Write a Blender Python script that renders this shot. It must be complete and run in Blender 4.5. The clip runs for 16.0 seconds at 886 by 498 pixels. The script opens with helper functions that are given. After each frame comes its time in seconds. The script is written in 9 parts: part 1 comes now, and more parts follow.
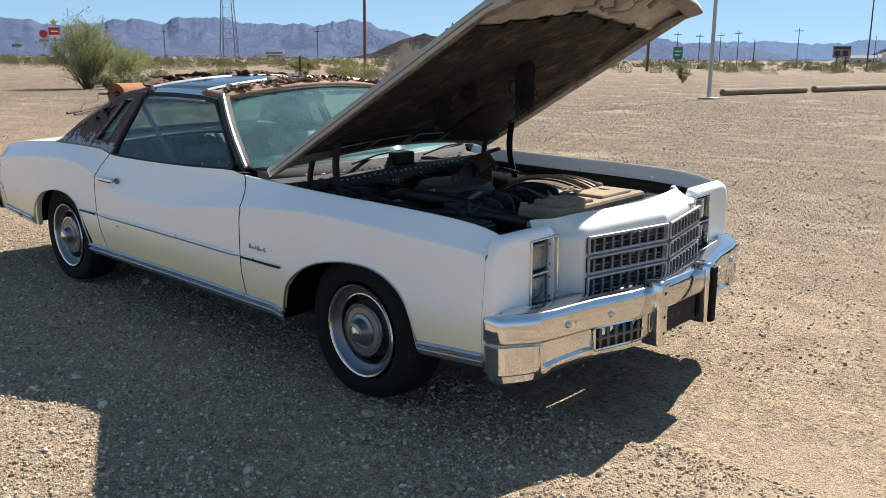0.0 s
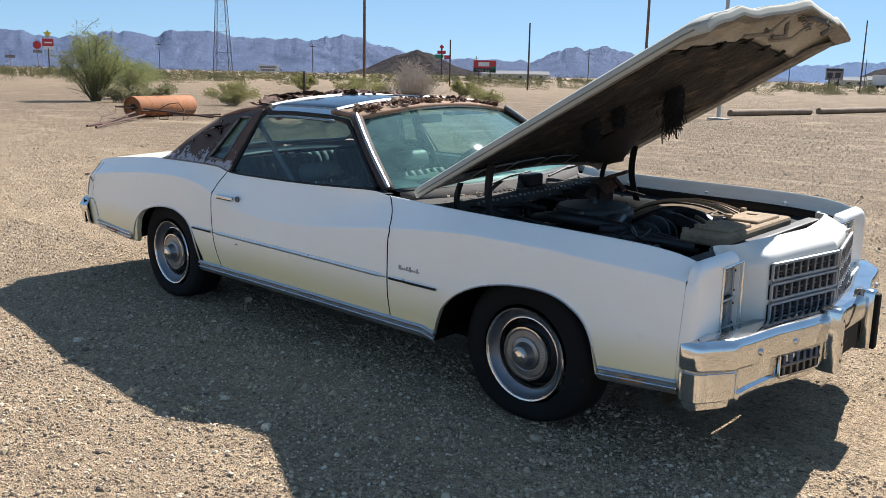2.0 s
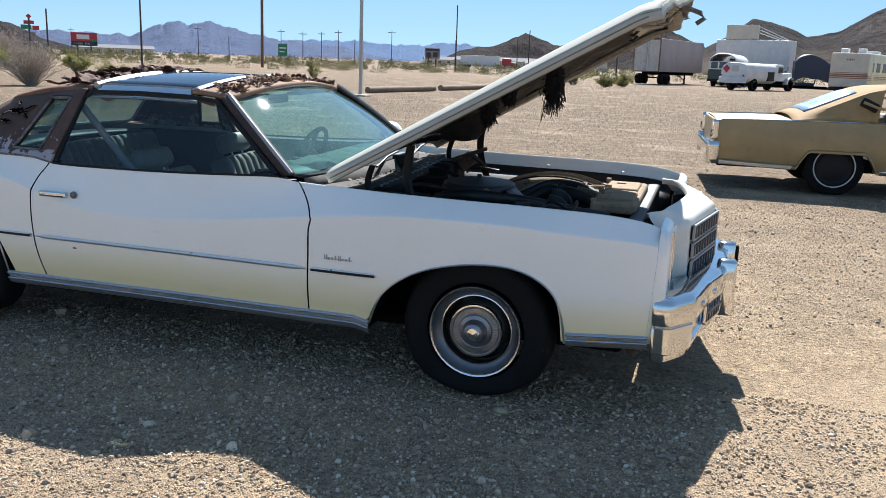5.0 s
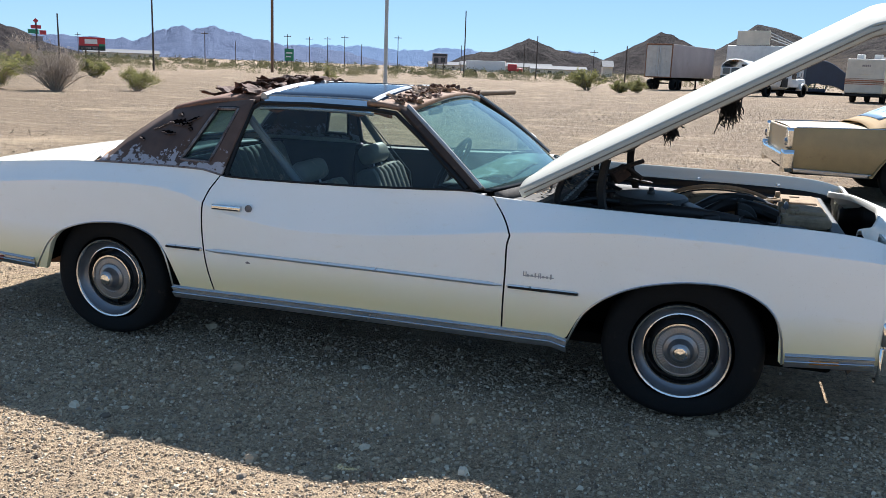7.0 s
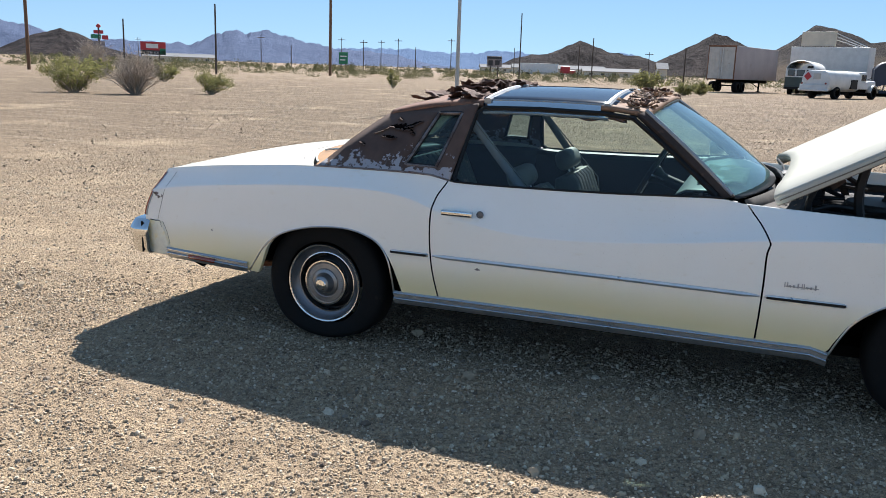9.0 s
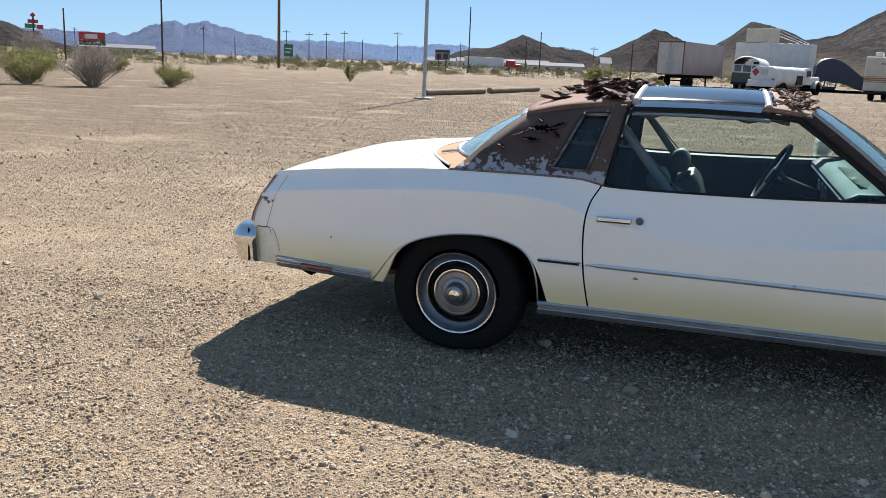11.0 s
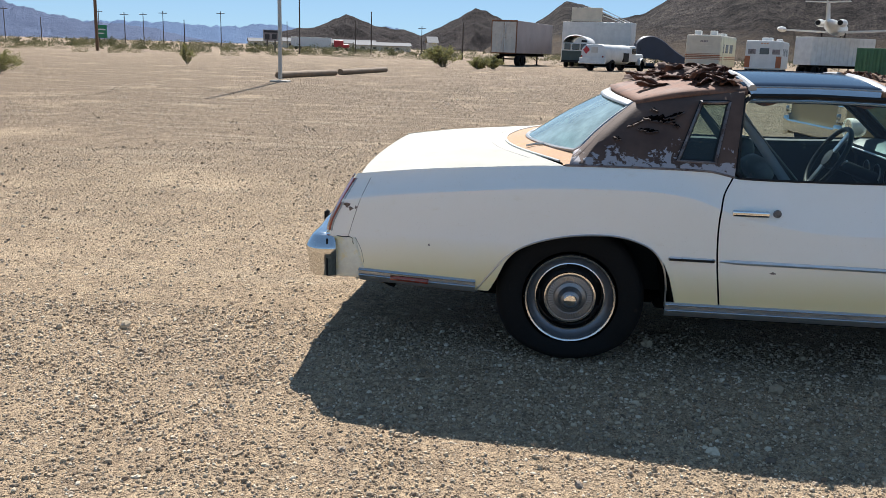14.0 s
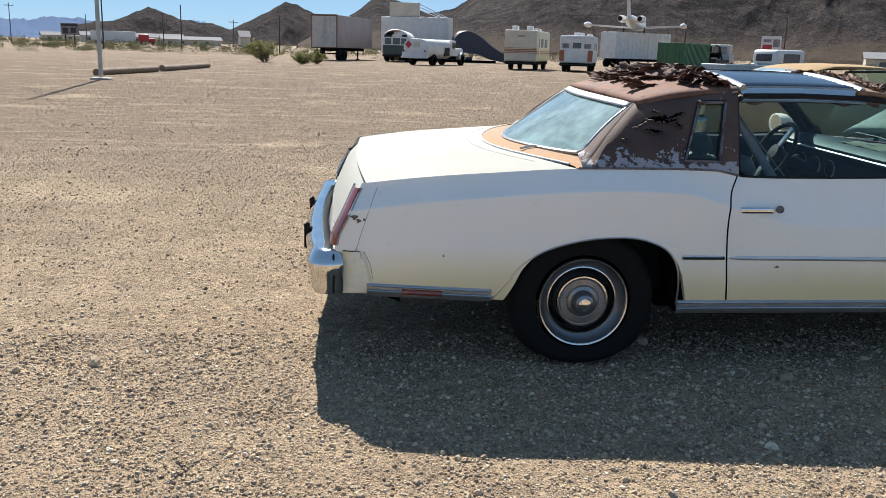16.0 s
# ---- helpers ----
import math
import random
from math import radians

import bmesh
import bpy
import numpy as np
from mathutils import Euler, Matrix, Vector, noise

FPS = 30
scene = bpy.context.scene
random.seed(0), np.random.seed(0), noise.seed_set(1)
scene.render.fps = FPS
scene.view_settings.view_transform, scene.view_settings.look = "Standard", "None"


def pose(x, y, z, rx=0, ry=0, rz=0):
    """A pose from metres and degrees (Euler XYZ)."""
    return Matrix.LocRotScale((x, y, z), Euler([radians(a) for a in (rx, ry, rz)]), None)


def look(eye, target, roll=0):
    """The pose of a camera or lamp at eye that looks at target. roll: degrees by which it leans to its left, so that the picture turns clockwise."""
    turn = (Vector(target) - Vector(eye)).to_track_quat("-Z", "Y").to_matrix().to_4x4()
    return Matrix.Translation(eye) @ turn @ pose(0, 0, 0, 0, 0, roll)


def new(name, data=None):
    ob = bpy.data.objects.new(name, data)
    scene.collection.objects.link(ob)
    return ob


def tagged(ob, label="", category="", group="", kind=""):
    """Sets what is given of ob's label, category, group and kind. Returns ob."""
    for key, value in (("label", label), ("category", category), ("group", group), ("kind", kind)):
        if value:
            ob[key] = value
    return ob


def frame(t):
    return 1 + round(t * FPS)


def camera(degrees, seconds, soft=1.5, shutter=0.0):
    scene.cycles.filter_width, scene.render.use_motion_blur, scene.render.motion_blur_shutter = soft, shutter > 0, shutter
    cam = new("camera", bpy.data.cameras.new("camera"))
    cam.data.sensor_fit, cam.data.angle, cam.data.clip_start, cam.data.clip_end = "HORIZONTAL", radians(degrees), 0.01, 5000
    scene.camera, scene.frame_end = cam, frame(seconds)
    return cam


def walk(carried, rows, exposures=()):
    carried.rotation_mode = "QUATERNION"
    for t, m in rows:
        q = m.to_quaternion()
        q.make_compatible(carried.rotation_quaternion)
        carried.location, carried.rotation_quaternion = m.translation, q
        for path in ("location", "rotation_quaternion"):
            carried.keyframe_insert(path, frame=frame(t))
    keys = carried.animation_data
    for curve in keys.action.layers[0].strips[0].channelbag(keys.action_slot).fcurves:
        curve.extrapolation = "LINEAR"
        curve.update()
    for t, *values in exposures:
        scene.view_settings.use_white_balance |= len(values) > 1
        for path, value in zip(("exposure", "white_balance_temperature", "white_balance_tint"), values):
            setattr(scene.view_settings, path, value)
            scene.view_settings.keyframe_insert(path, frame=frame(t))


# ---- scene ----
cam = camera(54.5, 16.0, soft=0.8)
METRES, EYE, TURN = 7.347, 1.47, 43.2
ROWS = [
    (0.0, 0.0, 0.0, 0.0, 0.13, -10.69, -0.71),
    (0.5, -0.0236, 0.005, -0.0015, 0.75, -10.57, -1.02),
    (1.0, -0.0471, 0.0139, -0.0004, 1.43, -10.26, -1.16),
    (1.5, -0.0741, 0.0112, -0.0008, 1.21, -9.88, -1.33),
    (2.0, -0.1042, 0.0027, 0.0021, -0.42, -9.63, -1.46),
    (2.5, -0.1358, 0.0089, -0.002, -3.64, -9.59, -1.48),
    (3.0, -0.1674, 0.015, 0.0008, -8.14, -9.76, -1.43),
    (3.5, -0.2039, 0.0153, 0.002, -13.63, -10.05, -1.42),
    (6.0, -0.3301, 0.0908, -0.0021, -28.16, -10.45, -1.53),
    (6.5, -0.3535, 0.1071, 0.0008, -26.82, -10.27, -1.61),
    (7.0, -0.3873, 0.1187, 0.0003, -25.45, -10.16, -1.6),
    (7.5, -0.419, 0.1277, 0.0017, -24.14, -10.09, -1.53),
    (8.0, -0.4431, 0.1537, -0.0026, -23.03, -10.11, -1.46),
    (8.5, -0.4649, 0.1686, -0.0022, -22.32, -10.05, -1.48),
    (9.0, -0.4928, 0.1776, -0.0019, -22.2, -10.07, -1.51),
    (9.5, -0.5254, 0.1878, -0.0005, -22.64, -10.18, -1.58),
    (12.0, -0.6458, 0.3064, -0.0018, -29.1, -10.51, -1.74),
    (12.5, -0.6622, 0.3292, 0.0002, -30.92, -10.62, -1.63),
    (13.0, -0.6908, 0.3466, 0.0014, -32.87, -10.82, -1.41),
    (13.5, -0.7117, 0.3671, 0.001, -34.94, -11.13, -1.15),
    (14.0, -0.7255, 0.399, 0.0006, -37.27, -11.41, -0.94),
    (14.5, -0.7405, 0.4225, 0.0013, -39.94, -11.58, -0.8),
    (15.0, -0.7682, 0.4451, 0.0034, -42.94, -11.69, -0.66),
    (15.5, -0.7879, 0.465, 0.0042, -46.1, -11.66, -0.64),
    (16.0, -0.7945, 0.4967, 0.0042, -49.36, -11.62, -0.53),
]
LEVEL = pose(4.21, -3.283, EYE, -1.55, -1.0, 0) @ pose(0, 0, 0, 0, 0, TURN)
walk(cam, [(t, LEVEL @ pose(METRES * x, METRES * y, METRES * z, 90 + pitch, roll, yaw)) for t, x, y, z, yaw, pitch, roll in ROWS],
     [(0.0, 1.36, 6420, 10), (3.5, 1.42, 6260, 10), (6.5, 1.50, 6180, 10), (9.0, 1.40, 6280, 10), (12.0, 1.27, 6340, 10), (16.0, 1.22, 6430, 10)])

# ---- world, sun and exposure ----
scene.view_settings.exposure = 1.08
SUN = Vector((-0.125, 1.04, 1.0)).normalized()
world = bpy.data.worlds.new("world")
scene.world = world
world.use_nodes = True
sky = world.node_tree.nodes.new("ShaderNodeTexSky")
sky.sky_type = "NISHITA"
sky.sun_disc = False
sky.sun_elevation = math.asin(SUN.z)
sky.sun_rotation = math.atan2(SUN.x, SUN.y)
sky.altitude = 300
sky.air_density, sky.dust_density, sky.ozone_density = 0.6, 0.0, 4.0
back = world.node_tree.nodes["Background"]
back.inputs["Strength"].default_value = 0.080
soft_sky, blue = world.node_tree.nodes.new("ShaderNodeGamma"), world.node_tree.nodes.new("ShaderNodeVectorMath")
soft_sky.inputs["Gamma"].default_value = 0.42
blue.operation = "MULTIPLY"
blue.inputs[1].default_value = (1.06, 1.45, 1.80)
world.node_tree.links.new(sky.outputs[0], soft_sky.inputs["Color"])
world.node_tree.links.new(soft_sky.outputs[0], blue.inputs[0])
world.node_tree.links.new(blue.outputs[0], back.inputs["Color"])
sun = new("sun", bpy.data.lights.new("sun", "SUN"))
sun.data.energy, sun.data.angle, sun.data.color = 3.9, radians(0.53), (1.0, 0.96, 0.91)
sun.matrix_world = look(SUN * 50, (0, 0, 0))


# ---- materials ----
def shader(name):
    m = bpy.data.materials.new(name)
    m.use_nodes = True
    return m, m.node_tree.nodes, m.node_tree.links, m.node_tree.nodes["Principled BSDF"]


def mapped(nodes, links, kind, scale, detail=6, stretch=(1, 1, 1), rough=0.6):
    co = nodes.new("ShaderNodeTexCoord")
    mp = nodes.new("ShaderNodeMapping")
    mp.inputs["Scale"].default_value = stretch
    tex = nodes.new(kind)
    tex.inputs["Scale"].default_value = scale
    if kind == "ShaderNodeTexNoise":
        tex.inputs["Detail"].default_value = detail
        tex.inputs["Roughness"].default_value = rough
    links.new(co.outputs["Object"], mp.inputs["Vector"])
    links.new(mp.outputs[0], tex.inputs["Vector"])
    return tex


def ramp(nodes, links, src, stops):
    r = nodes.new("ShaderNodeValToRGB")
    el = r.color_ramp.elements
    while len(el) < len(stops):
        el.new(0.5)
    for e, (p, c) in zip(el, stops):
        e.position = p
        e.color = (*c, 1) if len(c) == 3 else c
    links.new(src, r.inputs[0])
    return r


def mixed(nodes, links, fac, a, b, mode="MIX"):
    n = nodes.new("ShaderNodeMix")
    n.data_type, n.blend_type = "RGBA", mode
    for sock, v in ((n.inputs[0], fac), (n.inputs[6], a), (n.inputs[7], b)):
        if isinstance(v, (int, float)):
            sock.default_value = v
        elif isinstance(v, tuple):
            sock.default_value = (*v, 1)
        else:
            links.new(v, sock)
    return n.outputs[2]


def bump(nodes, links, bsdf, src, strength, dist):
    b = nodes.new("ShaderNodeBump")
    b.inputs["Strength"].default_value, b.inputs["Distance"].default_value = strength, dist
    links.new(src, b.inputs["Height"])
    links.new(b.outputs[0], bsdf.inputs["Normal"])


def mat(name, col, rough=0.5, metal=0.0, var=0.25, scale=6.0, fine=60.0, rel=0.15, dist=0.004, dirt=None, dirty=0.55, coat=0.0, rvar=0.12, stretch=(1, 1, 1)):
    """Colour that varies at two scales, optional dirt patches, fine relief."""
    m, n, l, b = shader(name)
    big, small = mapped(n, l, "ShaderNodeTexNoise", scale, 5, stretch), mapped(n, l, "ShaderNodeTexNoise", fine, 3, stretch)
    lo, hi = tuple(c * (1 - var) for c in col), tuple(min(1, c * (1 + var * 0.7)) for c in col)
    c = ramp(n, l, big.outputs[0], [(0.3, lo), (0.7, hi)]).outputs[0]
    c = mixed(n, l, 0.35 * min(1, var * 3), c, ramp(n, l, small.outputs[0], [(0.35, lo), (0.65, hi)]).outputs[0])
    if dirt:
        d = mapped(n, l, "ShaderNodeTexNoise", scale * 1.7, 8, stretch, 0.7)
        c = mixed(n, l, ramp(n, l, d.outputs[0], [(dirty, (0, 0, 0)), (dirty + 0.12, (1, 1, 1))]).outputs[0], c, dirt)
    l.new(c, b.inputs["Base Color"])
    b.inputs["Metallic"].default_value = metal
    r = n.new("ShaderNodeMapRange")
    r.inputs[3].default_value, r.inputs[4].default_value = max(0.02, rough - rvar), min(1, rough + rvar)
    l.new(big.outputs[0], r.inputs[0])
    l.new(r.outputs[0], b.inputs["Roughness"])
    b.inputs["Coat Weight"].default_value = coat
    b.inputs["Coat Roughness"].default_value = 0.08
    if rel:
        bump(n, l, b, small.outputs[0], rel, dist)
    return m


def leafy(name, cols):
    """Foliage: each leaf clump its own tint, a little light through it."""
    m, n, l, b = shader(name)
    g = n.new("ShaderNodeNewGeometry")
    l.new(ramp(n, l, g.outputs["Random Per Island"], [(i / (len(cols) - 1), c) for i, c in enumerate(cols)]).outputs[0], b.inputs["Base Color"])
    b.inputs["Roughness"].default_value = 0.6
    thin, both = n.new("ShaderNodeBsdfTranslucent"), n.new("ShaderNodeMixShader")
    l.new(b.inputs["Base Color"].links[0].from_socket, thin.inputs[0])
    both.inputs[0].default_value = 0.55
    l.new(b.outputs[0], both.inputs[1])
    l.new(thin.outputs[0], both.inputs[2])
    l.new(both.outputs[0], n["Material Output"].inputs[0])
    return m


def glazing(name, tint, gloss=0.02, dust=0.0, veil=(0.42, 0.58, 0.55)):
    """Tinted pane that mirrors at a slant, under a film of dust."""
    m, n, l, b = shader(name)
    n.remove(b)
    tr, gl, mx, lw, pw, fr = (n.new("ShaderNode" + k) for k in ("BsdfTransparent", "BsdfGlossy", "MixShader", "LayerWeight", "Math", "Math"))
    tr.inputs[0].default_value = (*tint, 1)
    gl.inputs["Roughness"].default_value = gloss
    lw.inputs[0].default_value = 0.5
    pw.operation, fr.operation = "POWER", "MULTIPLY_ADD"
    pw.inputs[1].default_value, fr.inputs[1].default_value, fr.inputs[2].default_value = 4.0, 0.9, 0.05
    l.new(lw.outputs["Facing"], pw.inputs[0])
    l.new(pw.outputs[0], fr.inputs[0])
    l.new(fr.outputs[0], mx.inputs[0])
    film, dm = n.new("ShaderNodeBsdfDiffuse"), n.new("ShaderNodeMixShader")
    film.inputs[0].default_value = (*veil, 1)
    spots = mapped(n, l, "ShaderNodeTexNoise", 5, 7, rough=0.7)
    l.new(ramp(n, l, spots.outputs[0], [(0.3, (dust * 0.5,) * 3), (0.7, (dust * 1.4,) * 3)]).outputs[0], dm.inputs[0])
    l.new(tr.outputs[0], dm.inputs[1])
    l.new(film.outputs[0], dm.inputs[2])
    l.new(dm.outputs[0], mx.inputs[1])
    l.new(gl.outputs[0], mx.inputs[2])
    l.new(mx.outputs[0], n["Material Output"].inputs[0])
    return m


def aged_paint(name, col, fade, stain, yellow=0.0, coat=0.55, rough=0.35):
    """White body paint: worn coat, chalky fading, specks of dirt, lower body yellowed by old lacquer and painted ground
    bounce.
    """
    m, n, l, b = shader(name)
    big = mapped(n, l, "ShaderNodeTexNoise", 1.6, 4)
    mid = mapped(n, l, "ShaderNodeTexNoise", 9, 8, (1, 1, 2.5), 0.7)
    dust = mapped(n, l, "ShaderNodeTexNoise", 170, 2)
    c = ramp(n, l, big.outputs[0], [(0.35, col), (0.7, fade)]).outputs[0]
    c = mixed(n, l, ramp(n, l, mid.outputs[0], [(0.6, (0, 0, 0)), (0.8, (0.5, 0.5, 0.5))]).outputs[0], c, stain)
    c = mixed(n, l, ramp(n, l, dust.outputs[0], [(0.66, (0, 0, 0)), (0.78, (0.35, 0.35, 0.35))]).outputs[0], c, (0.3, 0.24, 0.17))
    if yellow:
        # yellow mixed in low down: aged lacquer plus painted warm bounce off the gravel
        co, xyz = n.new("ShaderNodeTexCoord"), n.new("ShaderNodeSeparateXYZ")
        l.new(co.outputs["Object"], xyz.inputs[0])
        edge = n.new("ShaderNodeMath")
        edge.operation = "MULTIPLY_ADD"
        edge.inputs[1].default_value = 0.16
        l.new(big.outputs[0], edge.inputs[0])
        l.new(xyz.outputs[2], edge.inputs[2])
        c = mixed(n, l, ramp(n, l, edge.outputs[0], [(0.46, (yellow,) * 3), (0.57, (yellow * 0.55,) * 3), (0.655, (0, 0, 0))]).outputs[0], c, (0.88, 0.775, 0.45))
    l.new(c, b.inputs["Base Color"])
    rr = ramp(n, l, mid.outputs[0], [(0.3, (rough,) * 3), (0.75, (rough + 0.2,) * 3)])
    l.new(rr.outputs[0], b.inputs["Roughness"])
    b.inputs["Coat Weight"].default_value = coat
    b.inputs["Coat Roughness"].default_value = 0.20
    bump(n, l, b, dust.outputs[0], 0.04, 0.001)
    return m


def torn_vinyl(name):
    """Brown weathered vinyl over metal, flaking to pale primer low down where it met the body."""
    m, n, l, b = shader(name)
    big = mapped(n, l, "ShaderNodeTexNoise", 5, 6)
    fine = mapped(n, l, "ShaderNodeTexNoise", 80, 4)
    flake = mapped(n, l, "ShaderNodeTexNoise", 22, 6, rough=0.65)
    hole = mapped(n, l, "ShaderNodeTexNoise", 11, 8, (1, 1, 1.6), 0.7)
    c = ramp(n, l, big.outputs[0], [(0.3, (0.058, 0.034, 0.026)), (0.5, (0.090, 0.054, 0.040)), (0.72, (0.132, 0.082, 0.060))]).outputs[0]
    co = n.new("ShaderNodeTexCoord")
    xyz = n.new("ShaderNodeSeparateXYZ")
    l.new(co.outputs["Object"], xyz.inputs[0])
    low = n.new("ShaderNodeMapRange")
    low.inputs[1].default_value, low.inputs[2].default_value, low.inputs[3].default_value, low.inputs[4].default_value = 0.93, 1.10, 0.20, -0.14
    l.new(xyz.outputs[2], low.inputs[0])
    add = n.new("ShaderNodeMath")
    l.new(flake.outputs[0], add.inputs[0])
    l.new(low.outputs[0], add.inputs[1])
    f = ramp(n, l, add.outputs[0], [(0.60, (0, 0, 0)), (0.625, (1, 1, 1))])
    c = mixed(n, l, f.outputs[0], c, (0.36, 0.34, 0.35))
    h = ramp(n, l, hole.outputs[0], [(0.76, (0, 0, 0)), (0.775, (1, 1, 1))])
    c = mixed(n, l, h.outputs[0], c, (0.02, 0.012, 0.009))
    l.new(c, b.inputs["Base Color"])
    b.inputs["Roughness"].default_value = 0.82
    bump(n, l, b, mixed(n, l, 0.6, fine.outputs[0], f.outputs[0]), 0.6, 0.004)
    return m


def gravel(name):
    """Desert gravel lot: pale sand between pebbles of two sizes, with barer sandy patches."""
    m, n, l, b = shader(name)
    big = mapped(n, l, "ShaderNodeTexNoise", 0.45, 6)
    mid = mapped(n, l, "ShaderNodeTexNoise", 3.0, 8, rough=0.7)
    fine = mapped(n, l, "ShaderNodeTexNoise", 160, 3)
    wide = mapped(n, l, "ShaderNodeTexNoise", 0.05, 6, (0.5, 1, 1), 0.6)
    c = ramp(n, l, mid.outputs[0], [(0.3, (0.190, 0.140, 0.096)), (0.52, (0.268, 0.200, 0.138)), (0.75, (0.37, 0.278, 0.190))]).outputs[0]
    # painted paler this side for bounced light, darker beyond for stones' shaded sides
    co, xyz, near_edge = n.new("ShaderNodeTexCoord"), n.new("ShaderNodeSeparateXYZ"), n.new("ShaderNodeMath")
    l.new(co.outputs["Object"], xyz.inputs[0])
    near_edge.operation = "MULTIPLY_ADD"
    l.new(big.outputs[0], near_edge.inputs[0])
    near_edge.inputs[1].default_value = -6.0
    l.new(xyz.outputs[1], near_edge.inputs[2])
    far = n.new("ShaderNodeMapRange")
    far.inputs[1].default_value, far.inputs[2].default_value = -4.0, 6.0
    l.new(near_edge.outputs[0], far.inputs[0])
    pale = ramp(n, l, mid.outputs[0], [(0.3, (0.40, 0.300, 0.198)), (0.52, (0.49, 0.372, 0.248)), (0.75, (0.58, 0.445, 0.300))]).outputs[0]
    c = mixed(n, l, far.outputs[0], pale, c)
    c = mixed(n, l, 0.85, c, ramp(n, l, fine.outputs[0], [(0.34, (0.42, 0.41, 0.41)), (0.47, (1.0, 1.0, 1.0)), (0.62, (1.5, 1.47, 1.40))]).outputs[0], "MULTIPLY")
    hgt = fine.outputs[0]
    for scale, amount in ((34, 0.40), (70, 0.50), (140, 0.55)):
        v = mapped(n, l, "ShaderNodeTexVoronoi", scale)
        shape = ramp(n, l, v.outputs["Distance"], [(0.0, (1, 1, 1)), (0.34, (0.85, 0.85, 0.85)), (0.46, (0, 0, 0))]).outputs[0]
        sep = n.new("ShaderNodeSeparateColor")
        l.new(v.outputs["Color"], sep.inputs[0])
        there = ramp(n, l, sep.outputs[1], [(amount, (1, 1, 1)), (amount + 0.02, (0, 0, 0))]).outputs[0]
        mask = mixed(n, l, 1.0, shape, there, "MULTIPLY")
        tint = ramp(n, l, sep.outputs[0], [(0.0, (0.20, 0.150, 0.105)), (0.3, (0.36, 0.262, 0.165)), (0.6, (0.52, 0.395, 0.255)), (0.85, (0.38, 0.305, 0.222)), (1.0, (0.72, 0.61, 0.45))]).outputs[0]
        c = mixed(n, l, mask, c, tint)
        hgt = mixed(n, l, 1.0, hgt, mask, "ADD")
    mottle = mapped(n, l, "ShaderNodeTexNoise", 9, 12, (0.7, 1, 1), 0.9)
    c = mixed(n, l, 1.0, c, ramp(n, l, mottle.outputs[0], [(0.36, (0.56, 0.55, 0.55)), (0.5, (0.88, 0.88, 0.88)), (0.66, (1.04, 1.03, 1.0))]).outputs[0], "MULTIPLY")
    rough_patch = mapped(n, l, "ShaderNodeTexNoise", 2.6, 14, (0.8, 1, 1), 0.92)
    c = mixed(n, l, 1.0, c, ramp(n, l, rough_patch.outputs[0], [(0.38, (0.60, 0.59, 0.58)), (0.49, (0.94, 0.93, 0.92)), (0.58, (1.10, 1.09, 1.06))]).outputs[0], "MULTIPLY")
    clump = mapped(n, l, "ShaderNodeTexNoise", 38, 4, (1, 1, 1), 0.7)
    c = mixed(n, l, 1.0, c, ramp(n, l, clump.outputs[0], [(0.36, (0.58, 0.57, 0.57)), (0.47, (0.93, 0.93, 0.93)), (0.60, (1.16, 1.14, 1.10))]).outputs[0], "MULTIPLY")
    c = mixed(n, l, ramp(n, l, big.outputs[0], [(0.55, (0, 0, 0)), (0.68, (0.75, 0.75, 0.75))]).outputs[0], c, (0.49, 0.365, 0.235))
    track = mapped(n, l, "ShaderNodeTexNoise", 1.1, 5, (0.22, 1.5, 1), 0.6)
    c = mixed(n, l, ramp(n, l, track.outputs[0], [(0.56, (0, 0, 0)), (0.70, (0.5, 0.5, 0.5))]).outputs[0], c, (0.50, 0.40, 0.275))
    c = mixed(n, l, ramp(n, l, wide.outputs[0], [(0.45, (0, 0, 0)), (0.7, (0.5, 0.5, 0.5))]).outputs[0], c, (0.28, 0.200, 0.138))
    l.new(c, b.inputs["Base Color"])
    b.inputs["Roughness"].default_value = 0.95
    b.inputs["Specular IOR Level"].default_value = 0.15
    bump(n, l, b, hgt, 1.0, 0.010)
    return m


# White copy toned down where sun strikes the nose and fender lips.
M_PAINT = aged_paint("white_paint", (0.76, 0.735, 0.66), (0.72, 0.69, 0.60), (0.62, 0.55, 0.42), 0, 0.12, 0.55)
M_FILLER = mat("yellowed_filler", (0.90, 0.85, 0.70), 0.5, 0, 0.2, 7, 60, 0.05, 0.001, (0.84, 0.70, 0.33), 0.52)
M_SEAM = mat("grimy_seam", (0.20, 0.175, 0.14), 0.9)
# Lighter copy for the shaded sides; darker, chalky copy for sunlit hood, deck, tail.
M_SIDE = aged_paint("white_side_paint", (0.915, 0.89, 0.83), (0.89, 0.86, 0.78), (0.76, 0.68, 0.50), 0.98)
M_CHALK_SUNLIT = aged_paint("chalky_sunlit_paint", (0.46, 0.45, 0.395), (0.42, 0.41, 0.35), (0.36, 0.32, 0.24), 0, 0.0, 0.75)
M_CHROME = mat("chrome", (0.70, 0.70, 0.69), 0.10, 1.0, 0.1, 7, 90, 0.03, 0.001, (0.40, 0.31, 0.21), 0.66, rvar=0.05)
M_ALU = mat("weathered_aluminium", (0.62, 0.62, 0.62), 0.30, 0.8, 0.15, 9, 120, 0.05, 0.001, (0.40, 0.34, 0.27), 0.66)
M_SILL = mat("dull_sill_trim", (0.44, 0.44, 0.445), 0.32, 0.8, 0.12, 9, 120, 0.03, 0.001)
M_STEEL = mat("brushed_trim", (0.60, 0.60, 0.60), 0.32, 1.0, 0.15, 9, 120, 0.05, 0.001)
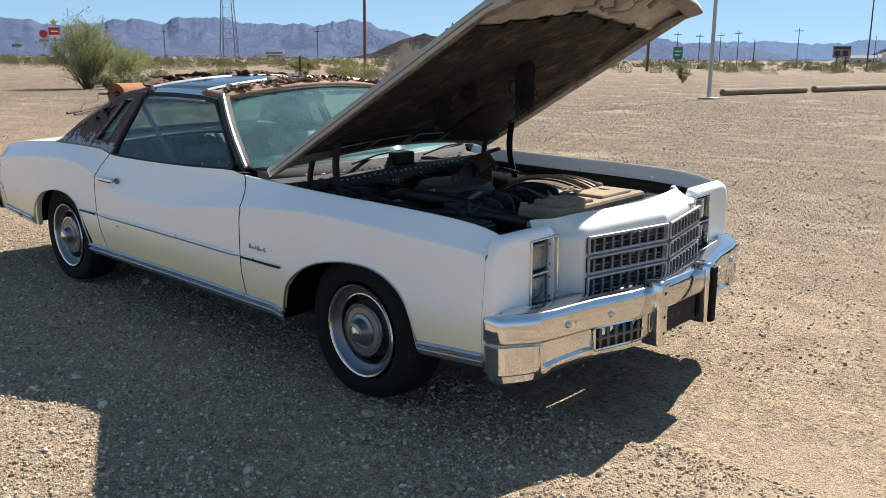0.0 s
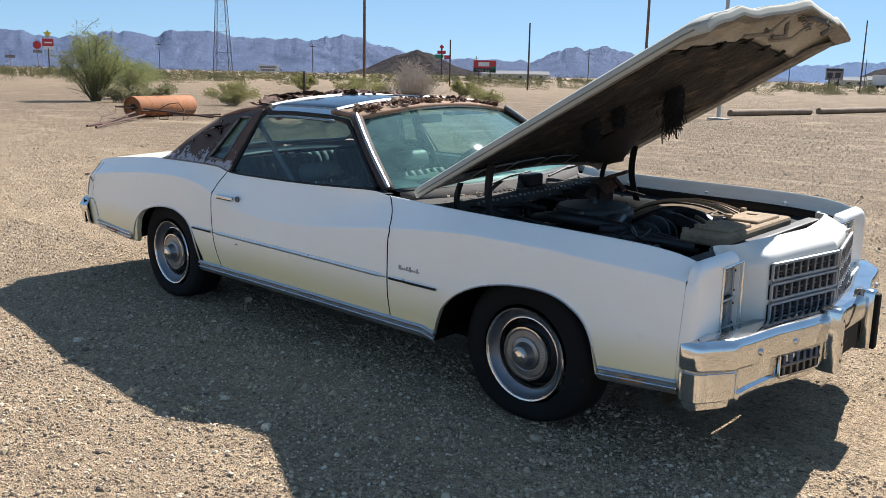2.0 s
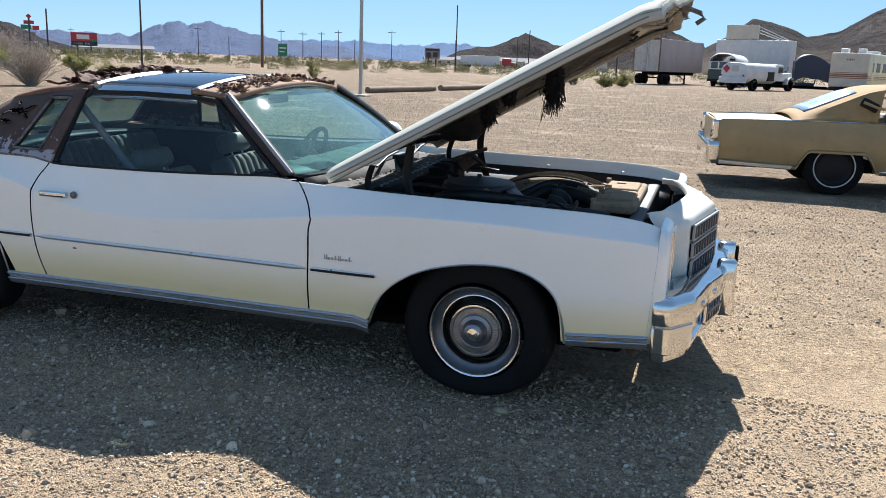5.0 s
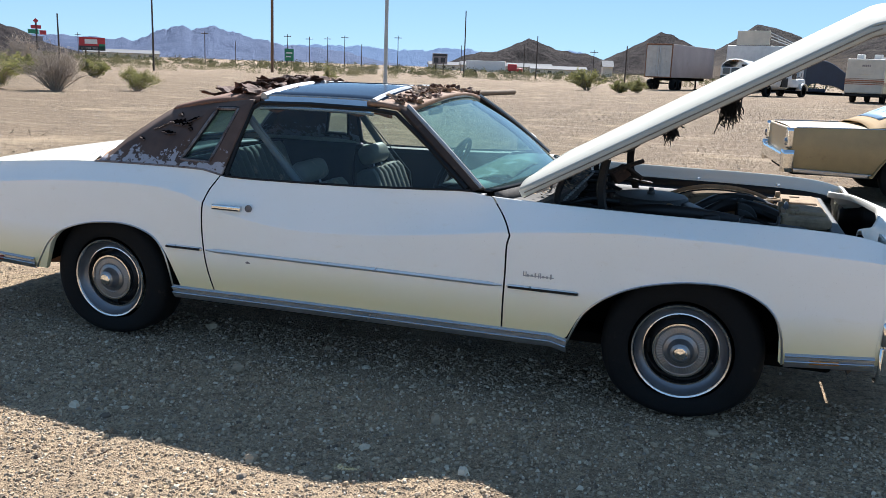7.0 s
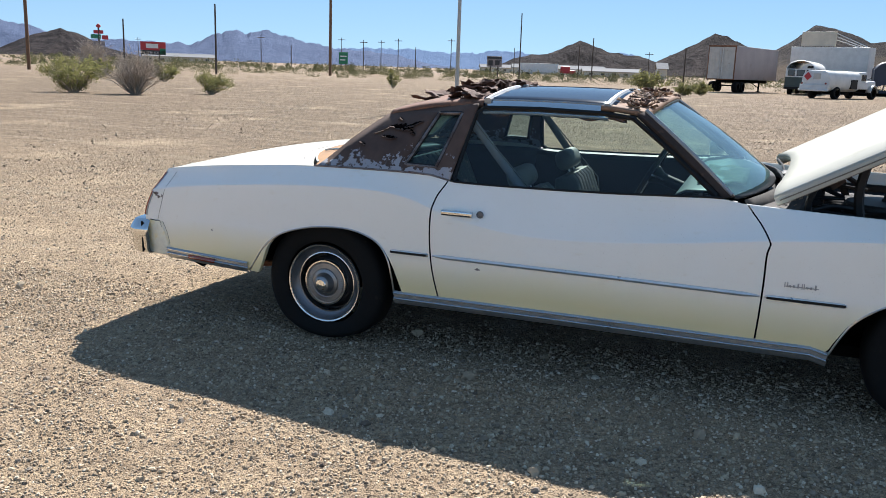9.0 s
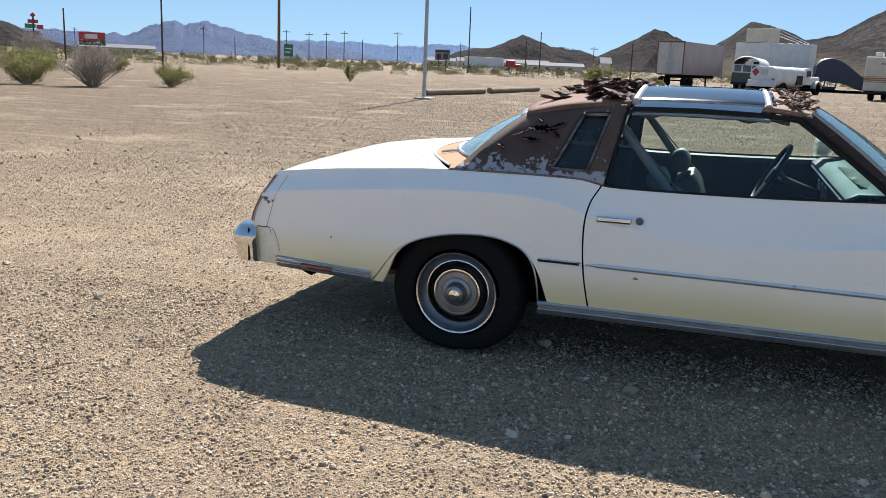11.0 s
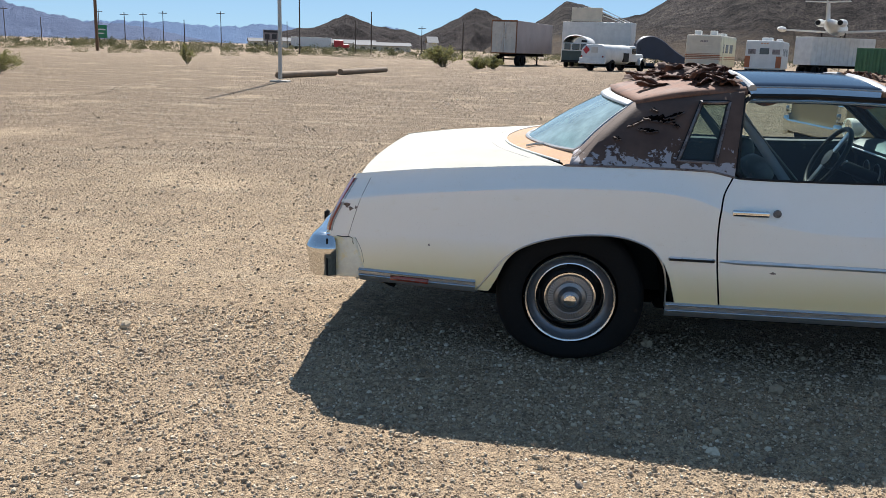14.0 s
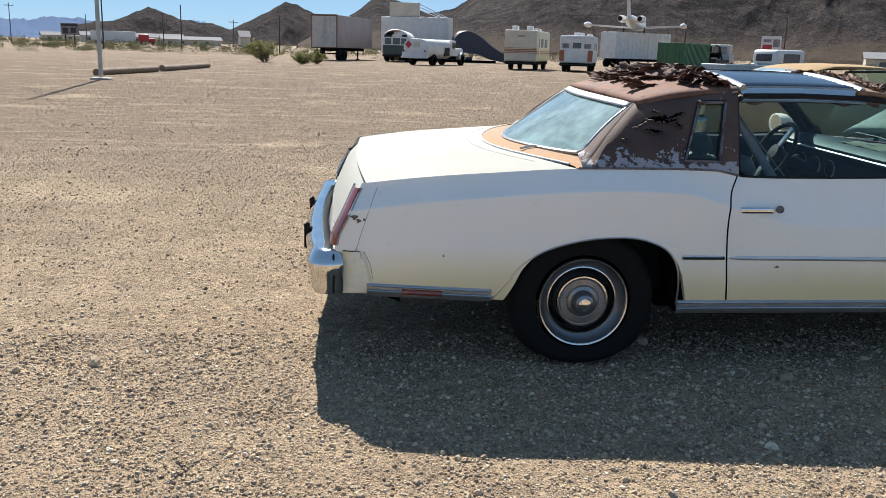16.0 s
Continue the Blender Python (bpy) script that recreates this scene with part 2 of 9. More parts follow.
M_LOCK = mat("dull_lock_metal", (0.17, 0.17, 0.18), 0.5, 0.5, 0.3, 30, 120, 0.1, 0.001, (0.05, 0.05, 0.05), 0.5)
M_RUBBER = mat("tyre_rubber", (0.010, 0.010, 0.010), 0.75, 0, 0.3, 8, 90, 0.2, 0.003, (0.035, 0.029, 0.023), 0.62)
M_BLACK = mat("black_paint", (0.009, 0.0085, 0.008), 0.55, 0, 0.4, 8, 60, 0.2, 0.003, (0.045, 0.034, 0.025), 0.62)
M_DARK = mat("underbody", (0.007, 0.0065, 0.006), 0.9, 0, 0.3, 6, 40, 0.3, 0.006)
M_VINYL = torn_vinyl("torn_vinyl_roof")
M_RUST = mat("rust", (0.20, 0.085, 0.040), 0.9, 0, 0.5, 7, 60, 0.5, 0.006, (0.07, 0.032, 0.02), 0.52)
M_GLASS = glazing("tinted_glass", (0.50, 0.76, 0.72), 0.02, 0.30, (0.20, 0.36, 0.34))
M_TTOP = mat("dark_roof_glass", (0.010, 0.016, 0.030), 0.12, 0, 0.2, 4, 90, 0.02, 0.001, (0.03, 0.03, 0.03), 0.66, coat=0.0, rvar=0.05)
M_QGLASS = glazing("smoked_quarter_glass", (0.34, 0.45, 0.44), 0.02, 0.03)
M_DOORGLASS = glazing("green_door_glass", (0.74, 0.83, 0.77), 0.02, 0.02)
M_CLEARGLASS = glazing("clear_door_glass", (0.86, 0.93, 0.93), 0.02, 0.006)
M_SEAT = mat("green_vinyl_seat", (0.145, 0.15, 0.132), 0.55, 0, 0.3, 6, 50, 0.2, 0.003, (0.38, 0.32, 0.23), 0.57)
M_TRIMBLUE = mat("dark_interior_plastic", (0.010, 0.013, 0.016), 0.55, 0, 0.3, 5, 60, 0.2, 0.002, (0.09, 0.08, 0.065), 0.62)
for m, spec in ((M_RUBBER, 0.15), (M_DARK, 0.05), (M_BLACK, 0.3), (M_TTOP, 0.22), (M_CHALK_SUNLIT, 0.12), (M_PAINT, 0.3)):
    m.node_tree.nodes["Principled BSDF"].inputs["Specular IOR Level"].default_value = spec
M_GROUND = gravel("gravel_ground")


# ---- mesh helpers ----
def mesh_data(name, verts, faces, smooth=True):
    me = bpy.data.meshes.new(name)
    me.from_pydata([tuple(map(float, v)) for v in verts], [], faces)
    me.validate()
    bm = bmesh.new()
    bm.from_mesh(me)
    bmesh.ops.recalc_face_normals(bm, faces=bm.faces)
    bm.to_mesh(me)
    bm.free()
    if smooth:
        me.polygons.foreach_set("use_smooth", [True] * len(me.polygons))
        me.set_sharp_from_angle(angle=radians(36))
    return me


def put(name, me, material, parent=None, label=""):
    ob = new(name, me)
    if material:
        me.materials.clear()
        me.materials.append(material)
    if parent:
        ob.parent = parent
    return tagged(ob, label)


def part(name, bm, material, parent=None, label="", smooth=False):
    """Links a bmesh as one mesh object under a thing or a part."""
    me = bpy.data.meshes.new(name)
    bmesh.ops.recalc_face_normals(bm, faces=bm.faces)
    bm.to_mesh(me)
    bm.free()
    if smooth:
        me.polygons.foreach_set("use_smooth", [True] * len(me.polygons))
    return put(name, me, material, parent, label)


def grid(rows, close_u=False, close_v=False, caps=False):
    """Vertices and faces of a sheet through rows of points; close_u joins each row's ends, close_v joins last row to first."""
    nv, nu = len(rows), len(rows[0])
    verts = [p for r in rows for p in r]
    faces = []
    for j in range(nv if close_v else nv - 1):
        for i in range(nu if close_u else nu - 1):
            a, b2 = j * nu + i, j * nu + (i + 1) % nu
            k = ((j + 1) % nv) * nu
            faces.append((a, b2, k + (i + 1) % nu, k + i))
    if caps:
        faces.append(tuple(range(nu))[::-1])
        faces.append(tuple((nv - 1) * nu + i for i in range(nu)))
    return verts, faces


def sheet(name, rows, material, parent=None, label="", thick=0.0, smooth=True, **kw):
    ob = put(name, mesh_data(name, *grid(rows, **kw), smooth=smooth), material, parent, label)
    if thick:
        s = ob.modifiers.new("thickness", "SOLIDIFY")
        s.thickness, s.offset = thick, 0
    return ob


def box(bm, lo, hi, bevel=0.0, m=None, seg=2):
    """A bevelled block between two corners, added to bm."""
    ret = bmesh.ops.create_cube(bm, size=1, matrix=Matrix.Translation([(a + b2) / 2 for a, b2 in zip(lo, hi)]) @ Matrix.Diagonal([b2 - a for a, b2 in zip(lo, hi)] + [1]))
    vs = ret["verts"]
    if bevel:
        es = list({e for v in vs for e in v.link_edges})
        r = bmesh.ops.bevel(bm, geom=es, offset=bevel, segments=seg, profile=0.5, affect="EDGES")
        vs = list({v for f in r["faces"] for v in f.verts} | {v for v in vs if v.is_valid})
    if m is not None:
        bmesh.ops.transform(bm, matrix=m, verts=[v for v in vs if v.is_valid])
    return bm


def block(name, lo, hi, material, parent=None, label="", bevel=0.01, m=None, seg=2, smooth=False):
    return part(name, box(bmesh.new(), lo, hi, bevel, m, seg), material, parent, label, smooth)


def tube_rows(points, radius, sides=8):
    pts = [Vector(p) for p in points]
    rows, up = [], Vector((0.31, 0.2, 0.93))
    for i, p in enumerate(pts):
        d = (pts[min(i + 1, len(pts) - 1)] - pts[max(i - 1, 0)]).normalized()
        a = d.cross(up)
        a = a.normalized() if a.length > 1e-3 else Vector((1, 0, 0))
        b2 = d.cross(a).normalized()
        r = radius[i] if isinstance(radius, (list, tuple)) else radius
        rows.append([p + r * (math.cos(t) * a + math.sin(t) * b2) for t in (2 * math.pi * k / sides for k in range(sides))])
    return rows


def tube(name, points, radius, material, parent=None, label="", sides=8):
    return sheet(name, tube_rows(points, radius, sides), material, parent, label, close_u=True, caps=True)


def lathe(name, prof, material, parent=None, label="", sides=48, axis="y", centre=(0, 0, 0), caps=False):
    """Turns a profile of (radius, along) about an axis through centre."""
    rows = []
    for r, h in prof:
        row = []
        for k in range(sides):
            c, s = r * math.cos(2 * math.pi * k / sides), r * math.sin(2 * math.pi * k / sides)
            row.append({"y": (c, h, s), "x": (h, c, s), "z": (c, s, h)}[axis])
        rows.append([tuple(a + b2 for a, b2 in zip(p, centre)) for p in row])
    return sheet(name, rows, material, parent, label, close_u=True, caps=caps)


def spl(keys, x):
    """Smooth curve through keys (x, value)."""
    ks = sorted(keys)
    if x <= ks[0][0]:
        return ks[0][1]
    if x >= ks[-1][0]:
        return ks[-1][1]
    i = max(k for k in range(len(ks) - 1) if ks[k][0] <= x)
    (x0, y0), (x1, y1) = ks[i], ks[i + 1]
    s0 = (y1 - ks[i - 1][1]) / (x1 - ks[i - 1][0]) if i else (y1 - y0) / (x1 - x0)
    s1 = (ks[i + 2][1] - y0) / (ks[i + 2][0] - x0) if i + 2 < len(ks) else (y1 - y0) / (x1 - x0)
    h = x1 - x0
    t = (x - x0) / h
    return (2 * t**3 - 3 * t**2 + 1) * y0 + (t**3 - 2 * t**2 + t) * h * s0 + (3 * t**2 - 2 * t**3) * y1 + (t**3 - t**2) * h * s1


def lin(a, b2, n):
    return [a + (b2 - a) * i / (n - 1) for i in range(n)]


def root(name, at, label, category, turn=0.0, group="", lean=0.0):
    ob = new(name)
    ob.empty_display_size = 0.3
    ob.matrix_basis = pose(*at, lean, 0, turn)
    return tagged(ob, label, category, group)


# ---- ground and mountains ----
def build_ground():
    ax = sorted({round(s * v, 3) for s in (-1, 1) for v in [*np.arange(0, 7, 0.25), *np.arange(7, 20, 1.0), *np.geomspace(20, 4900, 26)]})
    rows = []
    for y in ax:
        row = []
        for x in ax:
            d = math.hypot(x, y)
            z = 0.012 * noise.noise((x * 0.9, y * 0.9, 0)) + 0.006 * noise.noise((x * 2.3, y * 2.3, 3)) if d < 40 else 0
            if 12 < d < 400:
                z += min(1, (d - 12) / 20) * 0.05 * noise.noise((x * 0.08, y * 0.08, 7))
            row.append((x, y, z - 0.006))
        rows.append(row)
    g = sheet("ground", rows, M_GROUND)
    tagged(g, "tan desert gravel lot strewn with small stones", "ground", kind="structure")


def massif(name, ridge, dist, depth, material, label, rough=0.18, seed=0, step=0.12, foot=0.0):
    """A mountain range whose skyline follows (azimuth, elevation) in degrees seen from the lot, with eroded spurs on its slope."""
    az0, az1 = ridge[0][0], ridge[-1][0]
    n, rows, m = int((az1 - az0) / step) + 1, [], 44
    for j in range(m):
        v = j / (m - 1)
        row = []
        for i in range(n):
            az = az0 + (az1 - az0) * i / (n - 1)
            el = np.interp(az, [k[0] for k in ridge], [k[1] for k in ridge])
            w = az * dist * 0.0175
            # spurs running down the slope, broken by gullies
            bend = 0.5 * noise.noise((w / (depth * 0.5), v * 2.0, seed + 9))
            spur = 0.0
            for o, amp in ((0.34, 1.0), (0.15, 0.55), (0.065, 0.24), (0.03, 0.10)):
                spur += amp * (0.42 - abs(noise.noise((w / (depth * o) + bend / o * 0.3, v * 0.5 / o * 0.6 + seed, seed * 1.3 + o * 50))) * 1.7)
            jag = (0.20 * noise.fractal((w / (depth * 0.05), seed, 2), 0.7, 2.2, 5) + 0.26 * (0.3 - abs(noise.noise((w / (depth * 0.11), seed, 5)))) * 2) * min(1.0, el * 0.6) * (1.0 if dist > 3000 else 0.25)
            hz = dist * math.tan(radians(max(0.02, el + jag * v ** 2.5)))
            x, y = math.sin(radians(az)), math.cos(radians(az))
            side = math.sin(math.pi * v ** 0.8) ** 0.8
            z = hz * (v ** 1.15 + side * rough * spur * (0.6 if dist > 3000 else 1.0))
            r = dist - depth * (1 - v)
            row.append((x * r, y * r, max(-2, z if v > 0.01 else -2) + 1.47 * v + foot))
        rows.append(row)
    back_row = [(p[0] * 1.03, p[1] * 1.03, -2) for p in rows[-1]]
    rows.append(back_row)
    m = sheet(name, rows, material, smooth=dist > 3000)
    return tagged(m, label, "mountain", kind="structure")


def rock_slope(name, dark, mid, light, scale, patchy=0.0, fan=None):
    m, n, l, b = shader(name)
    t1, t2 = mapped(n, l, "ShaderNodeTexNoise", scale, 8, rough=0.7), mapped(n, l, "ShaderNodeTexNoise", scale * 7, 6, rough=0.75)
    c = ramp(n, l, t1.outputs[0], [(0.40, dark), (0.5, mid), (0.62, light)]).outputs[0]
    c = mixed(n, l, 0.6, c, ramp(n, l, t2.outputs[0], [(0.42, dark), (0.51, mid), (0.60, light)]).outputs[0])
    t0 = mapped(n, l, "ShaderNodeTexNoise", scale * 0.25, 9, (1, 1, 1.5), 0.75)
    c = mixed(n, l, patchy, c, ramp(n, l, t0.outputs[0], [(0.40, (0.45, 0.45, 0.47)), (0.52, (1, 1, 1)), (0.64, (1.35, 1.32, 1.28))]).outputs[0], "MULTIPLY")
    if fan:
        # washed-out sand and grit that has run down over the foot of the slope
        co, xyz, edge = n.new("ShaderNodeTexCoord"), n.new("ShaderNodeSeparateXYZ"), n.new("ShaderNodeMath")
        l.new(co.outputs["Object"], xyz.inputs[0])
        edge.operation = "MULTIPLY_ADD"
        edge.inputs[1].default_value = 70.0
        l.new(t0.outputs[0], edge.inputs[0])
        l.new(xyz.outputs[2], edge.inputs[2])
        low = n.new("ShaderNodeMapRange")
        low.inputs[1].default_value, low.inputs[2].default_value, low.inputs[3].default_value, low.inputs[4].default_value = 40.0, 56.0, 0.8, 0.0
        l.new(edge.outputs[0], low.inputs[0])
        c = mixed(n, l, low.outputs[0], c, fan)
    l.new(c, b.inputs["Base Color"])
    b.inputs["Roughness"].default_value = 1.0
    b.inputs["Specular IOR Level"].default_value = 0.05
    bump(n, l, b, mixed(n, l, 0.4, t1.outputs[0], t2.outputs[0]), 1.0, 0.5 / scale)
    return m


build_ground()
# Blue haze of the distant air is painted into both rock colours.
M_FAR = rock_slope("far_hazed_rock", (0.105, 0.138, 0.225), (0.128, 0.162, 0.255), (0.160, 0.192, 0.285), 0.012)
M_FARTHER = rock_slope("farther_hazed_rock", (0.125, 0.19, 0.31), (0.135, 0.20, 0.325), (0.145, 0.21, 0.34), 0.02)
M_HILL = rock_slope("brown_hill_rock", (0.018, 0.0155, 0.017), (0.043, 0.035, 0.034), (0.076, 0.060, 0.053), 0.06, 0.9)
M_BIGHILL = rock_slope("dark_hill_rock", (0.010, 0.0095, 0.011), (0.043, 0.037, 0.036), (0.115, 0.095, 0.080), 0.09, 1.0, (0.135, 0.102, 0.074))
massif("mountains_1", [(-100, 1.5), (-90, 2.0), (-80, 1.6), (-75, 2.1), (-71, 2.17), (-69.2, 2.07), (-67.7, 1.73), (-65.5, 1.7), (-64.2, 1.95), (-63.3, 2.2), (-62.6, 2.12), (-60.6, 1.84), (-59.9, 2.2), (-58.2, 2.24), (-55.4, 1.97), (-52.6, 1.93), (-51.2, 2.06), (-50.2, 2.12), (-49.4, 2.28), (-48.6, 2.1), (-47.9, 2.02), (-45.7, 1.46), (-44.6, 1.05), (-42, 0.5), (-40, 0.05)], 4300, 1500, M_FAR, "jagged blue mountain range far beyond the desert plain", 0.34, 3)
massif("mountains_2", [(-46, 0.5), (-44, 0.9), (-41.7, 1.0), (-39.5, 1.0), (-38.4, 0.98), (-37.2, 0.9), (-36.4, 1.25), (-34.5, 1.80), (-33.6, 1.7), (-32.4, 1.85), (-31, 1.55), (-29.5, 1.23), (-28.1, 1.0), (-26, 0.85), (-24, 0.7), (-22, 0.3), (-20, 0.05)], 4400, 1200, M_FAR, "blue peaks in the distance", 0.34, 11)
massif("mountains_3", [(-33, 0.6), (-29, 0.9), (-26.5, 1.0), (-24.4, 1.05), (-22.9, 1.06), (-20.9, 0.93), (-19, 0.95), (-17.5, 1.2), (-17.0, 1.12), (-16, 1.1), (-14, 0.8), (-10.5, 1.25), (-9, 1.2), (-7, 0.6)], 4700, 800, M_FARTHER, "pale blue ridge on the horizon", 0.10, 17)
massif("hill_1", [(-49.2, 0.02), (-47.9, 0.3), (-46.1, 1.09), (-45.2, 1.35), (-44.5, 1.55), (-43.6, 1.3), (-43.1, 1.1), (-42.0, 0.55), (-40.6, 0.2), (-39.6, 0.02)], 2300, 420, M_HILL, "small dark cone-shaped desert hill", 0.26, 23, 0.05)
massif("hill_2", [(-18, 0.05), (-16.5, 0.75), (-15.4, 1.04), (-14.3, 1.12), (-13.2, 1.6), (-12.3, 1.98), (-11.5, 1.75), (-10.6, 1.4), (-9.2, 1.18), (-8.6, 1.16), (-7.5, 0.83), (-6.0, 0.5), (-4.6, 0.05)], 1900, 330, M_HILL, "brown twin-peaked desert hill", 0.26, 29, 0.05)
massif("hill_3", [(-9, 0.05), (-7.4, 0.84), (-5.6, 1.75), (-4.0, 2.64), (-3.2, 2.4), (-2.4, 2.07), (-1.6, 1.62), (-0.4, 1.2), (1, 0.6), (3, 0.05)], 1700, 300, M_HILL, "brown pyramid-shaped desert hill", 0.26, 31, 0.05)
massif("hill_4", [(-3.4, 0.05), (-2.0, 0.9), (-0.3, 1.75), (0.8, 2.5), (1.7, 3.22), (2.6, 3.05), (3.7, 2.82), (4.8, 2.25), (5.6, 2.3), (6.7, 2.6), (8.2, 3.6), (10.1, 4.5), (13, 5.8), (17, 7.0), (22, 7.6), (28, 7.2), (36, 5.6), (46, 3.6), (60, 2.0), (75, 0.05)], 900, 330, M_BIGHILL, "big dark rocky desert mountain", 0.10, 37, 0.08)


# ---- the white coupe ----
CAR = root("coupe", (0, 0, 0), "old white coupe, hood raised, torn brown vinyl roof, soft tyres", "car", lean=1.2)

GAP_F = [(0.25, 0.684), (0.40, 0.694), (0.60, 0.702), (0.74, 0.704), (0.770, 0.714), (0.795, 0.704), (0.84, 0.672), (0.90, 0.618), (0.95, 0.582)]
GAP_R = [(0.25, -0.775), (0.34, -0.795), (0.54, -0.828), (0.72, -0.838), (0.84, -0.822), (0.91, -0.785), (0.95, -0.765)]
TOP = [(-2.55, 0.840), (-2.2, 0.888), (-1.9, 0.914), (-1.6, 0.935), (-1.2, 0.942), (-0.88, 0.938), (-0.80, 0.922), (-0.74, 0.911), (-0.4, 0.910), (0.0, 0.917), (0.30, 0.928), (0.50, 0.934), (0.60, 0.918), (0.9, 0.905), (1.3, 0.897), (1.7, 0.893), (2.0, 0.884), (2.15, 0.868), (2.24, 0.842), (2.32, 0.80)]
TOP_Y = [(-2.55, 0.825), (-2.2, 0.856), (-1.7, 0.876), (-1.2, 0.884), (-0.76, 0.880), (0.0, 0.878), (0.5, 0.868), (0.7, 0.858), (1.2, 0.868), (1.8, 0.870), (2.1, 0.862), (2.32, 0.845)]
WIDE = [(-2.60, 0.905), (-2.3, 0.930), (-1.9, 0.957), (-1.4, 0.975), (-0.8, 0.972), (0.0, 0.972), (0.7, 0.980), (1.4, 0.978), (1.9, 0.964), (2.15, 0.952), (2.32, 0.940)]
# height of the body crease that sweeps over each wheel and sinks into the door
CREASE = [(-2.60, 0.725), (-2.376, 0.767), (-2.04, 0.806), (-1.69, 0.838), (-1.36, 0.854), (-1.10, 0.850), (-0.95, 0.828), (-0.84, 0.790), (-0.70, 0.745), (-0.40, 0.700), (-0.07, 0.702), (0.30, 0.735), (0.70, 0.785), (1.18, 0.824), (1.64, 0.822), (1.80, 0.812), (2.00, 0.803), (2.16, 0.795), (2.32, 0.775)]
ARCH_R = [(-1.895, 0.352), (-1.845, 0.420), (-1.775, 0.510), (-1.68, 0.578), (-1.54, 0.625), (-1.40, 0.645), (-1.27, 0.645), (-1.17, 0.620), (-1.10, 0.578), (-1.055, 0.50), (-1.038, 0.40), (-1.034, 0.305)]
ARCH_F = [(0.985, 0.305), (1.02, 0.39), (1.06, 0.465), (1.14, 0.537), (1.25, 0.594), (1.39, 0.632), (1.53, 0.648), (1.66, 0.640), (1.765, 0.598), (1.835, 0.53), (1.868, 0.43), (1.878, 0.325)]


def sill(x):
    """Lower edge of the painted side, rising over the wheel openings."""
    if -1.895 < x < -1.034:
        return spl(ARCH_R, x)
    if 0.985 < x < 1.878:
        return spl(ARCH_F, x)
    return float(np.interp(x, [-2.6, -1.895, -1.034, 0.985, 1.878, 2.3], [0.368, 0.345, 0.325, 0.325, 0.330, 0.360]))


def flank(x, z):
    """Half width of the body side at length x and height z."""
    w, yt, zt, zc = spl(WIDE, x), spl(TOP_Y, x), spl(TOP, x), spl(CREASE, x)
    if z <= zc:
        return spl([(0.20, w - 0.075), (0.33, w - 0.034), (0.45, w - 0.007), (0.56, w), (zc - 0.04, w - 0.005), (zc, w - 0.008)], z)
    # above the crease the side leans in as a ledge, then stands up again towards its top edge
    h = max(0.02, zt - zc)
    s, d = min(1, (z - zc) / h), w - 0.008 - yt
    p = float(np.interp(x, [-1.05, -0.82, 0.0, 0.35, 1.9, 2.2], [1.75, 1.1, 1.1, 1.75, 1.75, 1.3]))
    p = max(1.0, min(p, h / d))
    return w - 0.008 - d * (1 - (1 - s) ** p)


def side_panel(name, left, right, side, nx, label):
    """One panel of the body side between two edges given as (z, x), cut out over the wheels."""
    us = lin(0, 1, nx)
    cols = []
    for u in us:
        xm = spl(left, 0.6) + (spl(right, 0.6) - spl(left, 0.6)) * u
        zb, zt = sill(xm), spl(TOP, spl(left, 0.925) + (spl(right, 0.925) - spl(left, 0.925)) * u)
        col = []
        zc = spl(CREASE, xm)
        for z in (*lin(zb, zc - 0.012, 24), zc - 0.005, zc - 0.0015, zc + 0.002, zc + 0.006, *lin(zc + 0.014, zt, 10)):
            x = spl(left, z) + (spl(right, z) - spl(left, z)) * u
            col.append((x, side * flank(x, z), z))
        # turned-in lower edge
        x, y, z = col[0]
        inner = 0.035 if sill(xm) > 0.44 else 0.03
        cols.append([(x, y - side * inner, z + 0.004), (x, y - side * 0.012, z - 0.004)] + col)
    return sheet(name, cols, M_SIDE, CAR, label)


G = 0.004
NOSE = [(0.2, 2.205), (0.45, 2.216), (0.75, 2.232), (0.9, 2.228)]
TAIL = [(0.2, -2.50), (0.40, -2.53), (0.52, -2.575), (0.60, -2.595), (0.74, -2.535), (0.90, -2.455)]
fwd = lambda k, d: [(z, x + d) for z, x in k]
for side, word in ((-1, "right"), (1, "left")):
    side_panel("front_fender", fwd(GAP_F, G), NOSE, side, 110, "white fender with a broad rolled shoulder")
    side_panel("door", fwd(GAP_R, G), fwd(GAP_F, -G), side, 60, "long white door with a faint yellowed lower half")
    side_panel("rear_quarter", TAIL, fwd(GAP_R, -G), side, 110, "white rear quarter panel with swelling haunch")
    # dark inner shell behind the joints
    rows = []
    for x in lin(-2.40, 2.20, 120):
        zb, zt = sill(x), spl(TOP, x)
        rows.append([(x, side * (flank(x, z) - 0.035), z) for z in lin(zb + 0.02, zt - 0.03, 8)])
    sheet("inner_body_shell", rows, M_DARK, CAR)

# wheel housings
for x0, x1 in ((-1.895, -1.034), (0.985, 1.878)):
    for side in (-1, 1):
        rows = []
        for u in lin(0, 1, 25):
            x = x0 + (x1 - x0) * u
            z = max(sill(x) + 0.01, 0.30)
            rows.append([(x, side * (flank(x, z) - 0.02), z), (x, side * 0.70, z + 0.02), (x, side * 0.55, z + 0.02), (x, side * 0.55, 0.22)])
        sheet("wheel_housing", rows, M_DARK, CAR)
        pts = []
        for u in lin(0.0, 1.0, 40):
            x = x0 + (x1 - x0) * (0.5 - 0.5 * math.cos(math.pi * u))
            z = sill(x)
            pts.append((x, side * (flank(x, z) + 0.001), z))
        tube("arch_trim", pts, 0.0045, M_STEEL, CAR, "thin bright wheel-arch trim", 6)

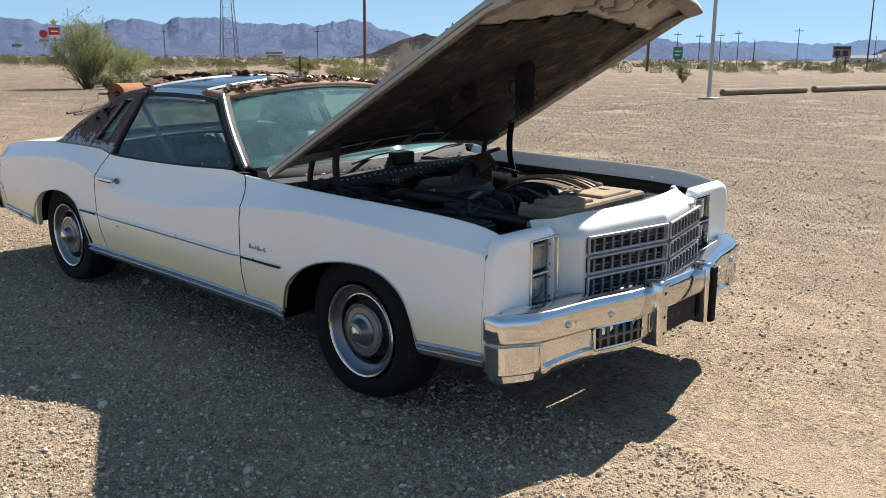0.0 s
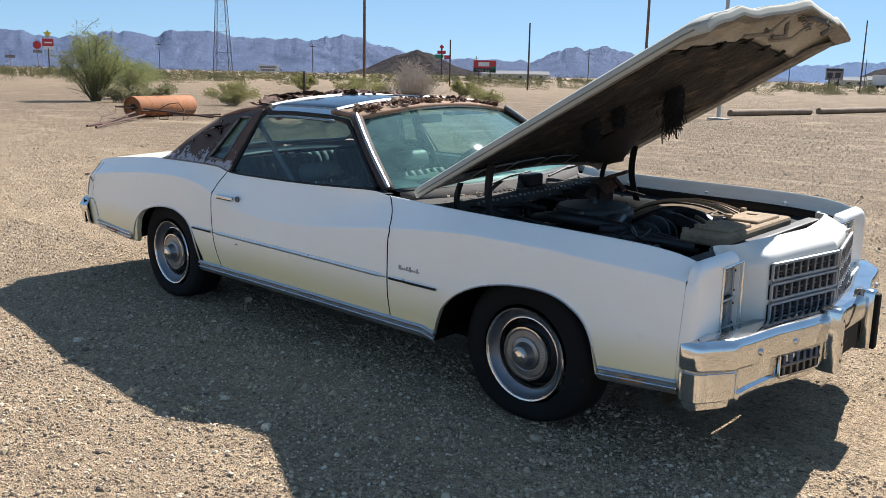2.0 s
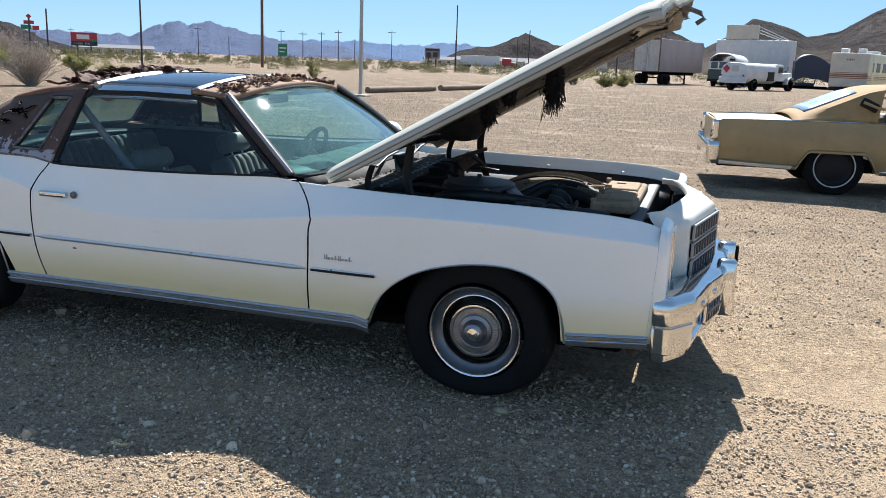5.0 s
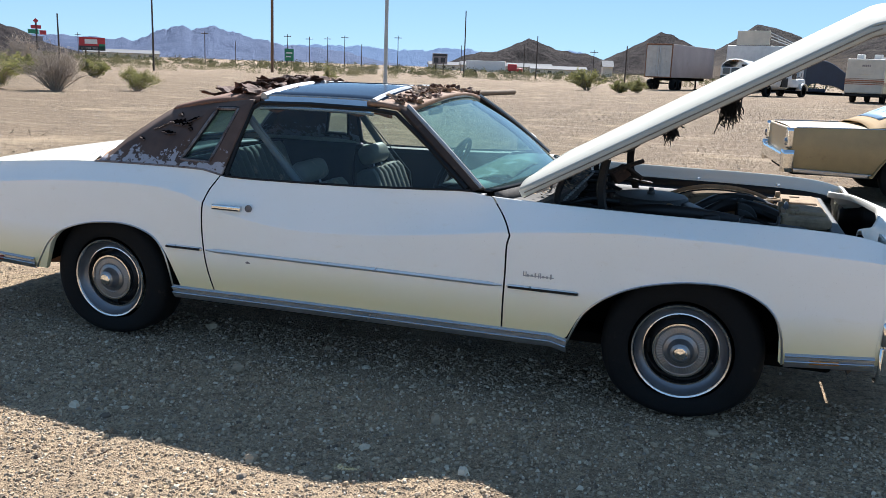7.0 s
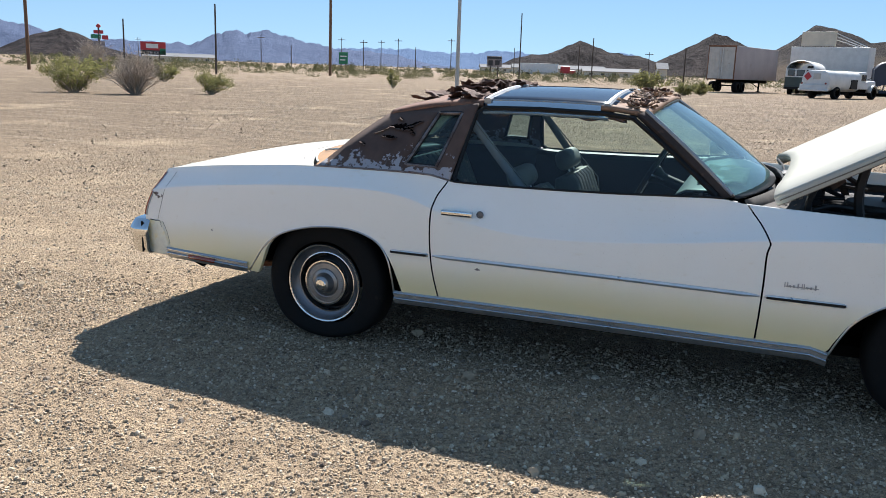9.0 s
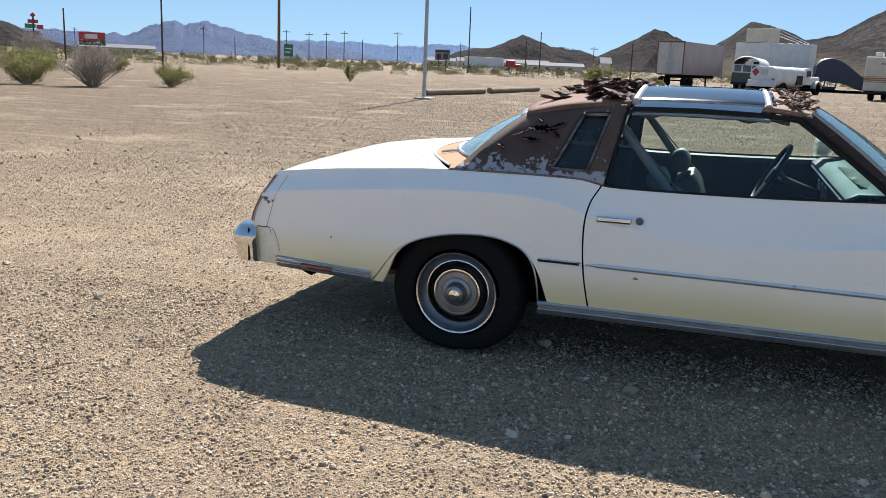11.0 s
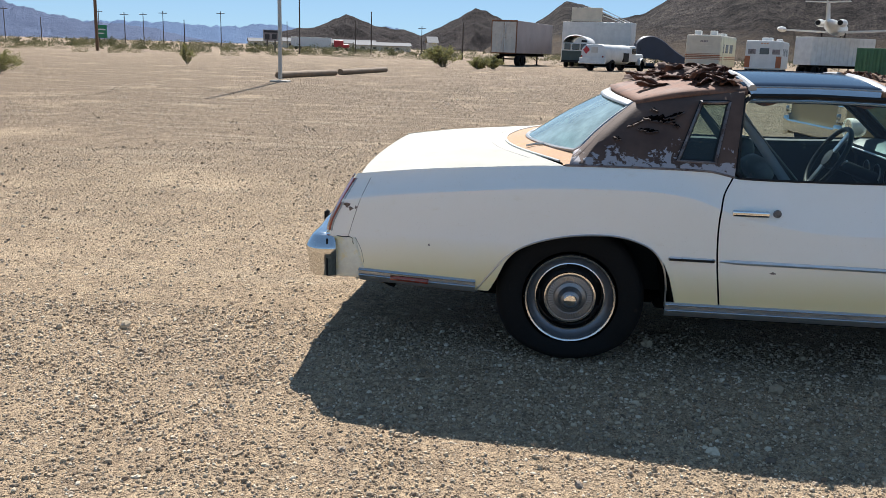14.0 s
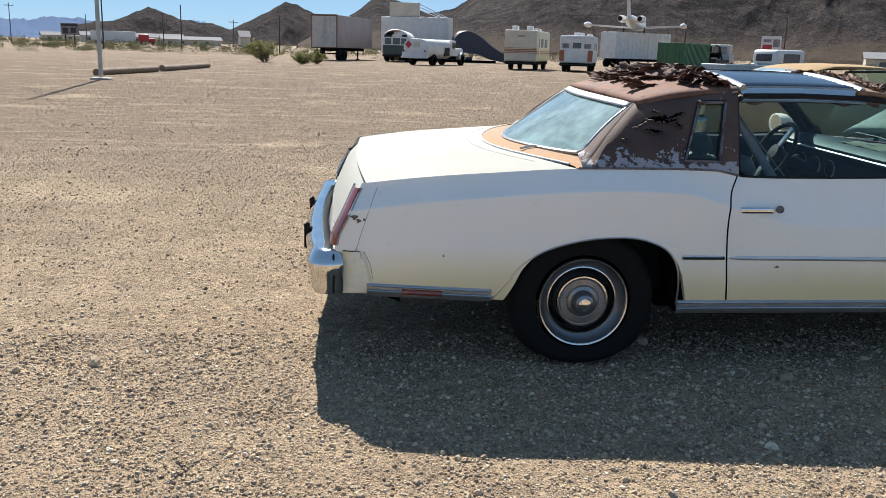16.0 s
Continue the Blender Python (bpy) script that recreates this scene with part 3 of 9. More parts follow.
# underside
block("floor_pan", (-1.05, -0.72, 0.24), (2.1, 0.72, 0.30), M_DARK, CAR, "", 0.02)
block("trunk_pan", (-2.40, -0.70, 0.345), (-1.04, 0.70, 0.40), M_DARK, CAR, "", 0.02)
for side in (-1, 1):
    block("rocker_sill", (-1.02, min(side * 0.70, side * 0.925), 0.270), (0.97, max(side * 0.70, side * 0.925), 0.335), M_DARK, CAR, "", 0.01)
    # bright rocker trim in two ribs, and the body's lower lip
    for name, xa, xb in (("rocker_trim", -1.034, 0.985), ("front_lower_trim", 1.885, 2.22), ("rear_lower_trim", -2.455, -1.90)):
        rows = []
        for x in lin(xa, xb, 30):
            zb = sill(x) + (0.018 if name == "rocker_trim" else 0.052)
            y = flank(x, zb) + 0.002
            hgt = 0.055 if name == "rocker_trim" else 0.05
            pr = [(y - 0.02, zb - hgt - 0.012), (y - 0.004, zb - hgt), (y + 0.004, zb - hgt * 0.62), (y - 0.002, zb - hgt * 0.55), (y - 0.001, zb - hgt * 0.36), (y + 0.007, zb - hgt * 0.3), (y + 0.008, zb - 0.006), (y - 0.003, zb + 0.004)]
            rows.append([(x, side * a, b) for a, b in pr])
        tr = sheet(name, rows, M_SILL, CAR, "brushed trim ribbed along the sill")
        for k in (2, 6):
            tube("bead", [Vector(r[k]) + Vector((0, side * 0.002, 0)) for r in rows], 0.0036, M_CHROME, tr, "", 6)
    # side moulding, broken at the door joints
    for xa, xb in ((-1.045, -0.838), (-0.818, 0.692), (0.712, 1.035)):
        rows = []
        for i, x in enumerate(lin(xa, xb, 26)):
            z = float(np.interp(x, [-1.05, -0.83, 0.7, 1.04], [0.558, 0.556, 0.548, 0.545]))
            t = 0.35 if i in (0, 25) else 1.0
            y = flank(x, z)
            rows.append([(x, side * (y + a * t), z + b * t) for a, b in ((-0.002, -0.011), (0.006, -0.009), (0.009, 0.0), (0.006, 0.009), (-0.002, 0.011))])
        sheet("side_moulding", rows, M_ALU, CAR, "thin bright side moulding")
    block("moulding_insert", (-1.04, side * 0.985 - 0.004, 0.552), (-0.845, side * 0.985 + 0.004, 0.562), M_BLACK, CAR, "", 0.002)
    block("moulding_insert", (0.72, side * 0.990 - 0.004, 0.541), (1.03, side * 0.990 + 0.004, 0.551), M_BLACK, CAR, "", 0.002)

# door handles with key locks
def handle(side):
    y = flank(-0.70, 0.775)
    bm = bmesh.new()
    box(bm, (-0.785, -y - 0.020, 0.760), (-0.625, -y + 0.005, 0.788), 0.006)
    ob = part("door_handle", bm, M_CHROME, CAR, "chrome pull handle", True)
    part("handle_recess", box(bmesh.new(), (-0.778, -y - 0.023, 0.7645), (-0.632, -y - 0.016, 0.7685), 0.001), M_BLACK, ob)
    lock = lathe("door_lock", [(0.0, -0.002), (0.011, -0.002), (0.013, -0.005), (0.016, -0.005), (0.018, 0.004)], M_LOCK, CAR, "dull grey key lock", 20, "y", (-0.590, -y - 0.001, 0.777))
    if side > 0:
        for o in (ob, lock):
            o.scale = (1, -1, 1)


handle(-1)
handle(1)


# ---- wheels ----
def wheel(x, side, hub, ground):
    """A steel wheel with trim ring, slots and hub cap, in a tyre squashed on the ground."""
    w = root("wheel", (x, side * 0.80, hub), "", "")
    w.parent = CAR
    s = side
    prof = []
    for a in lin(-0.62, math.pi + 0.62, 30):
        prof.append((0.255 + 0.092 * (math.sin(a) ** 0.55 if math.sin(a) > 0 else 0.6 * math.sin(a)), 0.102 * math.copysign(abs(math.cos(a)) ** 0.55, math.cos(a))))
    rows = []
    for r, h in prof:
        row = []
        for k in range(72):
            t = 2 * math.pi * k / 72
            px, pz, py = r * math.cos(t), r * math.sin(t), h
            lowest = ground - hub
            if pz < lowest + 0.11:
                f = (lowest + 0.11 - pz)
                py *= 1 + 1.6 * max(0, f)
                pz = max(lowest, lowest + 0.11 - f * 0.72)
                pz = max(pz, lowest)
            row.append((px, py * s, pz))
        rows.append(row)
    tyre = sheet("tyre", rows, M_RUBBER, w, "black cracked tyre gone soft", close_u=True)
    rim = lathe("rim", [(0.200, 0.085 * s), (0.196, 0.06 * s), (0.180, 0.035 * s), (0.165, 0.02 * s), (0.150, 0.018 * s), (0.135, 0.030 * s), (0.118, 0.05 * s), (0.10, 0.056 * s), (0.0, 0.056 * s)], M_WHEELGREY, w, "", 56)
    lathe("trim_ring", [(0.206, 0.080 * s), (0.212, 0.096 * s), (0.208, 0.103 * s), (0.201, 0.101 * s), (0.197, 0.094 * s)], M_RING, w, "bright rolled edge of the trim ring", 64)
    dish = lathe("trim_ring", [(0.197, 0.095 * s), (0.190, 0.082 * s), (0.180, 0.070 * s), (0.170, 0.062 * s), (0.163, 0.060 * s)], M_DISH, w, "satin trim ring", 64)
    lathe("inner_lip", [(0.164, 0.058 * s), (0.163, 0.066 * s), (0.158, 0.067 * s), (0.155, 0.060 * s), (0.154, 0.034 * s)], M_RING, dish, "", 56)
    for k in range(5):
        t = 2 * math.pi * (k + 0.3) / 5
        bm = bmesh.new()
        box(bm, (-0.034, -0.010, -0.011), (0.034, 0.010, 0.011), 0.009, pose(0, 0.029 * s, 0) @ Matrix.Rotation(-t, 4, "Y") @ pose(0, 0, 0.1405, 0, 0, 0))
        part("vent_slot", bm, M_BLACK, rim)
    cap = lathe("hub_cap", [(0.118, 0.050 * s), (0.121, 0.074 * s), (0.116, 0.081 * s), (0.108, 0.080 * s), (0.106, 0.077 * s), (0.074, 0.080 * s), (0.072, 0.085 * s), (0.056, 0.090 * s), (0.048, 0.108 * s), (0.042, 0.126 * s), (0.024, 0.134 * s), (0.0, 0.136 * s)], M_CAP, w, "domed grey hub cap", 48)
    flutes = [[(r * math.cos(t), (h + 0.0009 * (k % 2)) * s, r * math.sin(t)) for k, t in enumerate(2 * math.pi * q / 96 for q in range(96))] for r, h in ((0.106, 0.0775), (0.103, 0.0805), (0.079, 0.0815), (0.075, 0.0795))]
    sheet("fluted_band", flutes, M_CAP, cap, "radially fluted band", smooth=False, close_u=True)
    lathe("cap_ring", [(0.122, 0.073 * s), (0.120, 0.083 * s), (0.113, 0.083 * s)], M_CHROME, cap, "", 48)
    lathe("cap_medallion", [(0.030, 0.1315 * s), (0.026, 0.1360 * s), (0.0, 0.1390 * s)], M_CHROME, cap, "", 24)
    return w


M_RING = mat("worn_chrome_ring", (0.66, 0.66, 0.66), 0.22, 1.0, 0.15, 9, 90, 0.03, 0.001, (0.25, 0.19, 0.14), 0.66)
M_DISH = mat("satin_dish", (0.20, 0.205, 0.22), 0.38, 0.75, 0.2, 9, 90, 0.03, 0.001, (0.12, 0.09, 0.07), 0.68)
M_CAP = mat("dull_cap_steel", (0.27, 0.27, 0.275), 0.34, 0.85, 0.2, 14, 120, 0.04, 0.001, (0.12, 0.10, 0.08), 0.66)
M_WHEELGREY = mat("wheel_grey", (0.012, 0.012, 0.013), 0.45, 0.3, 0.25, 9, 80, 0.1, 0.002, (0.16, 0.12, 0.09), 0.62)
wheel(1.473, -1, 0.318, 0.017)
wheel(-1.460, -1, 0.322, 0.017)
wheel(1.473, 1, 0.300, -0.017)
wheel(-1.460, 1, 0.300, -0.017)
bm = bmesh.new()
box(bm, (-1.50, -0.70, 0.26), (-1.42, 0.70, 0.34), 0.03)
part("rear_axle", bm, M_DARK, CAR)
block("front_crossmember", (1.40, -0.70, 0.22), (1.55, 0.70, 0.30), M_DARK, CAR, "", 0.03)


M_DULL = mat('worn_trim', (0.22, 0.19, 0.18), 0.5, 0.6, 0.4, 14, 90, 0.2, 0.002, (0.09, 0.05, 0.035), 0.5)


# ---- deck, roof and pillars ----
def roof_z(x, y):
    edge = spl([(-1.30, 1.185), (-1.2, 1.215), (-1.0, 1.260), (-0.75, 1.284), (-0.5, 1.292), (-0.1, 1.288), (0.14, 1.262)], x)
    return edge + spl([(-1.25, 0.03), (-0.8, 0.045), (0.1, 0.05)], x) * (1 - (y / 0.62) ** 2)


def deck_z(x, y):
    zc = spl([(-2.50, 0.854), (-2.42, 0.876), (-2.2, 0.906), (-1.9, 0.938), (-1.6, 0.965), (-1.45, 0.977)], x)
    return zc + (spl(TOP, x) - zc) * (abs(y) / spl(TOP_Y, x)) ** 2.6


# where the rear glass meets the panel below it, and where that panel meets the deck
XB = lambda y: -1.72 + 0.23 * min(1.0, abs(y) / 0.68) ** 1.7
XD = lambda y: -1.815 + 0.285 * min(1.0, abs(y) / 0.82) ** 2.0
rows = []
for u in lin(0, 1, 34):
    row = []
    for y in lin(-1, 1, 41):
        xr = -2.46 - 0.035 * (1 - y * y)
        x = xr + (XD(y * 0.8) + 0.02 - xr) * u
        yy = y * (spl(TOP_Y, x) - 0.001)
        row.append((x, yy, deck_z(x, yy) + 0.0005))
    rows.append(row)
sheet("trunk_deck", rows, M_CHALK_SUNLIT, CAR, "white trunk deck, its chalky paint darkened against the sun")
tube("lid_seam", [(XD(y) - 0.075, y, deck_z(XD(y) - 0.075, y) - 0.0005) for y in lin(-0.70, 0.70, 24)], 0.0025, M_DULL, CAR, "", 5)
# rust-stained panel below the rear window
rows = []
for y in lin(-0.878, 0.878, 44):
    x0, x1 = XD(y), XB(y) + 0.03
    rows.append([(x, y, deck_z(x, y) + 0.003 + 0.006 * k / 6) for k, x in enumerate(lin(x0, x1, 7))])
M_TANRUST = mat("rust_stained_panel", (0.34, 0.175, 0.065), 0.8, 0, 0.35, 9, 70, 0.3, 0.003, (0.60, 0.52, 0.38), 0.60)
sheet("window_base_panel", rows, M_TANRUST, CAR, "rust-stained panel below the rear window")
tube("base_panel_lip", [(XD(y), y, deck_z(XD(y), y) + 0.004) for y in lin(-0.80, 0.80, 40)], 0.006, M_PAINT, CAR, "", 6)
tube("old_sealant", [(-1.70, -0.44, 0.968), (-1.66, -0.40, 0.972), (-1.60, -0.40, 0.976)], 0.006, M_PAINT, CAR, "crack of pale sealant", 5)


def rear_glass(v, y):
    """Point of the rear window: v from its base to its top, y from -1 to 1."""
    yb, yt = 0.690 * y, 0.590 * y
    b = Vector((XB(yb) + 0.02, yb, deck_z(XB(yb), yb) + 0.012))
    t = Vector((-1.205 - 0.060 * (1 - y * y), yt, roof_z(-1.22 - 0.06 * (1 - y * y), yt) - 0.008))
    p = b.lerp(t, v)
    s = math.sin(math.pi * v)
    # the lower corners are rounded and the pane bows a little
    p.y *= 1 - 0.06 * max(0.0, 1 - v / 0.16) ** 2 * abs(y) ** 6
    p.z += 0.010 * s + 0.012 * max(0.0, 1 - v / 0.16) ** 2 * abs(y) ** 6
    p.x -= 0.012 * s
    return p


M_PALETRIM = mat('pale_trim', (0.36, 0.36, 0.355), 0.42, 0.4, 0.12, 12, 90, 0.1, 0.001, (0.40, 0.33, 0.25), 0.68)
# Veil colour carries both the dust and the sky's reflection.
M_REARGLASS = glazing("rear_glass", (0.46, 0.70, 0.70), 0.03, 0.58, (0.50, 0.66, 0.64))
ob = sheet("rear_window", [[rear_glass(v, y) for y in lin(-1, 1, 21)] for v in lin(0, 1, 10)], M_REARGLASS, CAR, "dusty teal-tinted rear window")
loop = [rear_glass(0, y) for y in lin(-1, 1, 21)] + [rear_glass(v, 1) for v in lin(0.1, 1, 9)] + [rear_glass(1, y) for y in lin(0.9, -1, 20)] + [rear_glass(v, -1) for v in lin(0.9, 0, 9)]
tube("rear_window_trim", loop + loop[:2], 0.011, M_PALETRIM, CAR, "pale weathered rear window surround", 6)
sheet("rear_header_band", [[rear_glass(v, y) + Vector((-0.006, 0, 0.006)) for y in lin(-1.02, 1.02, 21)] for k, v in enumerate((0.915, 0.95, 0.985, 1.01))], M_PALETRIM, CAR, "white band over the rear window", 0.006)

# roof: rear shell, T-bar and front header, with two dark lift-out panels between
T0, T1, TB = -0.70, -0.055, 0.07
rows = [[(x - 0.055 * (1 - (y / 0.635) ** 2) * (T0 - x) / (T0 + 1.2), y, roof_z(x - 0.055 * (1 - (y / 0.635) ** 2) * (T0 - x) / (T0 + 1.2), y)) for y in lin(-0.635, 0.635, 31)] for x in lin(-1.20, T0, 12)]
for r in rows:
    for i in (0, 30):
        x, y, z = r[i]
        r[i] = (x, y, z - 0.012)
M_PEELED = mat("peeled_vinyl_glue", (0.29, 0.165, 0.098), 0.85, 0, 0.45, 8, 60, 0.4, 0.003, (0.42, 0.31, 0.21), 0.60)
M_ROOFRUST = mat("rusted_roof_metal", (0.21, 0.10, 0.06), 0.85, 0, 0.35, 5, 60, 0.3, 0.004, (0.085, 0.045, 0.03), 0.52)
sheet("roof_rear", rows, M_ROOFRUST, CAR, "bare rusty roof metal where the vinyl has torn off", 0.02)
rows = [[(x + 0.05 * (1 - (y / 0.63) ** 2), y, roof_z(x, y) + 0.001) for y in lin(-0.635, 0.635, 31)] for x in lin(T1 - 0.05, 0.12, 10)]
sheet("roof_header", rows, M_PEELED, CAR, "peeled brown and pale header over the windshield", 0.02)
sheet("roof_bar", [[(x, y, roof_z(x, y) + 0.002) for y in lin(-TB, TB, 5)] for x in lin(T0, T1, 10)], M_STEEL, CAR, "", 0.02)
for side in (-1, 1):
    rows = [[(x, side * y, roof_z(x, y) + 0.010 - (0.022 if y > 0.6 else 0)) for y in lin(TB - 0.02, 0.620, 12)] for x in lin(T0 - 0.012, T1 + 0.012, 12)]
    tp = sheet("roof_panel", rows, M_TTOP, CAR, "dark glossy lift-out roof panel with bright frame", 0.012)
    for pts in ([(T0 + 0.022, side * y, roof_z(T0, y) + 0.008) for y in lin(TB, 0.62, 12)], [(T1 - 0.022, side * y, roof_z(T1, y) + 0.008) for y in lin(TB, 0.62, 12)]):
        tube("panel_frame", pts, 0.019, M_PALETRIM, tp, "", 8)
    rows = []
    for x in lin(T0 + 0.01, T1 - 0.01, 14):
        z = roof_z(x, 0.62)
        rows.append([(x, side * a, z + b) for a, b in ((0.575, 0.016), (0.600, 0.012), (0.616, 0.000), (0.634, -0.022), (0.646, -0.048), (0.635, -0.056))])
    rail = sheet("panel_side_rail", rows, M_CHROME, tp, "polished side rail with pale edges", 0.004)
    for k, r in ((1, 0.006), (4, 0.0055)):
        tube("rail_edge", [Vector(q[k]) for q in rows], r, M_PALETRIM, rail, "", 6)


def belt(x):
    return Vector((x, flank(x, spl(TOP, x)), spl(TOP, x)))


def mirror_y(ob):
    c = ob.copy()
    scene.collection.objects.link(c)
    c.scale = (1, -1, 1)
    return c


def ring_panel(name, outer, inner, material, label, rows_n=7, thick=0.015):
    rows = [[Vector(o).lerp(Vector(i), k / (rows_n - 1)) for o, i in zip(outer, inner)] for k in range(rows_n)]
    return sheet(name, rows, material, CAR, label, thick, close_u=True)


def loop_of(corners, n):
    """n points along each edge of a closed polygon."""
    pts = []
    for a, b in zip(corners, corners[1:] + corners[:1]):
        pts += [Vector(a).lerp(Vector(b), k / n) for k in range(n)]
    return pts


# the sail panel with the small quarter window
SB = lambda x, d=0.0: (x, -(flank(x, spl(TOP, x)) - 0.004 - d), spl(TOP, x) + 0.002)
outer = loop_of([SB(-0.775), (-0.715, -0.640, 1.278), (-1.205, -0.622, 1.208), SB(-1.50)], 12)
for i, p in enumerate(outer):
    if i >= 36:
        p.y, p.z = -(flank(p.x, spl(TOP, p.x)) - 0.004), spl(TOP, p.x) + 0.002
    if 24 <= i < 36:
        u = (i - 24) / 12
        p.z += 0.012 * math.sin(math.pi * u) - 0.012 * max(0, (u - 0.6) / 0.4) ** 1 * (1 - u) * 4
inner = loop_of([(-0.858, -0.846, 0.975), (-0.787, -0.678, 1.232), (-0.912, -0.672, 1.226), (-1.022, -0.846, 0.978)], 12)
sail = ring_panel("sail_panel", outer, inner, M_VINYL, "peeling brown vinyl with holes and pale flaking patches")
wl = [p + Vector((0, -0.008, 0)) for p in inner]
trim = tube("quarter_window_trim", wl + wl[:2], 0.0075, M_DULL, CAR, "worn bright surround of the small side window", 6)
qg = put("quarter_window", mesh_data("quarter_window", [(-0.858, -0.838, 0.975), (-0.787, -0.668, 1.232), (-0.912, -0.662, 1.226), (-1.022, -0.838, 0.978)], [(0, 1, 2, 3)]), M_QGLASS, CAR, "small tinted quarter window")
inner_ring = tube("quarter_window_seal", [p + Vector((0, 0.002, 0)) for p in inner + inner[:2]], 0.013, M_BLACK, CAR, "black rubber seal", 6)
for o in (sail, trim, qg, inner_ring):
    mirror_y(o)

# vinyl-covered return between each sail and the rear glass
for side in (-1, 1):
    rows = []
    for u in lin(0, 1, 14):
        a = Vector((-1.205 - 0.295 * u, side * 0.0, 1.208 + (spl(TOP, -1.50) + 0.002 - 1.208) * u))
        a.y = side * (0.622 + (flank(-1.50, spl(TOP, -1.50)) - 0.626) * u)
        g = rear_glass(1 - u, side)
        rows.append([a, a.lerp(g, 0.35) + Vector((0, 0, 0.006)), a.lerp(g, 0.75) + Vector((0, 0, 0.004)), g])
    sheet("sail_return", rows, M_VINYL, CAR, "vinyl edge beside the rear window", 0.006)

# tears in the vinyl of the near sail, the material curling dark at their lips
def sail_pt(down, along, out):
    """Point on the near sail: down its rear edge from 0 to 1, along from that edge towards the window."""
    i = max(0.0, min(11.99, down * 12))
    j, f = 24 + int(i), i - int(i)
    o, q = outer[j].lerp(outer[j + 1], f), inner[j].lerp(inner[(j + 1) % 48], f)
    return o.lerp(q, along) + Vector((0, -0.82, 0.57)) * out


def tear(down, along, length, height, seed, slope):
    rnd = random.Random(seed)
    n, top, bot = 16, [], []
    for i in range(n + 1):
        u = i / n
        w = height * math.sin(math.pi * u) ** 0.5 * rnd.uniform(0.3, 1.0)
        c, k = down + slope * (u - 0.5) + rnd.uniform(-0.012, 0.012), along + length * (u - 0.5)
        top.append(sail_pt(c - w * 0.5, k, 0.0110))
        bot.append(sail_pt(c + w * 0.5, k + rnd.uniform(-0.02, 0.02), 0.0110))
    sheet("vinyl_tear", [top, bot], M_HOLE, CAR, "dark tear in the roof vinyl", 0.002)
    sheet("torn_lip", [bot, [p + Vector((rnd.uniform(-0.004, 0.004), -0.010, rnd.uniform(-0.008, 0.002))) for p in bot]], M_VINYL, CAR, "curled edge of torn vinyl", 0.002)


M_HOLE = mat("dark_tear", (0.004, 0.003, 0.003), 1.0, 0, 0.3, 20, 80, 0, 0.001)
M_HOLE.node_tree.nodes["Principled BSDF"].inputs["Specular IOR Level"].default_value = 0.0
for k, (dn, al, ln, hh, sl) in enumerate(((0.30, 0.55, 0.40, 0.15, 0.05), (0.24, 0.72, 0.22, 0.07, -0.12), (0.50, 0.52, 0.26, 0.06, 0.04), (0.38, 0.30, 0.10, 0.04, -0.10), (0.40, 0.80, 0.14, 0.05, 0.10), (0.62, 0.25, 0.10, 0.03, 0.03), (0.14, 0.40, 0.12, 0.04, 0.06))):
    tear(dn, al, ln, hh, 40 + k, sl)

# pillars, window edges
M_OLDTRIM = mat("old_bright_trim", (0.40, 0.39, 0.375), 0.42, 0.5, 0.35, 14, 90, 0.2, 0.002, (0.16, 0.11, 0.08), 0.60)
M_PILLAR = mat("dark_pillar", (0.045, 0.028, 0.021), 0.8, 0, 0.5, 9, 60, 0.3, 0.002, (0.17, 0.095, 0.06), 0.60)
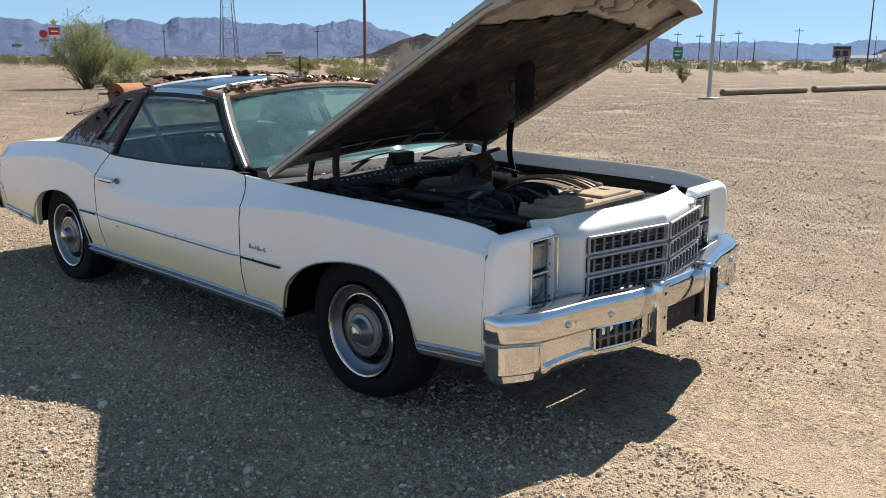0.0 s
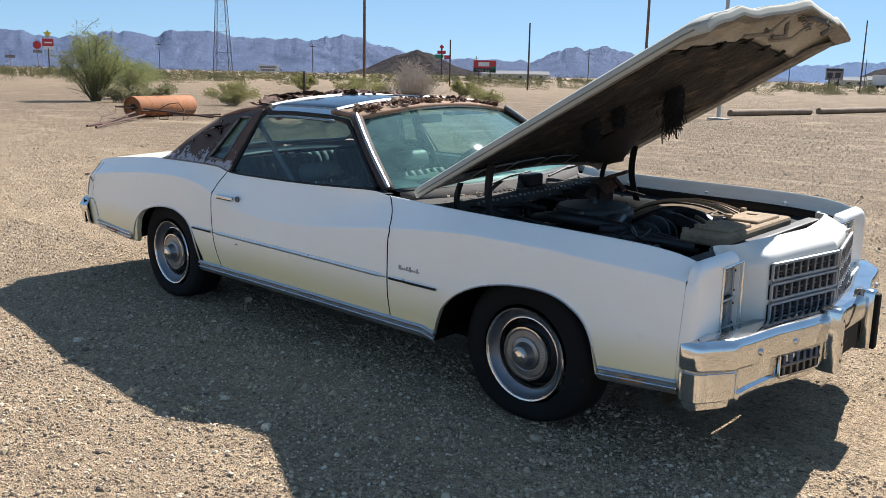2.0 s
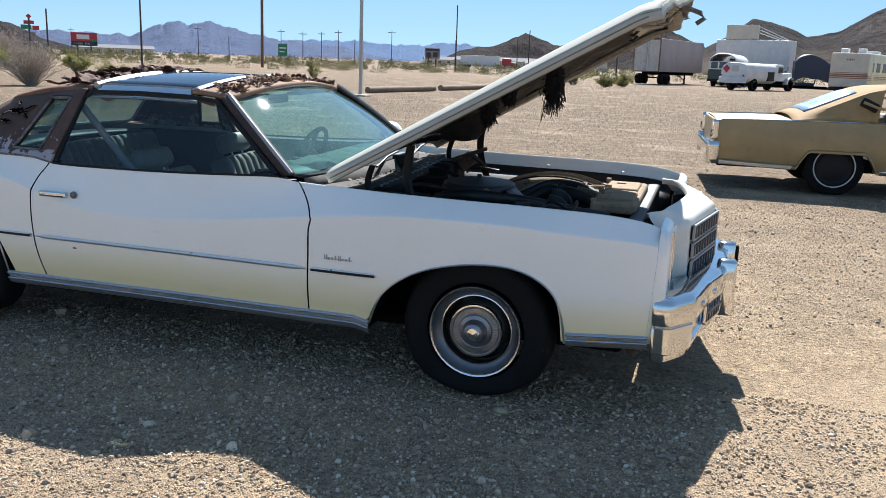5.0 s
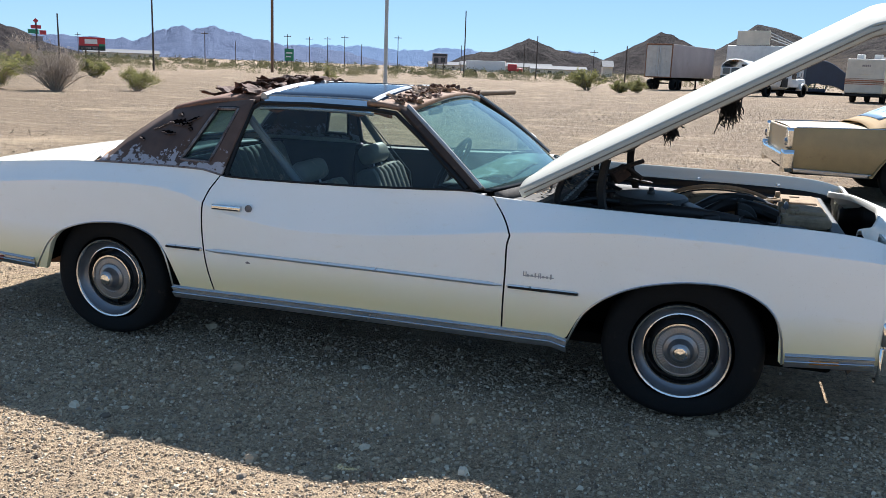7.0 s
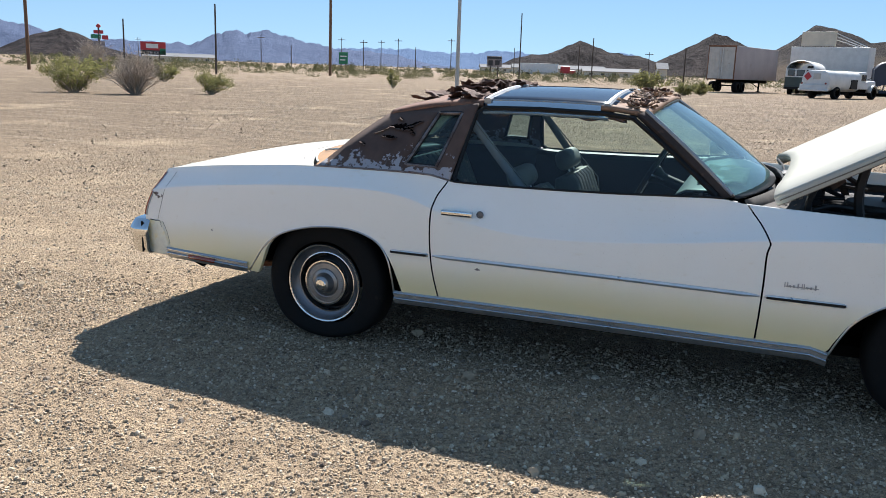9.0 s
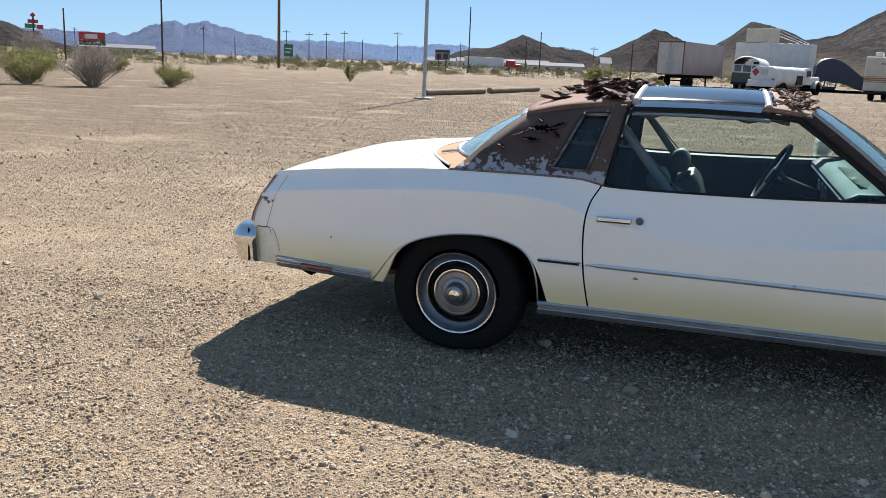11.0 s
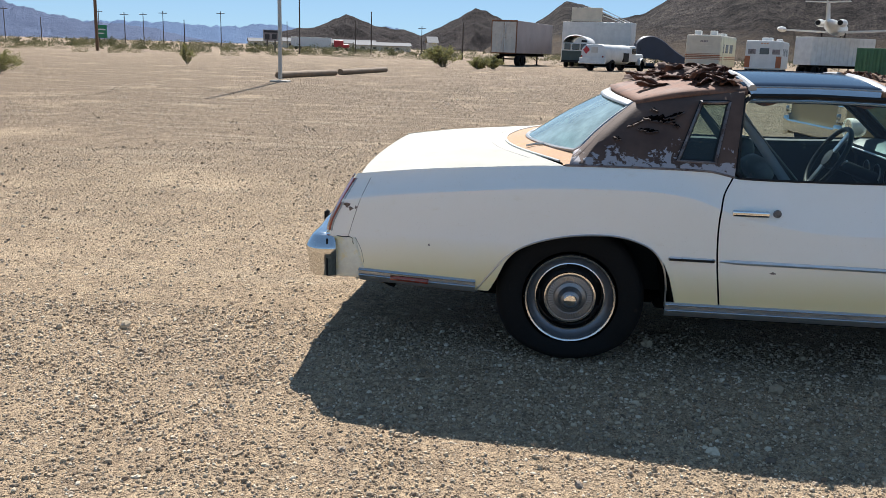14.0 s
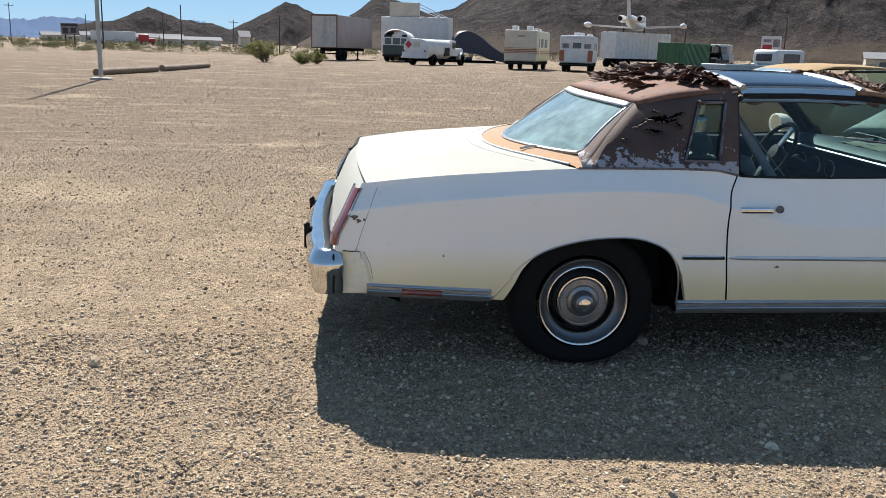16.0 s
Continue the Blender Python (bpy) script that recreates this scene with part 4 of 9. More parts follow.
for side in (-1, 1):
    a0, a1 = Vector((0.515, side * 0.805, 0.930)), Vector((0.092, side * 0.638, 1.270))
    rows = []
    for u in lin(0, 1, 10):
        p = a0.lerp(a1, u) + Vector((0, side * 0.018 * math.sin(math.pi * u), 0.012 * math.sin(math.pi * u)))
        rows.append([p + Vector(d) for d in ((0.028, -side * 0.03, 0.004), (0.012, side * 0.008, 0.008), (-0.012, side * 0.012, 0.000), (-0.018, side * 0.0, -0.016), (-0.016, -side * 0.035, -0.024))])
    sheet("windshield_pillar", rows, M_PILLAR, CAR, "dark peeling windshield pillar with worn bright edge", 0.01)
    pts = [a0.lerp(a1, u) + Vector((0.018, side * (0.002 + 0.018 * math.sin(math.pi * u)), 0.016 + 0.012 * math.sin(math.pi * u))) for u in lin(0, 1, 12)]
    tube("pillar_trim", pts, 0.011, M_PALETRIM, CAR, "bright windshield edge trim", 6)
    tube("door_window_seal", [(0.470, side * 0.830, 0.938), (0.26, side * 0.738, 1.105), (0.055, side * 0.652, 1.248), (-0.10, side * 0.640, 1.262), (-0.40, side * 0.640, 1.268), (-0.68, side * 0.642, 1.262), (-0.722, side * 0.660, 1.235), (-0.745, side * 0.75, 1.09), (-0.762, side * 0.850, 0.935), (-0.74, side * 0.868, 0.918)], 0.013, M_BLACK, CAR, "cracked black window seal", 6)
    tube("belt_trim", [(x, side * (flank(x, spl(TOP, x)) - 0.002), spl(TOP, x) + 0.004) for x in lin(-0.755, 0.50, 20)], 0.006, M_BLACK, CAR, "black weatherstrip under the door window", 6)
    tube("vinyl_edge_trim", [(x, side * (flank(x, spl(TOP, x)) - 0.001), spl(TOP, x) + 0.003) for x in lin(-1.52, -0.775, 16)], 0.006, M_DULL, CAR, "", 6)
    # inner sill of the door
    sheet("door_sill_top", [[(x, side * y, spl(TOP, x) - dz) for y, dz in ((flank(x, spl(TOP, x)), 0.0), (0.80, 0.005), (0.78, 0.03), (0.77, 0.30), (0.77, 0.55))] for x in lin(-0.78, 0.56, 14)], M_TRIMBLUE, CAR, "dark moulded door trim inside")


def shield(v, y):
    """Point of the windshield: v from the cowl to the header."""
    b = Vector((0.530 + 0.15 * (1 - y * y), 0.785 * y, 0.935 + 0.02 * (1 - y * y)))
    t = Vector((0.105 + 0.055 * (1 - y * y), 0.632 * y, roof_z(0.12, 0.632 * y) - 0.012))
    p = b.lerp(t, v)
    return p + Vector((0.014, 0, 0.014)) * math.sin(math.pi * v)


sheet("windshield", [[shield(v, y) for y in lin(-1, 1, 25)] for v in lin(0, 1, 12)], M_GLASS, CAR, "curved tinted windshield with a crack")
tube("windshield_header_trim", [shield(1, y) + Vector((0.004, 0, 0.006)) for y in lin(-1, 1, 21)], 0.007, M_OLDTRIM, CAR, "worn bright strip over the windshield", 6)
put("door_glass", mesh_data("door_glass", [(0.50, 0.835, 0.920), (0.07, 0.652, 1.255), (-0.70, 0.652, 1.262), (-0.755, 0.862, 0.905)], [(0, 1, 2, 3)]), M_DOORGLASS, CAR, "green-tinted door window")


put("door_glass", mesh_data("door_glass", [(0.49, -0.842, 0.915), (0.065, -0.650, 1.252), (-0.70, -0.650, 1.260), (-0.755, -0.868, 0.900)], [(0, 1, 2, 3)]), M_CLEARGLASS, CAR, "clear dusty door window")


# ---- hood, standing open ----
HOOD = new("hood")
HOOD.parent = CAR
HOOD.matrix_basis = pose(0.708, 0, 0.968, 0, -28.7, 0)
tagged(HOOD, "white hood propped open, grimy torn padding underneath")


def hood_pt(s, y, drop=0.0):
    """Outer hood surface: s from the rear edge (0) to the front lip (1), y from -1 to 1."""
    half = 0.800 - 0.050 * s ** 1.3
    u0, u1 = 0.10 * (1 - y * y) - 0.01, 1.640 + 0.105 * (1 - abs(y)) - 0.02 * abs(y) ** 6
    u, yy = u0 + (u1 - u0) * s, half * y
    z = 0.028 * (1 - y * y) + 0.016 * math.exp(-(y / 0.16) ** 2) * s + 0.014 * math.exp(-((abs(y) - 0.84) / 0.06) ** 2) * (0.3 + 0.7 * s)
    z -= 0.022 * max(0, (s - 0.95) / 0.05) ** 1.6 + 0.018 * max(0, (abs(y) - 0.9) / 0.1) ** 2
    z += 0.018 * math.sin((abs(y) - 0.62) * 20) * math.exp(-((abs(y) - 0.72) / 0.16) ** 2) * max(0, (s - 0.93) / 0.07)
    return Vector((u, yy, z - drop))


ys = sorted({*lin(-1, 1, 49), *[a * s for s in (-1, 1) for a in (0.97, 0.985)]})
ss = sorted({*lin(0, 1, 30), 0.94, 0.955, 0.97, 0.985})
sheet("hood_skin", [[hood_pt(s, y) for y in ys] for s in ss], M_CHALK_SUNLIT, HOOD, "dusty white outer panel", 0.006)
# folded edge flange seen from below
edge = [hood_pt(s, -1) for s in lin(0, 1, 20)] + [hood_pt(1, y) for y in lin(-1, 1, 33)[1:]] + [hood_pt(s, 1) for s in lin(1, 0, 20)[1:]] + [hood_pt(0, y) for y in lin(1, -1, 33)[1:-1]]
mid = Vector((0.9, 0, -0.02))
rows = []
for k, (inset, dz) in enumerate(((0.002, -0.036), (0.006, -0.042), (0.03, -0.038), (0.055, -0.032), (0.065, -0.012))):
    row = []
    for p in edge:
        d = Vector((mid.x - p.x, -p.y, 0))
        d = Vector((max(-1, min(1, d.x * 1.6)), max(-1, min(1, d.y * 2.2)), 0))
        row.append(p + d * inset + Vector((0, 0, dz)))
    rows.append(row)
sheet("hood_edge", [[p + Vector((0, 0, dz)) for p in edge] for dz in (0.0, -0.010, -0.024, -0.038)], M_CHALK_SUNLIT, HOOD, "turned-down white edge", 0.004, close_u=True)
for side in (-1, 1):
    tube("hood_edge_seam", [hood_pt(s, side) + Vector((0, side * 0.0025, -0.020)) for s in lin(0.01, 0.97, 30)], 0.0030, M_SEAM, HOOD, "grimy seam along the folded edge", 5)
M_HOODUNDER = mat("grimy_hood_frame", (0.19, 0.168, 0.138), 0.75, 0, 0.5, 5, 40, 0.4, 0.005, (0.05, 0.038, 0.028), 0.55)
sheet("hood_frame", rows, M_HOODUNDER, HOOD, "dust-stained inner frame", close_u=True)
M_PAD = mat("burnt_padding", (0.018, 0.014, 0.011), 0.97, 0, 0.85, 2.6, 26, 1.0, 0.03, (0.115, 0.078, 0.050), 0.54)
rows = []
for s in lin(0.045, 0.815, 46):
    row = []
    for y in lin(-0.92, 0.92, 44):
        p = hood_pt(s, y)
        n = noise.fractal((p.x * 3.3, p.y * 3.3, 4), 0.9, 2.1, 5)
        row.append(p + Vector((0, 0, -0.016 - 0.016 * min(1.0, s / 0.25) - 0.018 * n - 0.014 * max(0, noise.noise((p.x * 7, p.y * 7, 1))))))
    rows.append(row)
sheet("hood_padding", rows, M_PAD, HOOD, "charred brown padding, sagging")
# bare inner panel near the front, pressed into ribs and hollows
rows = []
for s in lin(0.79, 0.985, 34):
    row = []
    for y in lin(-0.97, 0.97, 90):
        rib = 0.012 * math.cos(y * 13 + 3 * s) ** 6 * math.sin(math.pi * min(1, max(0, (s - 0.79) / 0.18))) ** 0.5
        lip = 0.014 * math.exp(-((s - 0.965) / 0.012) ** 2) + 0.012 * math.exp(-((s - 0.835) / 0.010) ** 2)
        row.append(hood_pt(s, y) + Vector((0, 0, -0.020 - rib - lip)))
    rows.append(row)
M_BAREPANEL = mat("bare_inner_panel", (0.33, 0.305, 0.26), 0.65, 0, 0.35, 6, 50, 0.25, 0.003, (0.09, 0.07, 0.05), 0.60)
sheet("inner_panel", rows, M_BAREPANEL, HOOD, "pale ribbed inner panel behind the front lip")
# dark pad clips and a bright brace behind the lip
for y in (-0.62, -0.30, 0.0, 0.30, 0.62):
    tube("pad_clip", [hood_pt(0.800, y, 0.030), hood_pt(0.815, y, 0.050), hood_pt(0.835, y + 0.02, 0.036)], 0.009, M_BLACK, HOOD, "", 6)
for y in (-0.12, 0.24):
    tube("lip_brace", [hood_pt(0.845, y, 0.036), hood_pt(0.90, y + 0.02, 0.075), hood_pt(0.975, y + 0.06, 0.040)], 0.010, M_BAREPANEL, HOOD, "bent sheet-metal brace", 6)
tube("padding_edge", [hood_pt(0.813, y, 0.033) for y in lin(-0.9, 0.9, 40)], 0.008, M_BLACK, HOOD, "dark frayed front edge of the padding", 5)
# louvred grille at the rear edge
for k, y0 in enumerate((-0.62, -0.30, 0.06, 0.38)):
    fr = sheet("cowl_grille", [[hood_pt(0.035 + 0.05 * a, y0 + 0.27 * b) + Vector((0, 0, -0.040)) for b in lin(0, 1, 10)] for a in (0, 1)], M_PALETRIM, HOOD, "slotted air grille", 0.006)
    for i in range(11):
        y = y0 + 0.27 * (i + 0.5) / 11
        tube("slat", [hood_pt(0.036, y) + Vector((0, 0, -0.047)), hood_pt(0.086, y) + Vector((0, 0, -0.047))], 0.006, M_BLACK, fr, "", 5)


def rag(at, length, width, seed, down):
    """A clump of tattered fibre hanging from the padding."""
    rnd = random.Random(seed)
    verts, faces = [], []
    for k in range(230):
        a = rnd.uniform(0, 6.28)
        r = width * rnd.random() ** 0.6
        p = Vector(at) + Vector((r * math.cos(a), r * 0.7 * math.sin(a), rnd.uniform(-0.01, 0.03)))
        n = rnd.randint(4, 7)
        ln = length * rnd.uniform(0.35, 1.0)
        w = rnd.uniform(0.003, 0.011)
        drift = Vector((rnd.uniform(-1, 1), rnd.uniform(-1, 1), 0)) * 0.22
        for i in range(n + 1):
            t = i / n
            q = p + Vector(down) * ln * t + drift * ln * t + Vector((rnd.uniform(-1, 1), rnd.uniform(-1, 1), rnd.uniform(-0.5, 0.5))) * 0.022
            ww = w * (1 - 0.7 * t)
            verts += [q + Vector((ww, 0, 0)), q + Vector((-ww * 0.5, ww * 0.8, 0)), q + Vector((-ww * 0.5, -ww * 0.8, 0))]
            if i:
                b = len(verts) - 6
                faces += [(b + j, b + (j + 1) % 3, b + 3 + (j + 1) % 3, b + 3 + j) for j in range(3)]
    return put("padding_rag", mesh_data("padding_rag", verts, faces), M_RAG, HOOD, "black tattered fibre hanging down")


M_RAG = mat("black_fibre", (0.014, 0.012, 0.011), 0.95, 0, 0.5, 9, 60, 0, 0.001)
down = (HOOD.matrix_basis.to_3x3().inverted() @ Vector((0, 0, -1))).normalized()
for k, (sx, y, ln, wd) in enumerate(((0.55, 0.15, 0.24, 0.033), (0.37, -0.25, 0.14, 0.026), (0.42, -0.10, 0.08, 0.022))):
    rag(hood_pt(sx, y) + Vector((0, 0, -0.045)), ln, wd, k + 1, down)
# sagging lobe of padding at the rear
rows = []
for s in lin(0.05, 0.30, 14):
    rows.append([hood_pt(s, y) + Vector((0, 0, -0.035 - 0.11 * max(0.0, math.sin(math.pi * (s - 0.05) / 0.25)) * max(0.0, math.sin(math.pi * (y - 0.35) / 0.45)) ** 1.3 * (1 + 0.4 * noise.noise((s * 30, y * 12, 2))))) for y in lin(0.35, 0.80, 16)])
sheet("sagging_padding", rows, M_RAG, HOOD, "drooping burnt padding")
# latch hook and spring under the lip
tube("latch_hook", [hood_pt(0.95, 0.10, 0.05), hood_pt(0.99, 0.10, 0.07), hood_pt(1.0, 0.10, 0.10) + Vector((0.015, 0, 0)), hood_pt(1.0, 0.10, 0.13) + Vector((0.02, 0, 0)), hood_pt(0.985, 0.10, 0.145)], 0.012, M_HOODUNDER, HOOD, "latch hook", 6)
tube("latch_spring", [hood_pt(0.965, 0.06, 0.05 + 0.07 * t) + Vector((0.011 * math.cos(t * 44), 0.011 * math.sin(t * 44), 0)) for t in lin(0, 1, 60)], 0.003, M_HOODUNDER, HOOD, "coil spring", 5)
tube("latch_loop", [hood_pt(0.88, -0.03, 0.04), hood_pt(0.89, -0.02, 0.09), hood_pt(0.91, 0.03, 0.10), hood_pt(0.93, 0.05, 0.04)], 0.010, M_HOODUNDER, HOOD, "", 6)

# hinge arms
for side in (-1, 1):
    for a, b, r in (((0.89, 0.80), (0.880, 0.990), 0.016), ((1.10, 0.78), (1.07, 1.095), 0.021)):
        rows = []
        for u in lin(0, 1, 12):
            x, z = a[0] + (b[0] - a[0]) * u - 0.030 * math.sin(math.pi * u), a[1] + (b[1] - a[1]) * u
            rows.append([(x + dx * r, side * (0.655 + dy), z) for dx, dy in ((-1, -0.007), (-0.6, 0.009), (0.6, 0.009), (1, -0.007))])
        sheet("hinge_arm", rows, M_BLACK, CAR, "curved black hood hinge arm", close_u=True, caps=True)

# ---- fender tops, cowl and engine bay ----
for side in (-1, 1):
    rows = []
    for x in lin(0.60, 2.235, 42):
        y, z = flank(x, spl(TOP, x)), spl(TOP, x)
        rows.append([(x, side * a, b) for a, b in ((y, z), (y - 0.005, z + 0.0025), (y - 0.011, z - 0.001), (y - 0.030, z - 0.024), (y - 0.050, z - 0.050), (y - 0.056, z - 0.054), (y - 0.066, z - 0.055), (y - 0.070, z - 0.058), (y - 0.074, z - 0.068))])
    sheet("fender_top_lip", rows, M_PAINT, CAR, "", 0.0)
    rows = []
    for x in lin(0.62, 2.19, 30):
        zt = spl(TOP, x)
        yi, z = flank(x, zt) - 0.0735, zt - 0.065
        bulge = 0.16 * math.exp(-((x - 1.45) / 0.36) ** 4)
        rows.append([(x, side * a, b) for a, b in ((yi, zt - 0.064), (yi - 0.006, zt - 0.078), (yi - 0.010, zt - 0.104), (0.70, z - 0.06), (0.66, z - 0.10), (0.62 - bulge * 1.2, z - 0.16), (0.58 - bulge * 1.6, z - 0.26), (0.50 - bulge, z - 0.45), (0.5, 0.30))])
    sheet("inner_fender", rows, M_BLACK, CAR, "black inner fender", 0.004)
    for x in (0.95, 1.45, 1.9):
        lathe("bolt", [(0.0, 0.012), (0.010, 0.012), (0.012, 0.0)], M_STEEL, CAR, "", 6, "z", (x, side * (flank(x, spl(TOP, x)) - 0.062), spl(TOP, x) - 0.055))
block("firewall", (0.66, -0.70, 0.32), (0.72, 0.70, 0.86), M_BLACK, CAR, "black firewall", 0.02)
rows = []
for y in lin(-0.78, 0.78, 24):
    c = 1 - (y / 0.785) ** 2
    rows.append([(x, y, z) for x, z in ((0.585 + 0.17 * c, 0.925 + 0.015 * c), (0.60 + 0.19 * c, 0.885), (0.72 + 0.10 * c, 0.872), (0.80 + 0.06 * c, 0.885), (0.815 + 0.06 * c, 0.84))])
M_COWL = mat("dusty_cowl", (0.055, 0.047, 0.04), 0.85, 0, 0.5, 10, 70, 0.4, 0.003, (0.03, 0.025, 0.022), 0.55)
sheet("cowl_panel", rows, M_COWL, CAR, "dusty grey cowl with leaves and grit", 0.004)
M_DUST = mat("dust_coated_metal", (0.34, 0.24, 0.145), 0.92, 0, 0.35, 8, 50, 0.3, 0.004, (0.10, 0.066, 0.042), 0.58)
M_HOSE = mat("black_hose", (0.014, 0.0135, 0.013), 0.5, 0, 0.4, 12, 80, 0.2, 0.002, (0.075, 0.055, 0.036), 0.63)
for k in range(16):
    y = 0.02 + 0.022 * k
    block("slot", (0.722, y, 0.775 + 0.003 * k), (0.728, y + 0.011, 0.800 + 0.003 * k), M_DUST, CAR, "", 0.0)
# engine
M_AIRBOX = mat("dusty_black_enamel", (0.042, 0.043, 0.042), 0.55, 0, 0.3, 9, 70, 0.1, 0.002, (0.10, 0.082, 0.06), 0.62)
ENG = block("engine_block", (0.86, -0.27, 0.32), (1.66, 0.25, 0.66), M_BLACK, CAR, "greasy black engine", 0.04)
for side in (-1, 1):
    bm = bmesh.new()
    box(bm, (0.92, -0.075, -0.04), (1.56, 0.075, 0.045), 0.028, pose(0, side * 0.235, 0.70, side * -28))
    part("valve_cover", bm, M_BLACK, ENG, "black valve cover", True)
AC = lathe("air_cleaner", [(0.0, 0.872), (0.018, 0.872), (0.02, 0.858), (0.10, 0.856), (0.178, 0.852), (0.190, 0.842), (0.193, 0.826), (0.205, 0.820), (0.207, 0.812), (0.198, 0.806), (0.196, 0.752), (0.185, 0.742), (0.10, 0.735), (0.0, 0.73)], M_AIRBOX, CAR, "round dusty black air cleaner", 48, "z", (1.235, -0.02, 0))
bm = bmesh.new()
box(bm, (-0.045, -0.20, -0.035), (0.045, 0.16, 0.035), 0.018, pose(1.47, -0.20, 0.80, 0, 0, 24))
part("snorkel", bm, M_HOSE, AC, "", True)
lathe("wing_nut", [(0.0, 0.892), (0.012, 0.890), (0.014, 0.87)], M_HOSE, AC, "", 10, "z", (1.235, -0.02, 0))
# radiator, shroud and support
block("radiator", (1.98, -0.36, 0.36), (2.04, 0.36, 0.76), M_BLACK, CAR, "", 0.015)
bm = bmesh.new()
box(bm, (1.86, -0.29, 0.785), (2.08, 0.44, 0.838), 0.016)
box(bm, (1.90, -0.20, 0.83), (2.06, 0.02, 0.856), 0.010)
box(bm, (1.88, 0.10, 0.83), (2.05, 0.36, 0.852), 0.010)
for k in range(9):
    box(bm, (1.86 + 0.022 * (k % 4), -0.27 + 0.075 * k, 0.832), (1.885 + 0.03 * (k % 4), -0.24 + 0.075 * k, 0.850 + 0.008 * (k % 3)), 0.004)
part("radiator_top_panel", bm, M_DUST, CAR, "sand-coated radiator top panel")
bm = bmesh.new()
box(bm, (2.06, -0.69, 0.66), (2.13, 0.69, 0.80), 0.012)
part("radiator_support", bm, M_BLACK, CAR, "black radiator support")
rows = []
for a in lin(0.15, math.pi - 0.15, 24):
    c, s = math.cos(a), math.sin(a)
    rows.append([(x, 0.02 + r * c, 0.52 + r * s) for x, r in ((1.70, 0.255), (1.72, 0.27), (1.86, 0.285), (1.90, 0.34))])
sheet("fan_shroud", rows, M_HOSE, CAR, "black fan shroud", 0.008)
# dusty wheel-house hump on the far side, with its rib
rows = []
for x in lin(1.16, 2.01, 30):
    u = (x - 1.58) / 0.43
    h = 0.862 - 0.17 * abs(u) ** 2.2
    rows.append([(x, y, h - dz) for y, dz in ((0.22, 0.14), (0.255, 0.055), (0.31, 0.014), (0.39, 0.0), (0.47, 0.008), (0.54, 0.035), (0.60, 0.12))])
HUMP = sheet("wheel_house_hump", rows, M_DUST, CAR, "sand-covered curved inner wheel housing", 0.005)
for y, dz, r, m in ((0.28, -0.030, 0.012, M_DUST), (0.325, -0.008, 0.006, M_HOSE), (0.37, 0.004, 0.010, M_DUST), (0.425, 0.0, 0.006, M_HOSE), (0.50, -0.012, 0.011, M_DUST)):
    tube("hump_rib", [(x, y, 0.862 + dz - 0.17 * abs((x - 1.58) / 0.43) ** 2.2) for x in lin(1.20, 1.98, 26)], r, m, HUMP, "", 6)
# hoses, pipes and boxes round the engine
HOSES = [
    ([(1.10, -0.33, 0.80), (1.30, -0.40, 0.84), (1.55, -0.34, 0.82), (1.80, -0.25, 0.77), (1.93, -0.22, 0.74)], 0.030),
    ([(1.45, 0.05, 0.78), (1.58, 0.12, 0.84), (1.74, 0.12, 0.84), (1.90, 0.10, 0.78)], 0.026),
    ([(1.50, -0.05, 0.77), (1.62, -0.02, 0.83), (1.78, -0.05, 0.82), (1.92, -0.08, 0.77)], 0.034),
    ([(1.42, -0.42, 0.76), (1.62, -0.46, 0.80), (1.82, -0.40, 0.80), (1.96, -0.34, 0.78)], 0.024),
    ([(0.80, -0.40, 0.80), (0.95, -0.30, 0.85), (1.10, -0.25, 0.84)], 0.014),
    ([(0.78, 0.30, 0.80), (0.92, 0.22, 0.87), (1.06, 0.20, 0.83)], 0.012),
    ([(0.80, 0.10, 0.78), (0.90, 0.02, 0.84), (1.05, 0.02, 0.85)], 0.010),
    ([(0.76, -0.55, 0.84), (0.90, -0.52, 0.86), (1.30, -0.55, 0.83), (1.70, -0.56, 0.80)], 0.008),
    ([(0.76, 0.50, 0.84), (1.0, 0.55, 0.85), (1.2, 0.56, 0.83)], 0.008),
]
for pts, r in HOSES:
    xs = [p[0] for p in pts]
    tube("hose", [(x, spl([(p[0], p[1]) for p in pts], x), spl([(p[0], p[2]) for p in pts], x)) for x in lin(xs[0], xs[-1], 18)], r, M_HOSE, CAR, "perished black hose", 10)
tube("pipe", [(1.86, -0.02, 0.835), (1.74, 0.10, 0.838), (1.98, 0.30, 0.836), (2.05, 0.42, 0.83)], 0.010, M_DUST, CAR, "dusty thin pipe", 8)
# folded black shroud blades between fan and hoses
for k in range(5):
    y = -0.28 + 0.075 * k
    rows = [[(1.66 + 0.10 * u + 0.02 * math.sin(u * 3), y + 0.03 * math.sin(u * 2.5), z - 0.10 * u * u + 0.02 * (k % 2)) for u in lin(0, 1, 8)] for z in (0.74, 0.80, 0.845, 0.855)]
    sheet("shroud_blade", rows, M_HOSE, CAR, "folded black shroud blade", 0.010)
# bead of pale corroded connectors along the firewall, and thin cables
for y0, y1, z0, z1, n in ((-0.50, 0.44, 0.865, 0.878, 26), (-0.42, 0.10, 0.812, 0.842, 16)):
    bm = bmesh.new()
    for k in range(n):
        u = k / (n - 1)
        box(bm, (0.86, y0 + (y1 - y0) * u - 0.006, z0 + (z1 - z0) * u + 0.004 * (k % 2)), (0.874, y0 + (y1 - y0) * u + 0.006, z0 + (z1 - z0) * u + 0.010 + 0.004 * (k % 2)), 0.002, None, 1)
    tagged(part("wiring_harness", bm, M_PALETRIM, CAR), "pale taped wiring harness on the firewall", kind="stuff")
rnd = random.Random(77)
